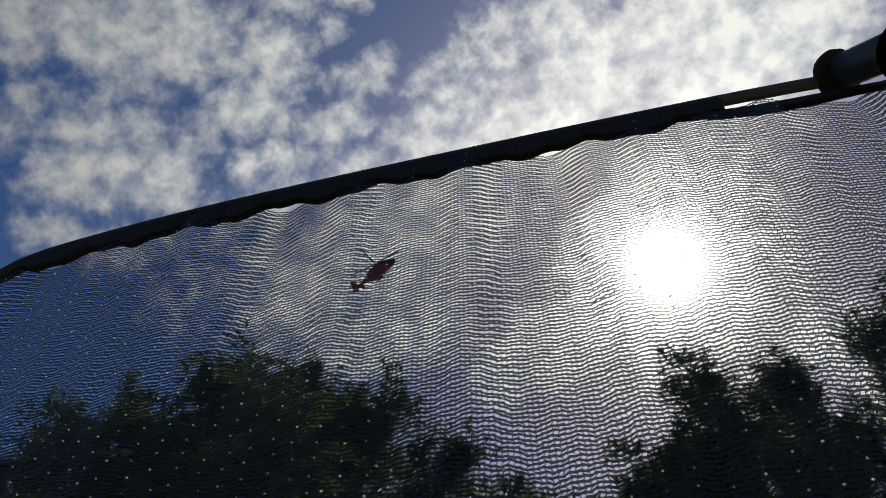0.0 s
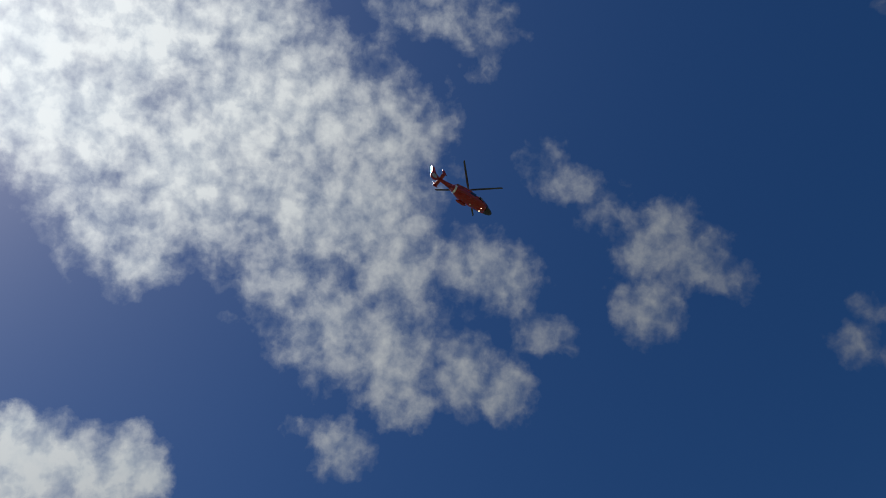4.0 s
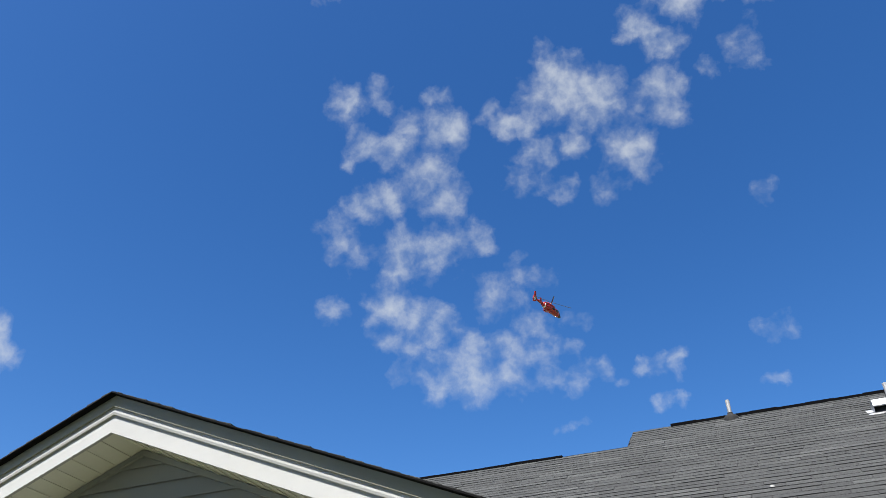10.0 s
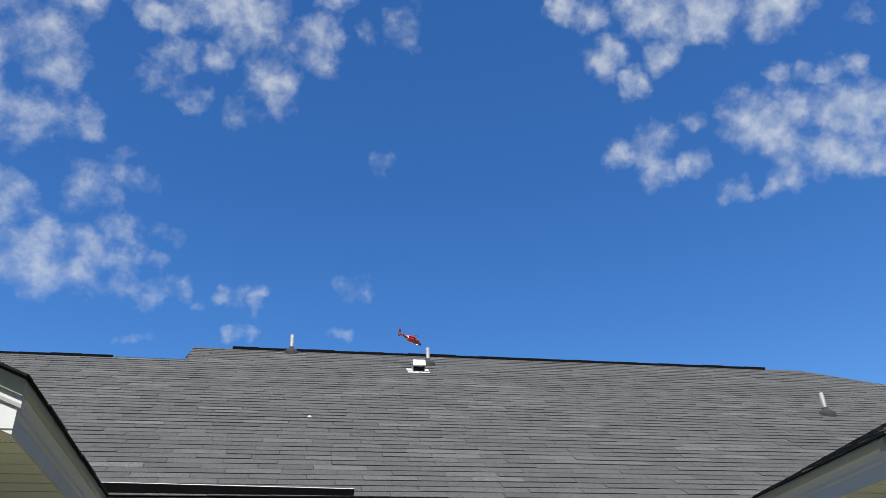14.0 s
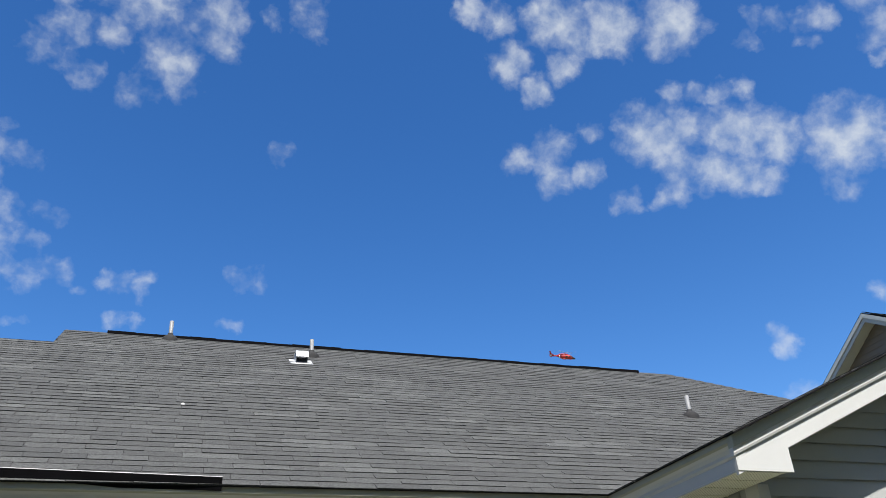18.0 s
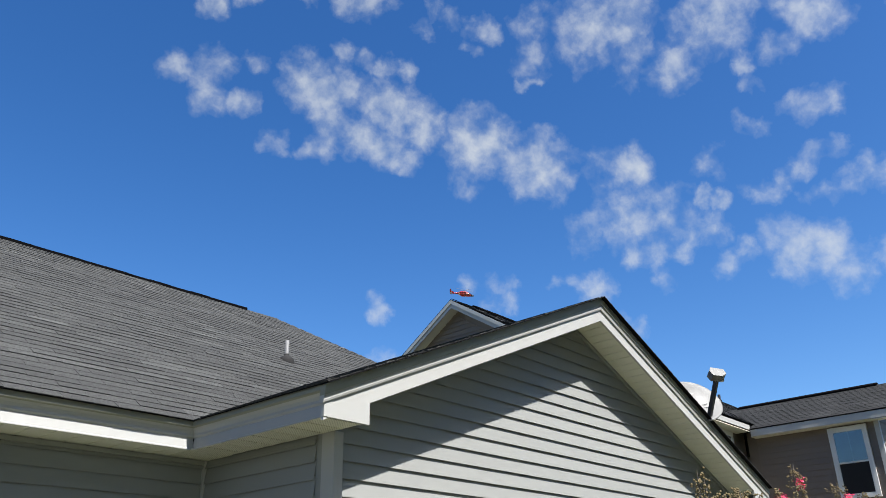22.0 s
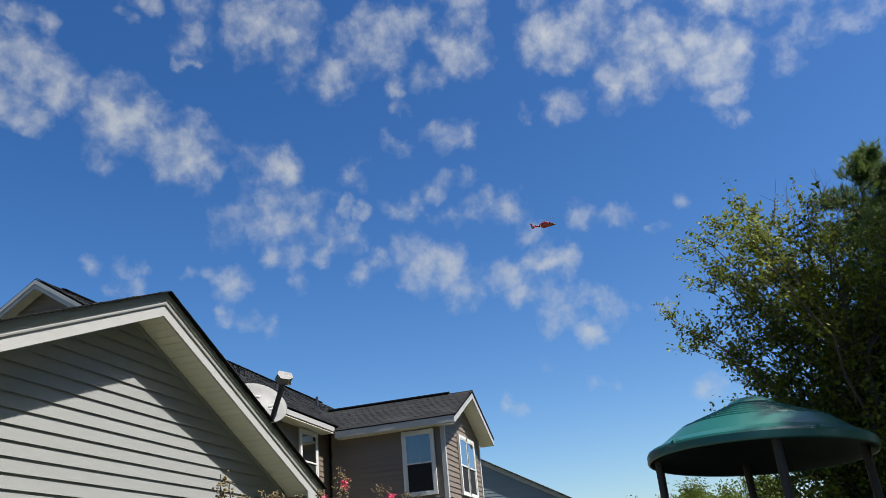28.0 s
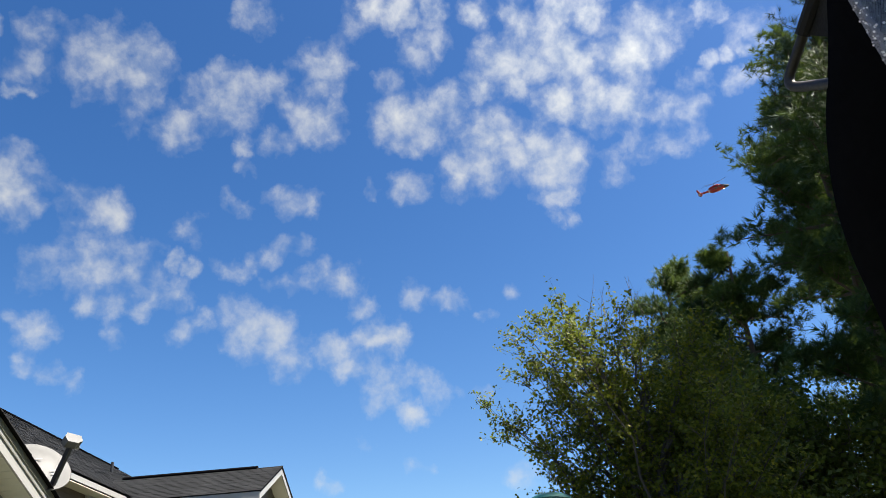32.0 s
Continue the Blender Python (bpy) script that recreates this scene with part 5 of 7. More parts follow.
def oak_tree(seed):
    """A broad oak of steep limbs: dense low down and beside the pines, thin and twiggy towards the yard and the top."""
    rng = random.Random(seed)
    base = thing("oak_tree", (0, 0, 0), "leafy oak with small yellow-green leaves and bare twigs on top", "tree")
    yard = Vector((0.2, 0.98, 0))
    trunk = [Vector((0.05 * math.sin(i * 1.1), 0.06 * math.cos(i * 0.9), 0.60 * i)) for i in range(10)]
    part("trunk", tube(trunk, [0.11 * (1 - 0.105 * i) for i in range(10)], 8), GREY_BARK, base)
    wood, full, thin = [], [], []
    ends = [yard * 2.15 + Vector((0, 0, 4.8)), yard * 1.75 + Vector((0.2, 0, 4.55)), yard * 1.35 + Vector((-0.4, 0, 3.7)), yard * 1.25 + Vector((0.3, 0, 6.0)), yard * 1.5 + Vector((0.2, 0, 5.5)), yard * 1.0 + Vector((0.5, 0, 2.9)), yard * 1.7 + Vector((-0.3, 0, 3.1))]
    ends += [yard * (0.75 + 0.13 * i) + Vector((rng.uniform(-0.5, 0.5), 0, 5.95 - 0.2 * i + rng.uniform(-0.15, 0.1))) for i in range(9)]
    ends += [yard * rng.uniform(0.95, 1.3) + Vector((rng.uniform(-0.6, 0.6), 0, 2.0 + 0.17 * i)) for i in range(12)]
    for i in range(84):
        a, h = rng.uniform(0, 2 * math.pi), rng.uniform(-0.95, 1.0)
        wide = 1.75 * math.sqrt(max(0.05, 1 - abs(h) ** 3.2)) * rng.uniform(0.6, 1.08)
        if h < -0.1 and math.sin(a) > 0:
            wide *= 0.58
        ends.append(Vector((wide * math.cos(a), wide * math.sin(a), 3.95 + 1.8 * h * rng.uniform(0.85, 1.05) + 0.22 * wide * math.sin(a) * max(0.0, h))))
    for end in ends:
        flat = Vector((end.x, end.y, 0))
        low = max(0.9, min(4.6, end.z - 1.05 * flat.length - 0.55))
        start = trunk[int(low / 0.6)]
        pts = [start.lerp(end, k / 7) - flat * 0.10 * math.sin(math.pi * k / 7) + Vector((rng.gauss(0, 0.04), rng.gauss(0, 0.04), rng.gauss(0, 0.04))) * (k > 0) for k in range(8)]
        wood.append(tube(pts, [0.026 * (1 - 0.12 * k) for k in range(8)], 5))
        d = (end - start).normalized()
        for k, q in enumerate(pts[2:]):
            for _ in range(5):
                tw, r = limb(rng, q, d * 0.9 + Vector((rng.uniform(-1, 1), rng.uniform(-1, 1), rng.uniform(-0.4, 0.7))), rng.uniform(0.22, 0.52), 0.005, 0.22, 5)
                wood.append(tube(tw, r, 3, False))
                for w in tw[1:]:
                    keep = 1.0 - 0.36 * w.dot(yard) - 0.45 * max(0.0, w.z - 4.6)
                    (full if rng.random() < keep else thin).append(w)
    for i in range(9):
        tw, r = limb(rng, (rng.uniform(-0.5, 0.5), rng.uniform(-0.4, 0.7), 5.5), (rng.uniform(-0.3, 0.3), rng.uniform(-0.3, 0.4), 1), rng.uniform(0.6, 1.05), 0.006, 0.10, 5)
        wood.append(tube(tw, r, 3, False))
        for w in tw[2:4]:
            side, r = limb(rng, w, (rng.uniform(-1, 1), rng.uniform(-1, 1), 0.6), 0.25, 0.003, 0.15, 3)
            wood.append(tube(side, r, 3, False))
    part("branching", join(*wood), GREY_BARK, base)
    green = leaf_cloud(rng, full, 0.060, max(1, round(76000 / len(full))), "leaf", 0.055)
    sparse = leaf_cloud(rng, thin, 0.050, 5, "leaf", 0.028)
    part("crown", join(green, sparse), LEAVES, base)
    return base


# ---- on the main roof ----
def roof_z(y):
    return EAVE + SLOPE * (y - E_Y)


TILT = math.degrees(math.atan(SLOPE))


def vent_pipe(x, y, tall, radius=0.024):
    """A plumbing vent in its lead boot with a flashing flange."""
    t = thing("vent_pipe", (x, y, roof_z(y)), "grey plastic plumbing vent pipe in a dark roof boot", "vent pipe", "vents on the roof")
    m = pose(x, y, roof_z(y))
    part("flange", moved(prism([(-0.14, -0.09, 0), (0.22, -0.09, 0), (0.22, 0.18, 0), (-0.14, 0.18, 0)], (0, 0, 0.008)), m @ pose(0, 0, 0.006, TILT)), LEAD, t)
    part("boot", moved(lathe([(0.098, -0.08), (0.096, -0.005), (0.088, 0.022), (0.060, 0.05), (radius + 0.010, 0.062), (radius + 0.007, 0.085)], 20), m), LEAD, t, smooth=True)
    part("pipe", moved(lathe([(radius, 0.0), (radius, 0.12 + tall), (radius - 0.006, 0.12 + tall), (radius - 0.006, 0.02)], 16), m), PVC, t, smooth=True)


vent_pipe(-0.044, 9.60, 0.13)
vent_pipe(1.61, 9.20, 0.11)
vent_pipe(5.57, 7.46, 0.13)


def hood_vent(x, y):
    t = thing("hood_vent", (x, y, roof_z(y)), "galvanised metal exhaust hood on the shingles", "roof vent")
    m = pose(x, y, roof_z(y)) @ Matrix.Diagonal((0.48, 0.53, 0.54, 1))
    part("flange", moved(prism([(-0.27, -0.19, 0), (0.27, -0.19, 0), (0.27, 0.3, 0), (-0.27, 0.3, 0)], (0, 0, 0.014)), m @ pose(0, 0, 0.016, TILT)), ZINC, t)
    top = [(-0.12 + 0.02, 0.225), (-0.07, 0.265), (0.0, 0.28), (0.1, 0.285), (0.22, 0.27)]
    for s in (-1, 1):
        part("cheek", moved(prism([(s * 0.14, -0.02, 0.0), (s * 0.14, 0.24, 0.13), (s * 0.14, 0.24, 0.27), (s * 0.14, 0.0, 0.28), (s * 0.14, -0.07, 0.265), (s * 0.14, -0.1, 0.225), (s * 0.14, -0.1, 0.13)], (-s * 0.006, 0, 0)), m), ZINC, t)
    cap = join(*[prism([(-0.15, a, c), (0.15, a, c), (0.15, b, d), (-0.15, b, d)], (0, 0, 0.006)) for (a, c), (b, d) in zip([(-0.115, 0.13)] + top, top)])
    part("hood", moved(cap, m), ZINC, t)
    part("damper", moved(prism([(-0.13, -0.05, 0.0), (0.13, -0.05, 0.0), (0.13, 0.0, 0.15), (-0.13, 0.0, 0.15)], (0, 0.01, 0)), m), BLACK_METAL, t)


hood_vent(1.425, 8.79)


def ridge_cap(x0, x1, y, z, seed):
    """A shingled-over ridge vent: a low dark strip with wavy edges."""
    t = thing("ridge_vent", (x0, y, z), "black ridge vent strip along the roof ridge", "ridge vent")
    rng, count = random.Random(seed), int((x1 - x0) / 0.305)
    for i in range(count):
        a, b = x0 + (x1 - x0) * i / count, x0 + (x1 - x0) * (i + 1) / count
        h, w = 0.012 + rng.uniform(-0.006, 0.008), rng.uniform(-0.005, 0.005)
        part("cap_piece", run((a, y, z + w), (b, y, z + w), [(-0.10, -0.10), (-0.10, -0.036), (0.0, h - 0.034), (0.10, -0.036), (0.10, -0.10)], (0, 1, 0)), RIDGE_VENT, t)


ridge_cap(-0.76, 6.46, RIDGE_Y, RIDGE_Z + 0.03, 1)
ridge_cap(-6.5, -2.0, 9.05, 5.47, 2)

diverter = thing("rain_diverter", (-0.4, E_Y + 0.12, roof_z(E_Y + 0.12)), "black metal rain diverter with a bright upper edge", "roof flashing")
part("upstand", prism([(-1.6, 5.262, 2.98), (0.40, 5.222, 2.96), (0.40, 5.20, 3.037), (-1.6, 5.24, 3.079)], (0, 0.010, 0)), RIDGE_VENT, diverter)
part("upper_edge", prism([(-1.6, 5.239, 3.079), (0.40, 5.199, 3.037), (0.40, 5.209, 3.040), (-1.6, 5.249, 3.082)], (0, 0.002, 0.004)), DULL_EDGE, diverter, "bare silvery edge")
scrap = part("roof_scrap", moved(lathe([(0.0, 0.022), (0.014, 0.018), (0.02, 0.006), (0.017, -0.01)], 9), pose(0.144, 6.876, roof_z(6.876) + 0.012, 20, 15, 0)), WHITE_TRIM)
tagged(scrap, "small white scrap lying on the shingles", "debris")


# ---- windows ----
VINYL = surface("white_vinyl", (0.50, 0.50, 0.485), 0.35, vary=0.03, grain=0.02, bump=0.02)
# near-black panel colour in place of the shade inside a room
ROOM_SHADE = surface("room_shade", (0.02, 0.022, 0.024), 0.9, vary=0.2, bump=0.0)
SCREEN = surface("insect_screen", (0.012, 0.013, 0.015), 0.8, vary=0.1, grain=0.2, bump=0.1, shine=0.2)
# green panel that paints a reflection of trees into an upper sash
TREE_REFLECTION = surface("reflected_trees", (0.05, 0.075, 0.045), 0.7, vary=0.08, bump=0.05)


def make_glass():
    m = bpy.data.materials.new("window_glass")
    m.use_nodes = True
    n = Tree(m.node_tree)
    wave = n.add("ShaderNodeBump", {"Strength": 0.02, "Distance": 0.01, "Height": n.noise(n.add("ShaderNodeTexCoord").outputs["Object"], 1.5, 2.0).outputs["Fac"]})
    see = n.add("ShaderNodeBsdfTransparent", {"Color": (0.55, 0.6, 0.6, 1)})
    shine = n.add("ShaderNodeBsdfGlossy", {"Color": (0.6, 0.65, 0.68, 1), "Roughness": 0.01, "Normal": wave.outputs[0]})
    fres = n.add("ShaderNodeFresnel", {"IOR": 2.4})
    n.add("ShaderNodeOutputMaterial", {0: n.add("ShaderNodeMixShader", {0: fres.outputs[0], 1: see.outputs[0], 2: shine.outputs[0]}).outputs[0]})
    return m


GLASS = make_glass()


def sash_window(owner, low_left, along, out, wide, tall, tree_reflection=0.0, grille=True):
    """A white double-hung window on a wall face: casing, two sashes, panes, bars, and a near-black panel behind for the
    room's shade.
    """
    o, u, w, up = Vector(low_left), Vector(along).normalized(), Vector(out).normalized(), Vector((0, 0, 1))

    def slab(a0, a1, b0, b1, d0, d1):
        return prism([o + a * u + b * up + d0 * w for a, b in ((a0, b0), (a1, b0), (a1, b1), (a0, b1))], (d1 - d0) * w)
    win = part("window", slab(-0.02, wide + 0.02, -0.02, tall + 0.02, -0.012, -0.006), ROOM_SHADE, owner, "white double-hung vinyl window")
    for a0, a1, b0, b1 in ((-0.06, 0.012, -0.05, tall + 0.06), (wide - 0.012, wide + 0.06, -0.05, tall + 0.06), (0.012, wide - 0.012, tall - 0.012, tall + 0.06), (0.012, wide - 0.012, -0.05, 0.012)):
        part("casing", slab(a0, a1, b0, b1, 0.0, 0.045), VINYL, win)
    half = tall / 2
    for b0, b1, d in ((half - 0.02, tall - 0.012, 0.022), (0.012, half + 0.02, 0.008)):
        for a, c, e, f in ((0.012, 0.036, b0, b1), (wide - 0.036, wide - 0.012, b0, b1), (0.036, wide - 0.036, b1 - 0.03, b1), (0.036, wide - 0.036, b0, b0 + 0.03)):
            part("sash", slab(a, c, e, f, d, d + 0.018), VINYL, win)
        part("pane", slab(0.036, wide - 0.036, b0 + 0.03, b1 - 0.03, d + 0.006, d + 0.010), GLASS, win).visible_shadow = False
    part("insect_screen", slab(0.036, wide - 0.036, 0.042, half - 0.01, 0.019, 0.0205), SCREEN, win, "dark insect screen over the lower sash")
    if grille:
        part("glazing_bar", slab(wide / 2 - 0.009, wide / 2 + 0.009, half + 0.02, tall - 0.05, 0.020, 0.0275), VINYL, win)
    # mirrored trees, added as a green slab behind the upper pane
    if tree_reflection:
        part("tree_reflection", slab(0.03, wide - 0.03, half + 0.02, tall * (1 - tree_reflection * 0.55), -0.005, 0.004), TREE_REFLECTION, win)
    return win


sash_window(house, (4.28, B_Y + OVER - 0.022, 0.9), (1, 0, 0), (0, -1, 0), 0.95, 1.40)


# ---- the tan two-storey house ----
def tan_house():
    t = thing("neighbour_house", (17.5, 7.0, 0), "two-storey neighbouring house with tan lapped siding and grey shingle roof", "house", "neighbouring houses")
    fx, gy, inner, eave = 17.5, 4.3, 6.72, 5.17
    right, mid, top = 20.6, 19.05, 6.05
    s = (top - eave) / (mid - (fx - 0.3))

    # bay with the gable
    w = part("wall", prism([(fx, gy, 0), (fx, inner + 0.2, 0), (fx, inner + 0.2, eave), (fx, gy, eave)], (0.15, 0, 0)), TAN_SIDING, t)
    sided(w, (fx, inner, 0), (0, -1, 0), (-1, 0, 0), lambda z: (0.0, inner - gy), 2.4, eave - 0.03, TAN_SIDING, 0.1143)
    g = part("wall", prism([(fx, gy, 0), (right, gy, 0), (right, gy, eave), (mid, gy, top - 0.16), (fx, gy, eave)], (0, 0.15, 0)), TAN_SIDING, t)

    def ends(z):
        room = (right - fx) / 2 if z < eave - 0.05 else max(0.0, (top - 0.17 - z) / s)
        return max(0, mid - fx - room), min(right - fx, mid - fx + room)
    sided(g, (fx, gy, 0), (1, 0, 0), (0, -1, 0), ends, 2.4, top - 0.2, TAN_SIDING, 0.1143)
    part("wall", prism([(right, gy, 0), (right, 12, 0), (right, 12, eave), (right, gy, eave)], (-0.15, 0, 0)), TAN_SIDING, t)
    for x, y in ((fx, gy), (right, gy)):
        part("corner_board", block(x - 0.03, x + 0.06, y - 0.03, y + 0.06, 2.4, eave), WHITE_TRIM, t)
    # bay roof
    roof = part("roof", prism([(fx - 0.3, gy - 0.34, eave), (mid, gy - 0.34, top), (right + 0.3, gy - 0.34, eave), (right + 0.3, gy - 0.34, eave - 0.05), (mid, gy - 0.34, top - 0.05), (fx - 0.3, gy - 0.34, eave - 0.05)], (0, 6.1, 0)), SHINGLE_DARK, t)
    k = math.sqrt(1 + s * s)
    shingled(roof, "deck", (fx - 0.32, gy - 0.39, eave + 0.012), (0, 1, 0), (1, 0, s), [(0, 0), (3.2, 0), (5.0, (mid - fx + 0.3) * k), (0, (mid - fx + 0.3) * k)], None, 0.333, 0.115, 44, SHINGLE_FAR)
    part("ridge_vent", run((mid, gy + 0.2, top + 0.03), (mid, gy + 3.3, top + 0.03), [(-0.12, -0.06), (-0.12, -0.02), (0, 0.035), (0.12, -0.02), (0.12, -0.06)], (1, 0, 0)), RIDGE_VENT, t)
    part("eave_board", run((fx - 0.3, gy - 0.36, eave), (fx - 0.3, inner - 0.02, eave), [(-0.012, -0.01), (-0.012, -0.15), (0.02, -0.15), (0.02, -0.01)], (1, 0, 0)), WHITE_TRIM, t)
    part("soffit", prism([(fx - 0.28, gy - 0.28, eave - 0.15), (fx, gy - 0.28, eave - 0.15), (fx, inner, eave - 0.15), (fx - 0.28, inner, eave - 0.15)], (0, 0, 0.012)), SOFFIT, t)
    for a, b in ((fx - 0.3, mid), (right + 0.3, mid)):
        part("rake_board", run((a, gy - 0.37, eave + 0.01), (b, gy - 0.37, top + 0.01), [(0.012, -0.040), (0.012, -0.185), (0.034, -0.185), (0.034, -0.040)], (0, 1, 0)), WHITE_TRIM, t)
        part("drip_edge", run((a, gy - 0.372, eave + 0.012), (b, gy - 0.372, top + 0.012), [(0.0, 0.012), (0.0, -0.044), (0.034, -0.044), (0.034, 0.012)], (0, 1, 0)), SHINGLE_DARK, t)
        part("rake_soffit", run((a, gy - 0.34, eave), (b, gy - 0.34, top), [(0.006, -0.172), (0.006, -0.162), (0.34, -0.162), (0.34, -0.172)], (0, 1, 0)), SOFFIT, t)
    sash_window(t, (fx - 0.024, 5.18, 3.66), (0, -1, 0), (-1, 0, 0), 0.62, 1.27, 0.5)
    sash_window(t, (18.62, gy - 0.024, 3.70), (1, 0, 0), (0, -1, 0), 0.60, 1.24)
    sash_window(t, (19.28, gy - 0.024, 3.70), (1, 0, 0), (0, -1, 0), 0.60, 1.24)
    # main body: a wall that faces the sun, under its own eave
    m = part("wall", prism([(13.45, inner + 0.3, 0), (fx + 0.1, inner + 0.3, 0), (fx + 0.1, inner + 0.3, 5.25), (13.45, inner + 0.3, 5.25)], (0, 0.15, 0)), TAN_SIDING, t)
    sided(m, (13.45, inner + 0.3, 0), (1, 0, 0), (0, -1, 0), lambda z: (0.0, fx - 13.45), 2.4, 5.2, TAN_SIDING, 0.1143)
    sash_window(t, (16.05, inner + 0.276, 3.85), (1, 0, 0), (0, -1, 0), 0.75, 1.2, 0.5)
    ridge_y, ridge_z, x0 = 11.5, 8.33, 13.15
    fall = (ridge_z - 5.30) / (ridge_y - inner)
    body = part("roof", prism([(x0, inner, 5.30), (x0, ridge_y, ridge_z), (x0, 2 * ridge_y - inner, 5.30), (x0, 2 * ridge_y - inner, 5.24), (x0, ridge_y, ridge_z - 0.06), (x0, inner, 5.24)], (15, 0, 0)), SHINGLE_DARK, t)
    k2 = math.sqrt(1 + fall * fall) * (ridge_y - inner)
    shingled(body, "deck", (x0, inner - 0.02, 5.312), (1, 0, 0), (0, 1, fall), [(0, 0), (15, 0), (15, k2), (0, k2)], None, 0.333, 0.115, 45, SHINGLE_FAR)
    part("ridge_vent", run((x0 + 0.8, ridge_y, ridge_z + 0.03), (x0 + 14, ridge_y, ridge_z + 0.03), [(-0.12, -0.06), (-0.12, -0.02), (0, 0.035), (0.12, -0.02), (0.12, -0.06)], (0, 1, 0)), RIDGE_VENT, t)
    part("eave_board", run((x0, inner - 0.02, 5.30), (fx - 0.28, inner - 0.02, 5.30), [(0.01, -0.03), (0.01, -0.13), (0.035, -0.13), (0.035, -0.03)], (0, 1, 0)), WHITE_TRIM, t)
    part("soffit", prism([(x0, inner, 5.13), (fx - 0.3, inner, 5.13), (fx - 0.3, inner + 0.3, 5.13), (x0, inner + 0.3, 5.13)], (0, 0, 0.012)), SOFFIT, t)
    part("vent_pipe", lathe([(0.04, 0), (0.04, 0.42), (0.0, 0.42)], 10, (22.5, 9.5, 6.95)), BLACK_METAL, t)
    # gable end that faces the yard
    g2 = part("wall", prism([(x0 + 0.3, inner + 0.3, 0), (x0 + 0.3, 2 * ridge_y - inner - 0.3, 0), (x0 + 0.3, 2 * ridge_y - inner - 0.3, 5.3), (x0 + 0.3, ridge_y, ridge_z - 0.16), (x0 + 0.3, inner + 0.3, 5.3)], (0.15, 0, 0)), TAN_SIDING, t)
    sided(g2, (x0 + 0.3, 2 * ridge_y - inner - 0.3, 0), (0, -1, 0), (-1, 0, 0), lambda z: (max(0.0, 4.2 - (ridge_z - 0.19 - z) / fall), min(8.4, 4.2 + (ridge_z - 0.19 - z) / fall)), 4.9, ridge_z - 0.2, TAN_SIDING, 0.1143)
    for end in ((x0, inner, 5.30), (x0, 2 * ridge_y - inner, 5.30)):
        part("rake_board", run(end, (x0, ridge_y, ridge_z), [(-0.005, -0.02), (-0.005, -0.11), (0.03, -0.11), (0.03, -0.02)], (1, 0, 0)), DRIP, t)
        part("rake_trim", run(end, (x0, ridge_y, ridge_z), [(0.015, -0.11), (0.015, -0.21), (0.03, -0.21), (0.03, -0.11)], (1, 0, 0)), WHITE_TRIM, t)
        part("rake_soffit", run(end, (x0, ridge_y, ridge_z), [(0.03, -0.19), (0.03, -0.18), (0.3, -0.18), (0.3, -0.19)], (1, 0, 0)), SOFFIT, t)
    return t


tan_house()


def far_house():
    t = thing("far_house", (46, 8, 0), "distant house with blue-grey siding and a shingled gable roof", "house", "neighbouring houses")
    a, b = Vector((43.4, 10.6, 8.45)), Vector((45.6, 2.0, 3.75))
    out = (b - a).cross(Vector((0, 0, 1))).normalized()
    if out.x > 0:
        out = -out
    low = Vector((b.x, b.y, 0)), Vector((a.x, a.y - 0.0, 0))
    w = part("wall", prism([low[1], low[0], b, a], -0.2 * out), BLUE_SIDING, t)
    u = Vector((b.x - a.x, b.y - a.y, 0))
    ln = u.length
    sided(w, (a.x, a.y, 0), u, out, lambda z: (0.0, min(ln, max(0.0, ln * (8.3 - z) / 4.7))), 3.6, 8.2, BLUE_SIDING, 0.18)
    part("rake_board", run(a, b, [(0.0, 0.06), (0.0, -0.16), (0.06, -0.16), (0.06, 0.06)], out), WHITE_TRIM, t)
    part("roof", run(a, b, [(0.25, 0.06), (0.25, 0.12), (-5.0, 0.12), (-5.0, 0.06)], out), SHINGLE, t)


far_house()


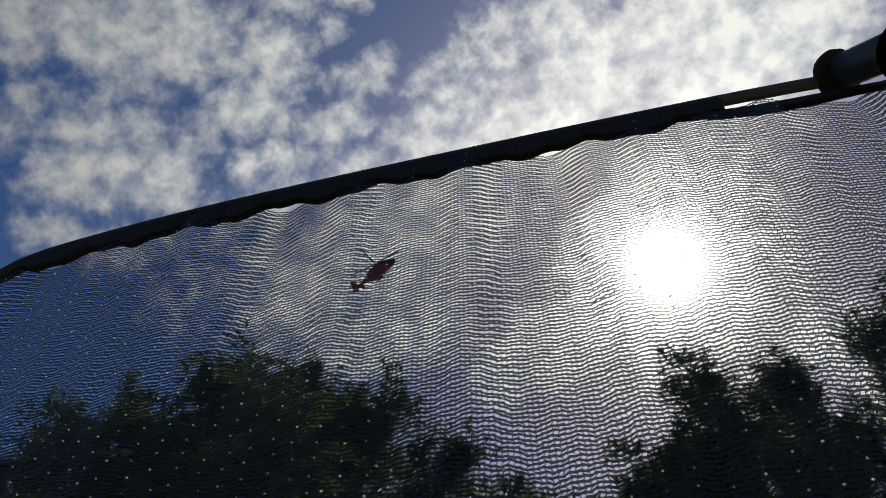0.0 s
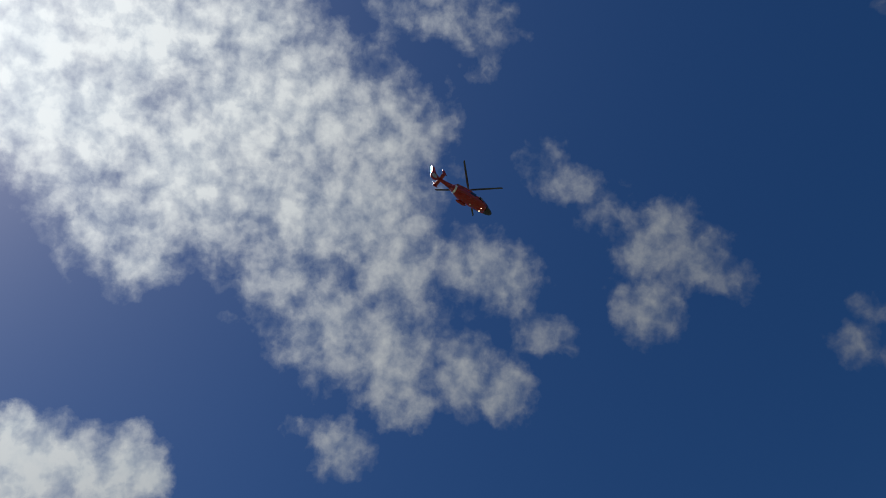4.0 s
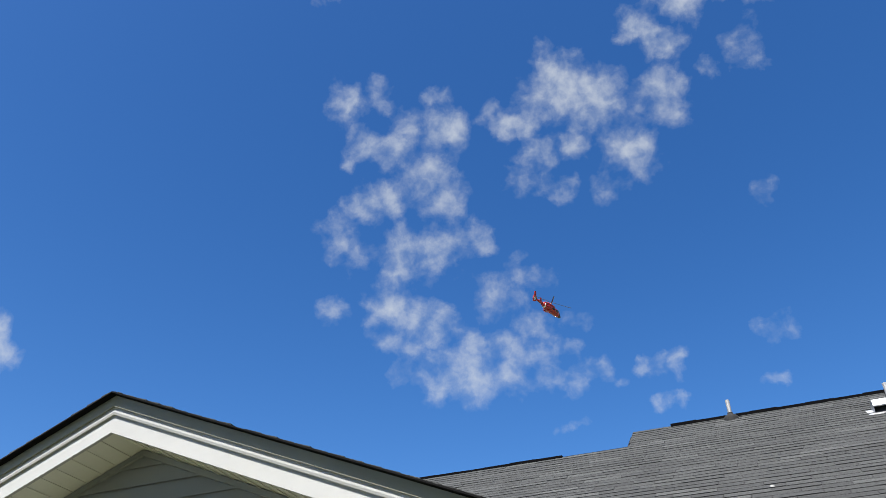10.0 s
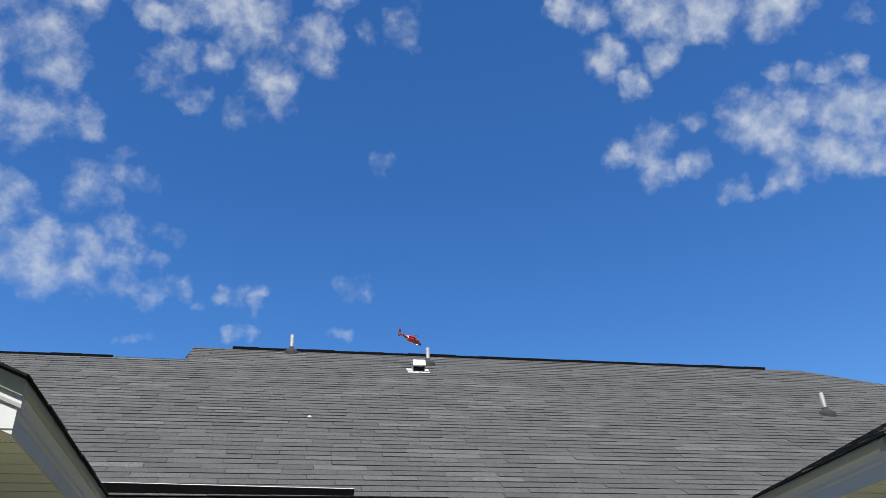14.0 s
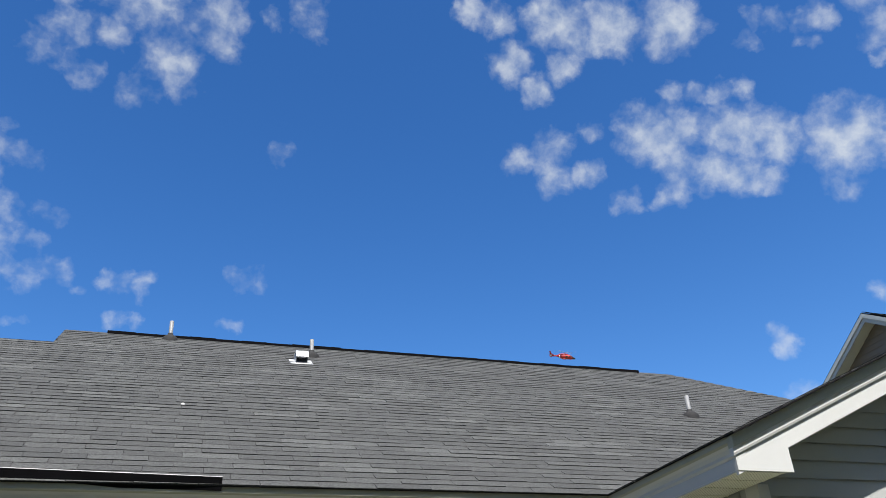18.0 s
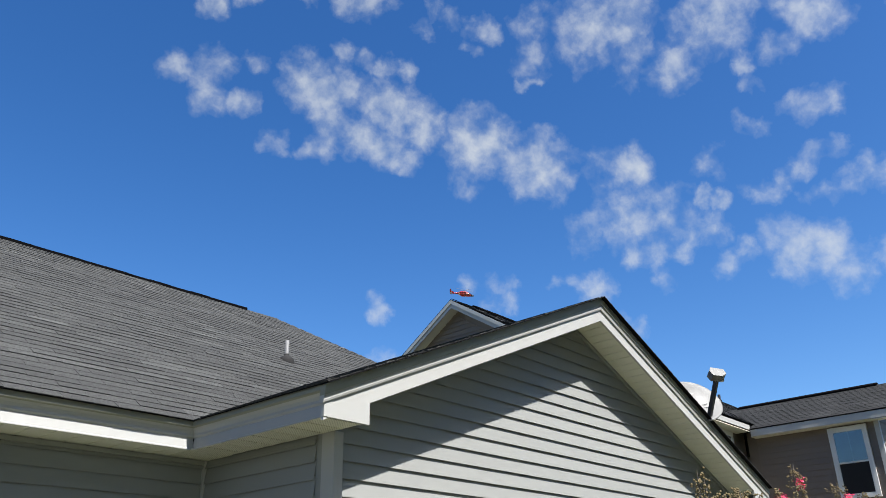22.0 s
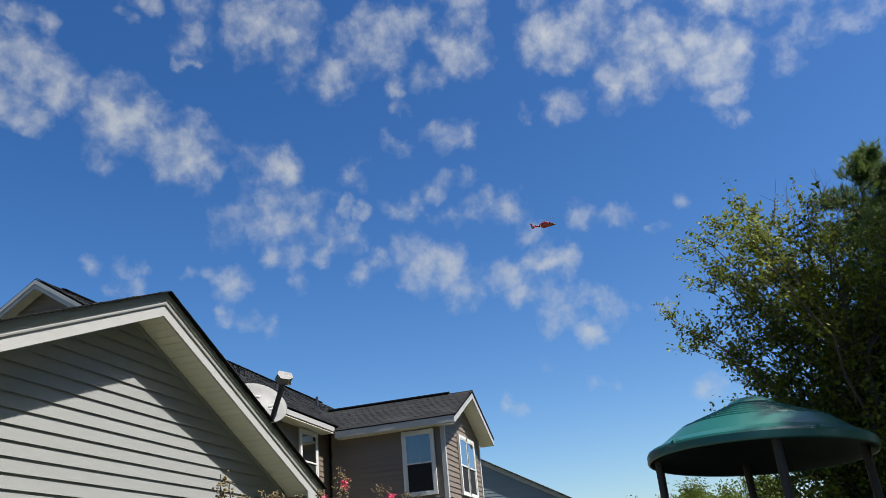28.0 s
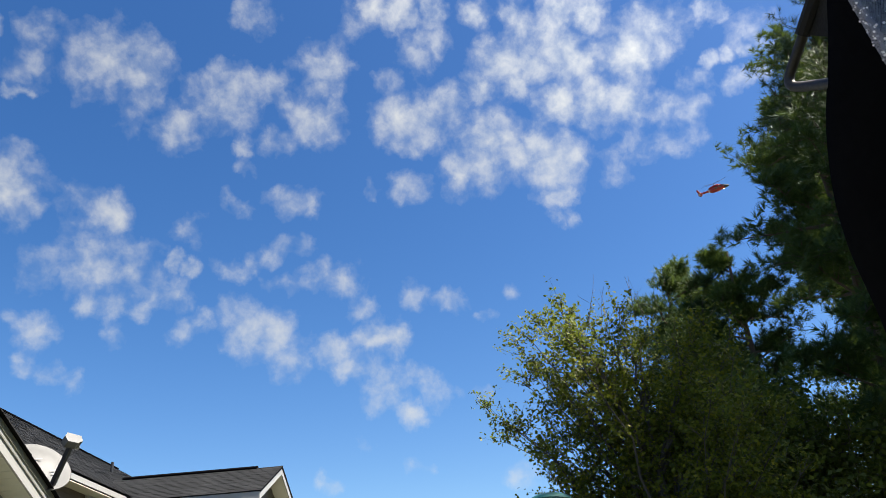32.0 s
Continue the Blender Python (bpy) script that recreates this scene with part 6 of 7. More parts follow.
# ---- satellite dish on the wing roof ----
def dish():
    t = thing("satellite_dish", (8.5, 4.05, 3.62), "light grey satellite dish with a receiver arm, on the roof", "satellite dish")
    paint = surface("dish_grey", (0.095, 0.097, 0.096), 0.6, vary=0.06, grain=0.02, bump=0.02)
    mark = surface("dish_mark", (0.22, 0.22, 0.22), 0.5, vary=0.1, bump=0.0)
    centre, aim = Vector((8.60, 3.95, 3.80)), Vector((-0.50, -0.66, 0.52)).normalized()
    right = Vector((0, 0, 1)).cross(aim).normalized() * -1
    m = Matrix(((right.x, aim.cross(right).x, aim.x, centre.x), (right.y, aim.cross(right).y, aim.y, centre.y), (right.z, aim.cross(right).z, aim.z, centre.z), (0, 0, 0, 1)))
    bowl = [(0.001, 0.0), (0.08, 0.004), (0.16, 0.016), (0.24, 0.036), (0.285, 0.052), (0.30, 0.054), (0.30, 0.046), (0.24, 0.026), (0.001, -0.01)]
    part("reflector", moved(lathe(bowl, 36), m @ Matrix.Diagonal((1.10, 1.04, 1.04, 1))), paint, t, smooth=True)
    for a, b, c, d in ((-0.19, 0.05, 0.07, 0.012), (-0.17, 0.0, 0.05, 0.012), (-0.05, -0.14, 0.06, 0.01)):
        part("mark_bar", moved(prism([(a, b, 0.034), (a + c, b, 0.024), (a + c, b + d, 0.024), (a, b + d, 0.034)], (0, 0, 0.003)), m), mark, t)
    foot, tip = Vector((8.58, 3.76, 3.635)), Vector((8.50, 3.575, 4.02))
    part("arm", run(foot, tip, [(-0.024, -0.018), (0.024, -0.018), (0.024, 0.018), (-0.024, 0.018)], (1, 0, 0), (0, 1, 0.6)), BLACK_METAL, t, "black receiver arm")
    head = m.copy()
    head.translation = tip + Vector((0, 0, 0.04))
    body = part("receiver", moved(prism([(-0.085, -0.03, -0.05), (0.06, -0.055, -0.05), (0.095, 0.0, -0.05), (0.075, 0.07, -0.05), (-0.03, 0.08, -0.05), (-0.09, 0.04, -0.05)], (0, 0, 0.09)), head), paint, t)
    part("feed", moved(tube([(-0.07, 0.0, -0.05), (-0.11, -0.01, -0.10)], [0.022, 0.028], 10), head), ZINC, body)
    part("mount", tube([centre - aim * 0.02, centre - aim * 0.12, Vector((8.72, 4.05, 3.66)), Vector((8.72, 4.05, 3.50))], 0.024, 8), ZINC, t)
    part("foot_plate", block(8.64, 8.80, 3.97, 4.13, 3.49, 3.53), ZINC, t)


dish()


# ---- play tower with a green canopy ----
def play_tower():
    green = surface("green_plastic", (0.007, 0.078, 0.062), 0.34, vary=0.10, scale=1.5, grain=0.03, bump=0.08, bump_scale=8.0, stain=(0.012, 0.085, 0.064), stain_scale=1.0, coat=0.15)
    # underside of the green canopy, its shade put into a near-black colour
    under = surface("canopy_underside_shade", (0.004, 0.007, 0.007), 0.6, vary=0.1, bump=0.05)
    post = surface("brown_post", (0.010, 0.009, 0.009), 0.6, vary=0.2, bump=0.1)
    c = Vector((8.05, -1.19, 0))
    t = thing("play_tower", c, "play tower with a ribbed green plastic canopy on dark posts", "play tower")
    rim, low, top = 0.955, 2.565, 3.05
    prof = [(0.003, top), (0.07, top - 0.004), (0.14, top - 0.022), (0.19, top - 0.048), (0.225, top - 0.078), (0.222, top - 0.092)]
    r, z = 0.222, top - 0.092
    for i in range(5):
        wide, fall = 0.085, 0.034
        prof += [(r + 0.005, z + 0.001), (r + wide - 0.016, z - 0.014), (r + wide - 0.005, z - 0.018), (r + wide, z - fall + 0.002)]
        r, z = r + wide, z - fall - 0.002
    prof += [(r + 0.03, z - 0.008), (0.84, low + 0.082), (rim - 0.03, low + 0.040), (rim - 0.010, low + 0.028), (rim, low + 0.008), (rim, low - 0.045), (rim - 0.004, low - 0.055), (rim - 0.014, low - 0.058), (rim - 0.02, low - 0.05)]
    tip = Matrix.Translation((c.x, c.y, low)) @ Matrix.Rotation(radians(3.2), 4, "X") @ Matrix.Rotation(radians(2.6), 4, "Y") @ Matrix.Translation((-c.x, -c.y, -low))
    part("canopy", moved(lathe(prof, 144, c), tip), green, t, "ribbed green plastic canopy")
    inner = [(rim - 0.02, low - 0.05), (rim - 0.05, low + 0.0), (rim - 0.16, low + 0.05), (0.62, low + 0.14), (0.4, low + 0.25), (0.2, low + 0.33), (0.01, low + 0.35)]
    part("canopy_underside", moved(lathe(inner, 48, c), tip), under, t, "underside of the canopy, shade put into its near-black colour", smooth=True)
    # moulded lugs that carry the rim
    for i in range(5):
        q = math.radians(180 + 24 + 72 * i)
        m = tip @ pose(c.x, c.y, low, 0, 0, math.degrees(q))
        lug = [(rim - 0.15, 0.0, 0.085), (rim - 0.05, -0.055, 0.050), (rim + 0.003, -0.035, 0.005), (rim + 0.003, 0.035, 0.005), (rim - 0.05, 0.055, 0.050), (rim - 0.002, 0.0, 0.045), (rim - 0.005, -0.02, -0.03), (rim - 0.005, 0.02, -0.03)]
        part("lug", moved((lug, [(0, 1, 5), (1, 2, 5), (2, 3, 5), (3, 4, 5), (4, 0, 5), (2, 6, 7, 3)]), m), green, t)
    for q in range(4):
        dx, dy = 0.86 * math.cos(radians(184.6 + 90 * q)), 0.86 * math.sin(radians(184.6 + 90 * q))
        part("post", tube([c + Vector((dx, dy, 0)), c + Vector((dx, dy, low + 0.02))], 0.037, 12), post, t)
    part("deck", block(c.x - 0.65, c.x + 0.55, c.y - 0.75, c.y + 0.68, 1.18, 1.26), post, t)
    part("side_panel", prism([(c.x - 0.66, c.y - 0.3, 1.26), (c.x - 0.66, c.y + 0.6, 1.26), (c.x - 0.66, c.y + 0.6, 1.85), (c.x - 0.66, c.y + 0.15, 1.98), (c.x - 0.66, c.y - 0.3, 1.85)], (0.04, 0, 0)), post, t)


play_tower()


# ---- trampoline with its safety net ----
def sheer(name, colour, let):
    """Nylon thread that lets some light through."""
    m = bpy.data.materials.new(name)
    m.use_nodes = True
    n = Tree(m.node_tree)
    tone = n.mix(n.noise(n.add("ShaderNodeTexCoord").outputs["Object"], 14.0, 3.0).outputs["Fac"], colour, tuple(c * 0.5 for c in colour))
    body = n.add("ShaderNodeBsdfPrincipled", {"Base Color": tone, "Roughness": 0.42})
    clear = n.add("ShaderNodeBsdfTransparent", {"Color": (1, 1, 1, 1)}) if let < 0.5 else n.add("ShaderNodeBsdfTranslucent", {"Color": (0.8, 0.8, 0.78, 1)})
    n.add("ShaderNodeOutputMaterial", {0: n.add("ShaderNodeMixShader", {0: let, 1: body.outputs[0], 2: clear.outputs[0]}).outputs[0]})
    return m


def trampoline():
    cx, cy, ring, rail = 0.12, -2.30, 1.50, 2.555
    t = thing("trampoline", (cx, cy, 0), "round trampoline with black safety net and foam-padded poles", "trampoline")
    # bead: far paler than the net, with the glint put into its colour
    nylon, bead = sheer("black_nylon", (0.022, 0.021, 0.027), 0.10), sheer("glint_nylon", (0.35, 0.35, 0.38), 0.75)
    sleeve = surface("black_sleeve", (0.008, 0.008, 0.010), 0.8, vary=0.2, bump=0.4, bump_scale=400.0)
    foam = surface("black_foam", (0.006, 0.0064, 0.008), 0.95, vary=0.25, scale=12.0, grain=0.2, bump=0.10, bump_scale=120.0, shine=0.0)
    steel = surface("dark_steel", (0.11, 0.11, 0.118), 0.4, 0.6, vary=0.2, scale=20.0, bump=0.1)
    # near-black copy of the steel: the rod's backlit shade is in its colour
    backlit = surface("backlit_steel", (0.028, 0.023, 0.019), 0.55, 0.0, vary=0.35, scale=60.0, grain=0.2, bump=0.2)

    def on(a, z, r=ring):
        """A point of the net: a radians to the right of the side nearest the house, seen from above."""
        x, y = net_line(np.array([a]), r)
        return Vector((float(x[0]), float(y[0]), z))

    def net_line(a, r):
        """The net's line on plan: a rounded square, pulled in towards the second pole."""
        s = np.sin(a)
        x = cx + r * s
        pull = np.clip((x - 0.60) / 0.42, 0.0, 1.4)
        y = cy + np.sign(np.cos(a)) * r * (1 - np.abs(s) ** 3.2) ** (1 / 3.2)
        return x, y + np.where(np.cos(a) > 0, 0.075 * (np.clip(x, -0.4, 0.72) - 0.1) - 0.26 * pull ** 2, 0.0)
    first, last = -0.223, 0.64

    def rail_z(a):
        x = cx + ring * math.sin(a)
        return rail - 0.24 * min(1.4, max(0.0, (x - 0.72) / 0.34)) ** 2 if a < 1.5 else rail - 0.1
    def lift(a):
        return 0.036 * min(1.0, max(0.0, (-0.2 - a) / 0.5)) - 0.010 * min(1.0, max(0.0, (-0.13 - a) / 0.04))
    def crest(a):
        """How far the hem band is doubled upwards, behind the foam."""
        return 0.14 * min(1.0, max(0.0, (-0.25 - a) / 0.22))
    # top rail rod, and the fabric sleeve with its scalloped lower edge
    part("rail_rod", tube([on(first + (last - first) * i / 30, rail_z(first + (last - first) * i / 30)) for i in range(31)], 0.0062, 8), steel, t)
    rng = random.Random(5)
    s0, s1, cols = -0.150, last - 0.005, 140
    verts, faces = [], []
    for i in range(cols + 1):
        a = s0 + (s1 - s0) * i / cols
        wave = 0.006 * math.sin(i * 0.52) + 0.004 * math.sin(i * 1.31 + 1) + rng.uniform(-0.001, 0.001)
        for d, r in ((0.005, 0.0), (0.002, 0.005), (-0.012, 0.007), (-0.034 + wave, 0.004), (-0.034 + wave, -0.003), (-0.012, -0.007), (0.002, -0.006)):
            verts.append(on(a, rail_z(a) + d, ring + r))
    for i in range(cols):
        for k in range(7):
            p, q = i * 7 + k, i * 7 + (k + 1) % 7
            faces.append((p, q, q + 7, p + 7))
    faces += [tuple(range(7)), tuple(range(cols * 7 + 6, cols * 7 - 1, -1))]
    part("rail_sleeve", (verts, faces), sleeve, t, "black fabric sleeve with a scalloped hem")

    # the net itself: knitted rows joined by thin upright threads
    def knit(a0, a1, top, depth, pitch, row, thick, thin, name, knots=False):
        cols, rows = int((a1 - a0) * ring / pitch), int(depth / row)
        ii, jj = np.arange(cols + 1), np.arange(rows)
        ang = a0 + (a1 - a0) * ii / cols
        fold = 0.006 * np.sin(ang * 37) + 0.004 * np.sin(ang * 71 + 1.3) + 0.002 * np.sin(ang * 173)
        hang = np.array([rail_z(float(x)) + lift(float(x)) for x in ang]) + 0.003 * np.sin(ang * 90)

        loose = np.random.default_rng(7).uniform(0.3, 1.7, (len(jj), len(ii)))

        def sheet(za, shift, rows=jj):
            lean = ang[None, :] + (rows % 2)[:, None] * (a1 - a0) / cols / 2
            fade = np.exp(-za / 0.5)[:, None]
            r = ring + fold[None, :] * fade - 0.13 * za[:, None]
            z = hang[None, :] - top - za[:, None]
            z = z + shift * ((ii % 2) * 2 - 1)[None, :] * loose
            z = z + 0.0011 * np.sin(lean * 210 + 40 * za[:, None]) + 0.0009 * np.sin(lean * 510 - 90 * za[:, None])
            x, y = net_line(lean, r)
            return np.stack([x, y, z], -1)
        zig = row * 0.16
        up, down = sheet(jj * row, zig), sheet(jj * row + thick, zig)
        pts = np.stack([up, down], 1).reshape(-1, 3)
        w = cols + 1
        base = (np.arange(rows) * 2 * w)[:, None] + np.arange(cols)[None, :]
        quads = np.stack([base, base + 1, base + 1 + w, base + w], -1).reshape(-1, 4)
        # threads
        a = sheet(jj * row + thick * 0.6, 0.0)
        b = sheet((jj + 1) * row + thick * 0.3, 0.0, jj + 1)
        side = np.stack([np.cos(ang), -np.sin(ang), 0 * ang], -1)[None] * thin / 2
        th = np.stack([a - side, a + side, b + side, b - side], 2).reshape(-1, 3)
        more = np.arange(len(th)).reshape(-1, 4) + len(pts)
        # pale see-through beads put in for sun glints where the loops draw together
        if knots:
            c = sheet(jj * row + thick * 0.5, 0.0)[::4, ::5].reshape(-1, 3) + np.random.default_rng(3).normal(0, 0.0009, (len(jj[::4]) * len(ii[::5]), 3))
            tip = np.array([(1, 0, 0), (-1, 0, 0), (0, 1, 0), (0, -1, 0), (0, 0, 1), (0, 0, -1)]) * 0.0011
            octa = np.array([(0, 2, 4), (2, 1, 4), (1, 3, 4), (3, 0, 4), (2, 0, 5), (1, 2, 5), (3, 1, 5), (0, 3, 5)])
            part("glint_bead", ((c[:, None] + tip[None]).reshape(-1, 3).tolist(), (octa[None] + 6 * np.arange(len(c))[:, None, None]).reshape(-1, 3).tolist()), bead, t, "pale beads standing for sun glints on the net", kind="stuff")
        return part(name, (np.concatenate([pts, th]).tolist(), np.concatenate([quads, more]).tolist()), nylon, t, "black knitted safety net", kind="stuff")
    knit(-0.75, last, 0.022, 0.95, 0.0035, 0.0036, 0.0021, 0.0008, "net", True)
    knit(last + 0.25, 2 * math.pi - 0.76, 0.02, 1.45, 0.05, 0.05, 0.007, 0.006, "far_net")

    # the hem band where the net runs on past the end of its sleeve
    band = [on(a, rail_z(a) + lift(a) + d - 0.018, ring + r - 0.003) for a in (-0.72 + 0.58 * i / 40 for i in range(41)) for d, r in ((crest(a), 0.003), (crest(a), -0.003), (-0.011 - 0.003 * math.sin(a * 60), -0.003), (-0.011 - 0.003 * math.sin(a * 60), 0.003))]
    part("net_hem", (band, [(4 * i + k, 4 * i + (k + 1) % 4, 4 * i + 4 + (k + 1) % 4, 4 * i + 4 + k) for i in range(40) for k in range(4)]), sleeve, t, "black hem of the net")

    # bent poles: bare tip with a cap, then foam
    def curve(points, steps=10):
        out, p = [], [Vector(q) for q in points]
        p = [2 * p[0] - p[1]] + p + [2 * p[-1] - p[-2]]
        for i in range(1, len(p) - 2):
            for k in range(steps):
                f = k / steps
                a, b, c, d = p[i - 1:i + 3]
                out.append(0.5 * (2 * b + (c - a) * f + (2 * a - 5 * b + 4 * c - d) * f * f + (3 * b - a - 3 * c + d) * f ** 3))
        return out + [p[-2]]
    pole = thing("net_pole", (0, 0, 0), "", "")
    pole.parent = t
    pole.matrix_parent_inverse = t.matrix_basis.inverted()
    tip = Vector((-0.212, -0.825, 2.561))
    part("pole_foam", tube(curve([(-0.246, -0.796, 2.490), (-0.2575, -0.783, 2.456), (-0.2735, -0.760, 2.395), (-0.2865, -0.731, 2.32), (-0.294, -0.701, 2.24), (-0.298, -0.675, 2.165), (-0.300, -0.668, 2.08), (-0.300, -0.668, 1.99), (-0.300, -0.664, 1.89), (-0.30, -0.662, 1.6), (-0.30, -0.66, 1.0)]), 0.0275, 18), foam, pole, "black foam sleeve", smooth=True)
    part("pole_tip", tube([tip, (-0.236, -0.805, 2.525), (-0.25, -0.787, 2.488)], 0.0165, 16), steel, pole, smooth=True)
    part("pole_leg", tube([(-0.30, -0.66, 1.0), (-0.30, -0.66, 0.0)], 0.019, 12), steel, pole)
    axis = (tip - Vector((-0.236, -0.805, 2.525))).to_track_quat("Z", "Y").to_matrix().to_4x4()
    axis.translation = tip
    part("end_cap", moved(lathe([(0.0, 0.014), (0.011, 0.012), (0.021, 0.005), (0.0235, -0.004), (0.022, -0.009), (0.0, -0.009)], 18), axis), sleeve, pole, "black domed end cap", smooth=True)
    other = thing("net_pole", (0, 0, 0), "", "")
    other.parent = t
    other.matrix_parent_inverse = t.matrix_basis.inverted()
    part("pole_foam", tube(curve([(0.905, -1.040, 2.36), (0.972, -1.033, 2.23), (1.022, -1.024, 2.14), (1.06, -1.031, 2.06), (1.10, -1.060, 1.95), (1.14, -1.060, 1.8), (1.16, -1.065, 1.0)]), 0.047, 18), foam, other, "black foam sleeve", smooth=True)
    part("pole_leg", tube([(1.16, -1.05, 1.0), (1.16, -1.05, 0.0)], 0.019, 12), steel, other)
    hook = [(0.9883, -0.9934, 2.1837), (1.0049, -0.9872, 2.1949), (1.0296, -0.9824, 2.2121), (1.0502, -0.9777, 2.2267), (1.0572, -0.9743, 2.2348), (1.0586, -0.9744, 2.2429), (1.0548, -0.9764, 2.2505), (1.0421, -0.9829, 2.2649), (1.0278, -0.9907, 2.2822)]
    part("pole_tip", tube(curve(hook, 6), 0.0056, 12), backlit, other, "bent steel rod, darkened for its backlit side", smooth=True)
    part("tip_sleeve", tube(curve([(1.0294, -0.9892, 2.2790), (1.0118, -0.9940, 2.2917), (0.9911, -1.0022, 2.3106)], 5), 0.0088, 10), sleeve, other)
    hem = [Vector(p) for p in ((1.0292, -0.9911, 2.2794), (0.9937, -1.0120, 2.2400), (0.9658, -1.0176, 2.2950), (0.9897, -1.0013, 2.3133))]
    part("net_corner", prism(hem, (0.002, 0.003, 0.002)), sleeve, other)
    for a in (1.25, 2.1, 2.95, 3.8, 4.65, 5.4):
        p = thing("net_pole", (0, 0, 0), "", "")
        p.parent = t
        p.matrix_parent_inverse = t.matrix_basis.inverted()
        part("pole_foam", tube([on(a, 1.0, ring + 0.14), on(a, 2.2, ring + 0.14), on(a, 2.45, ring + 0.05)], 0.030, 14), foam, p, smooth=True)
        part("pole_leg", tube([on(a, 0.0, ring + 0.14), on(a, 1.0, ring + 0.14)], 0.019, 12), steel, p)
    part("frame_ring", tube([on(2 * math.pi * i / 64, 0.88, ring + 0.10) for i in range(65)], 0.022, 10, False), steel, t)
    part("pad_ring", ([on(2 * math.pi * i / 64, 0.92, r) for i in range(65) for r in (ring - 0.2, ring + 0.12)], [(2 * i, 2 * i + 1, 2 * i + 3, 2 * i + 2) for i in range(64)]), foam, t)
    part("jumping_mat", lathe([(0.01, 0.90), (ring - 0.22, 0.90)], 64, (cx, cy, 0)), sleeve, t)


trampoline()


# ---- flowering shrubs by the wing ----
def myrtle(base, tops, seed, blooms):
    """A shrub of thin stems, each ending in a panicle of round seed pods; some still flower."""
    rng = random.Random(seed)
    t = thing("crape_myrtle", (*base, 0), "crape myrtle shrub with tan seed heads and a few pink blooms", "shrub", "shrubs by the wall")
    stems, leaves, pods = [], [], []
    for i, top in enumerate(tops):
        top, foot = Vector(top), Vector((base[0] + rng.uniform(-0.15, 0.15), base[1] + rng.uniform(-0.1, 0.1), 0))
        pts = [foot.lerp(top, (k / 9) ** 1.15) + Vector((rng.gauss(0, 0.02), rng.gauss(0, 0.02), 0.10 * math.sin(math.pi * k / 9))) * (0 < k < 9) for k in range(10)]
        stems.append(tube(pts, [0.013 - 0.001 * k for k in range(10)], 5))
        for p in pts[4:8]:
            for _ in range(4):
                q, r = limb(rng, p, (rng.uniform(-1, 1), rng.uniform(-1, 1), rng.uniform(0.0, 1.0)), rng.uniform(0.14, 0.24), 0.003, 0.25, 4)
                stems.append(tube(q, r, 3, False))
                leaves += [q[2], q[3], q[4]]
        for _ in range(18):
            h = rng.uniform(0.0, 0.42)
            q, r = limb(rng, top - Vector((0, 0, h)), (rng.uniform(-1, 1), rng.uniform(-1, 1), 0.7), 0.05 + 0.26 * h, 0.0025, 0.3, 4)
            stems.append(tube(q, r, 3, False))
            pods += [c + Vector((rng.gauss(0, 0.014), rng.gauss(0, 0.014), rng.gauss(0, 0.014))) for c in (q[2], q[3], q[3], q[4], q[4])]
    part("branching", join(*stems), GREY_BARK, t)
    part("foliage", leaf_cloud(rng, leaves, 0.05, 3, "leaf", 0.03), MYRTLE_LEAF, t)
    part("seed_head", join(*[moved(lathe([(0.0, 0.010), (0.008, 0.004), (0.009, -0.003), (0.0, -0.009)], 6), Matrix.Translation(p)) for p in pods]), POD, t, kind="stuff")
    for p in blooms:
        part("bloom", leaf_cloud(rng, [Vector(p), Vector(p) + Vector((0.01, 0, 0.05))], 0.026, 55, "leaf", 0.024), PINK, t, "bright pink bloom", kind="stuff")


MYRTLE_LEAF = leafy("myrtle_leaves", (0.070, 0.085, 0.016), 0.3)
POD = surface("seed_head", (0.105, 0.078, 0.030), 0.8, vary=0.3, bump=0.2)
PINK = leafy("pink_petals", (0.62, 0.03, 0.13), 0.25, 0.3)
myrtle((5.75, 2.55), [(5.47, 2.55, 2.56), (5.67, 2.60, 2.53), (6.03, 2.5, 2.47), (5.80, 2.7, 2.42), (5.60, 2.45, 2.36)], 1, [])
myrtle((7.4, 2.95), [(7.18, 3.0, 2.64), (7.54, 2.95, 2.62), (7.35, 3.1, 2.55)], 2, [])
myrtle((8.45, 3.0), [(8.68, 3.0, 3.02), (8.12, 3.0, 2.70), (8.50, 2.9, 2.80), (8.80, 3.1, 2.72), (8.30, 3.1, 2.62)], 3, [(8.66, 2.96, 2.80), (8.15, 2.97, 2.60)])
myrtle((9.8, 2.95), [(9.78, 3.0, 2.93), (10.17, 3.0, 2.88), (9.31, 3.0, 2.70), (9.55, 2.9, 2.72), (10.0, 3.1, 2.75)], 4, [(10.15, 2.97, 2.78)])
myrtle((11.0, 2.95), [(10.84, 3.0, 2.90), (11.30, 3.0, 2.92), (11.1, 2.9, 2.78)], 5, [])


# ---- trees ----
def out_at(heading, far):
    return 0.2 - far * math.sin(radians(heading)), -0.5 + far * math.cos(radians(heading))


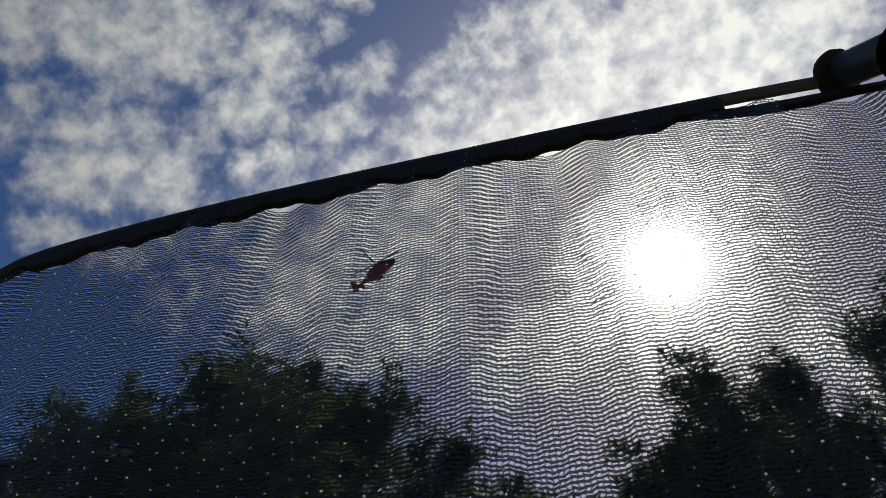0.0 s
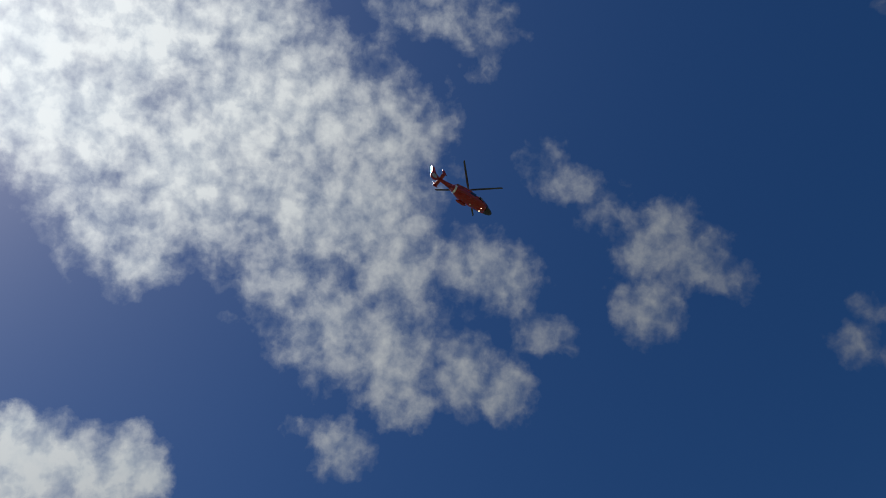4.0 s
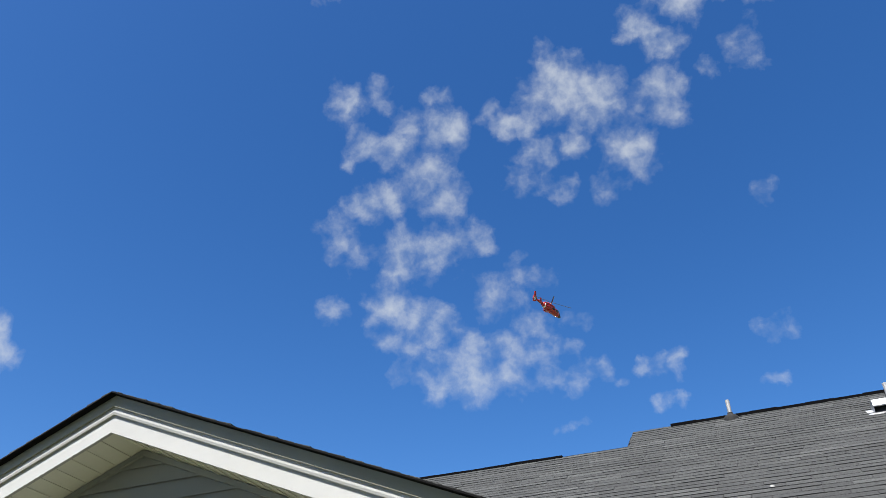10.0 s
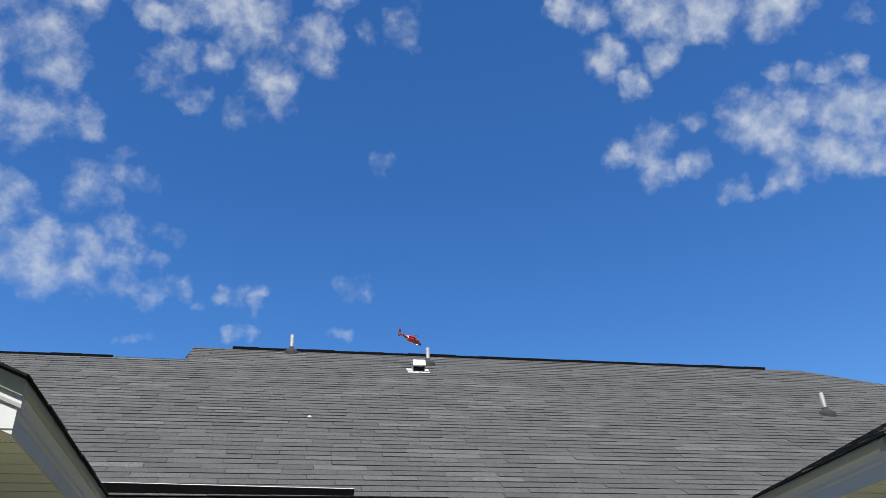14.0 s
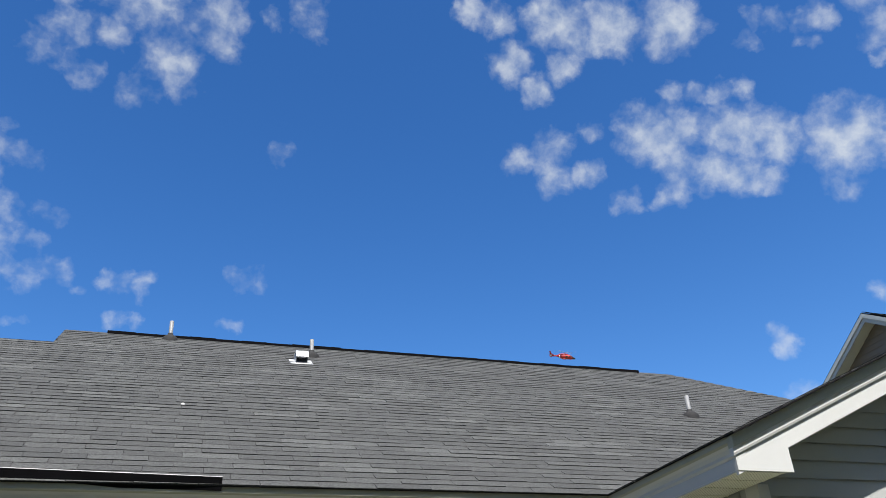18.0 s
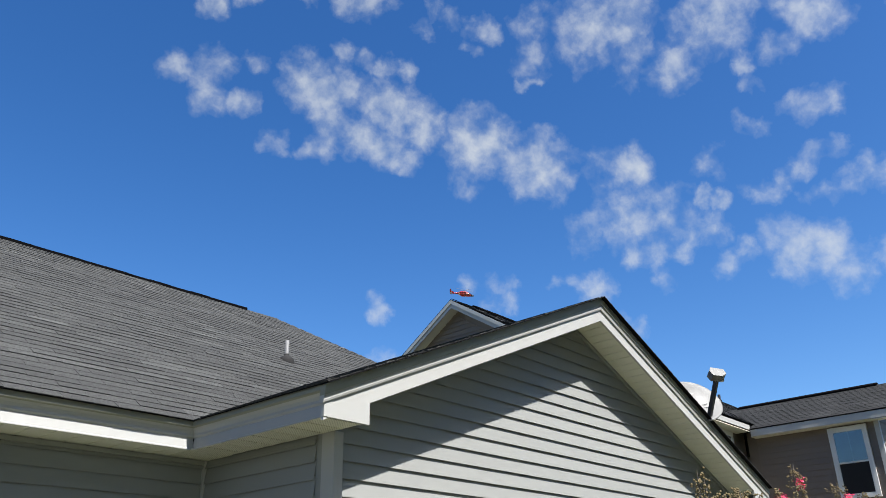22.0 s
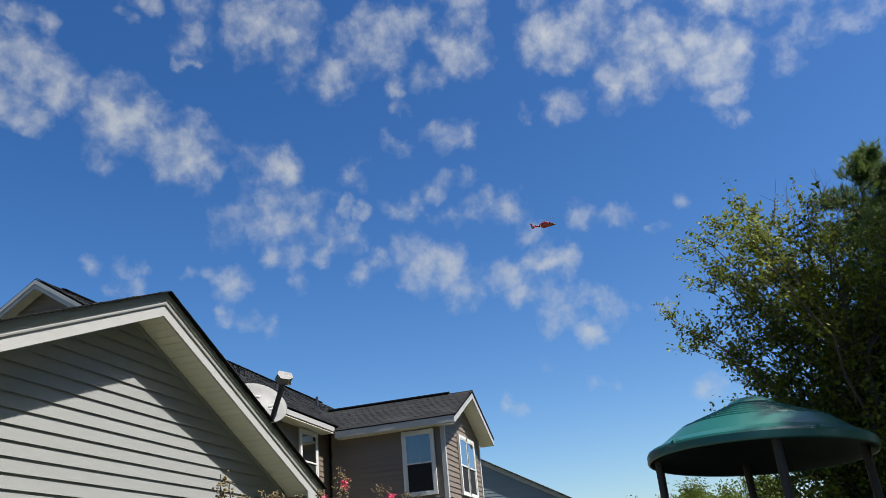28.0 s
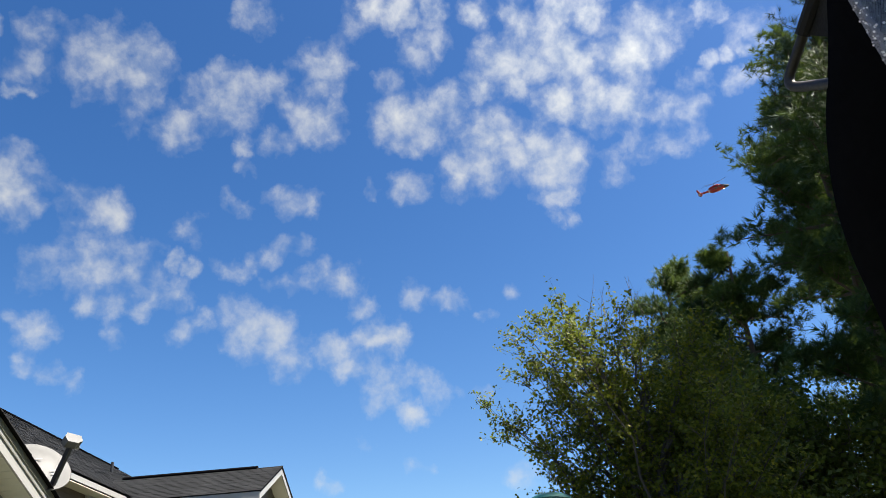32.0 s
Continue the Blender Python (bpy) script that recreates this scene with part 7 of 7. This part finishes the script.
oak = oak_tree(11)
oak.matrix_basis = pose(*out_at(-102.5, 10.8), 0)
kinds = [(17.0, pine(5, 17.0, 2.9, 0.52, 7800)), (15.0, pine(6, 15.0, 2.6, 0.44, 7000)), (18.6, pine(8, 18.6, 3.1, 0.55, 8200)), (12.6, pine(9, 12.6, 2.3, 0.3, 5600))]
stands = [(-105.0, 22.6, 3), (-106.6, 21.6, 3), (-109.6, 22.9, 3), (-118.0, 30.5, 1), (-123.0, 38.0, 1), (-128.0, 43.0, 2), (-117.4, 29.5, 0), (-119.4, 34.0, 2), (-125.0, 39.0, 3), (-132.5, 45.0, 3), (-137.5, 49.0, 3), (-143.5, 50.0, 2), (-151.5, 49.0, 1),
          (-159.0, 46.5, 3), (-166.0, 44.5, 3), (177.0, 47.0, 3), (171.5, 49.0, 0), (165.5, 47.0, 3), (151.0, 49.0, 0), (145.0, 46.0, 1), (134.0, 42.0, 0), (122.0, 36.0, 2),
          (-117.2, 30.5, 3), (-122.5, 26.0, 0), (-128.0, 30.0, 2), (-119.0, 22.0, 1)]
used = set()
for i, (heading, top, kind) in enumerate(stands):
    tall, model = kinds[kind]
    x, y = out_at(heading, (tall * 0.97 - 1.7) / math.tan(radians(top)))
    m = pose(x, y, 0, 0, 0, 73 * i)
    if kind in used:
        copy_thing(model, m)
    else:
        model.matrix_basis = m
        used.add(kind)
under = broadleaf(21, "understory_tree", "dark green young hardwood below the pines", 7.0, 2.4, 18000, 0.12, FAR_LEAVES, GREY_BARK, 0.12, "young hardwoods below the pines")
spots = [(-106.5, 15.5), (-110.5, 17.5), (-115.0, 19.0), (-119.5, 20.0), (-111.5, 24.0), (-116.5, 27.0), (-103.0, 19.0), (-122.0, 27.0), (-129.0, 14.0), (-138.0, 15.5), (-147.0, 14.5), (-157.0, 16.0), (170.0, 17.0), (155.0, 16.0)]
for i, (heading, far) in enumerate(spots):
    m = pose(*out_at(heading, far), 0, 0, 0, 101 * i)
    if i:
        copy_thing(under, m)
    else:
        under.matrix_basis = m
for i, (heading, far) in enumerate(((-86.5, 46), (-88.5, 52), (-90.5, 47), (-92.5, 43), (-94.5, 41), (-85.0, 58))):
    copy_thing(under, pose(*out_at(heading, far), -1.1 + 0.4 * (i % 3), 0, 0, 57 * i))


# ---- insects that cross the picture ----
def insect(place):
    body = surface("insect_brown", (0.02, 0.018, 0.015), 0.5, vary=0.2, bump=0.1)
    t = thing("flying_insect", place, "small dark flying insect with spread wings", "insect", "insects in the air")
    part("body", tube([(-0.016, 0, 0), (-0.009, 0, 0.001), (0.0, 0, 0.001), (0.007, 0, 0.001), (0.013, 0, 0)], [0.0015, 0.0045, 0.004, 0.0045, 0.0025], 8), body, t, smooth=True)
    for sgn in (-1, 1):
        part("wing", prism([(0.005, sgn * 0.003, 0.003), (0.010, sgn * 0.019, 0.012), (-0.004, sgn * 0.022, 0.012), (-0.008, sgn * 0.004, 0.003)], (0, 0, 0.0006)), body, t)
    return t


insect_one, insect_two = insect((0, 0, 0)), insect((0, 0, 0))
INSECT_ONE_ROWS = [(0.0, pose(-4.0, -9.0, 7.0)), (28.5, pose(-3.9, -9.0, 7.0)), (29.7, pose(2.2, 0.9, 5.2, 0, 0, -20)), (30.0, pose(3.295, 0.463, 4.101, 15, 0, -35)), (30.2, pose(3.64, 0.20, 3.52, -10, 0, -35)),
                   (30.5, pose(4.16, -0.178, 2.66, 15, 0, -35)), (30.7, pose(4.5, -0.43, 2.1, 0, 0, -35)), (32.0, pose(7.0, -2.2, 0.9, 0, 0, -35))]
INSECT_TWO_ROWS = [(0.0, pose(5.0, -6.0, 3.0)), (29.0, pose(5.0, -6.0, 3.0)), (30.0, pose(3.935, 0.562, 2.862, 0, 0, 100)), (30.1, pose(3.72, 1.15, 2.86, 0, 20, 100)), (30.6, pose(2.4, 4.4, 2.5, 0, 0, 100)), (32.0, pose(1.2, 4.6, 1.2, 0, 0, 100))]


def motions():
    walk(helicopter, HELICOPTER_ROWS)
    walk(main_rotor, ROTOR_ROWS)
    walk(tail_fan, FAN_ROWS)
    walk(insect_one, INSECT_ONE_ROWS)
    walk(insect_two, INSECT_TWO_ROWS)


motions()
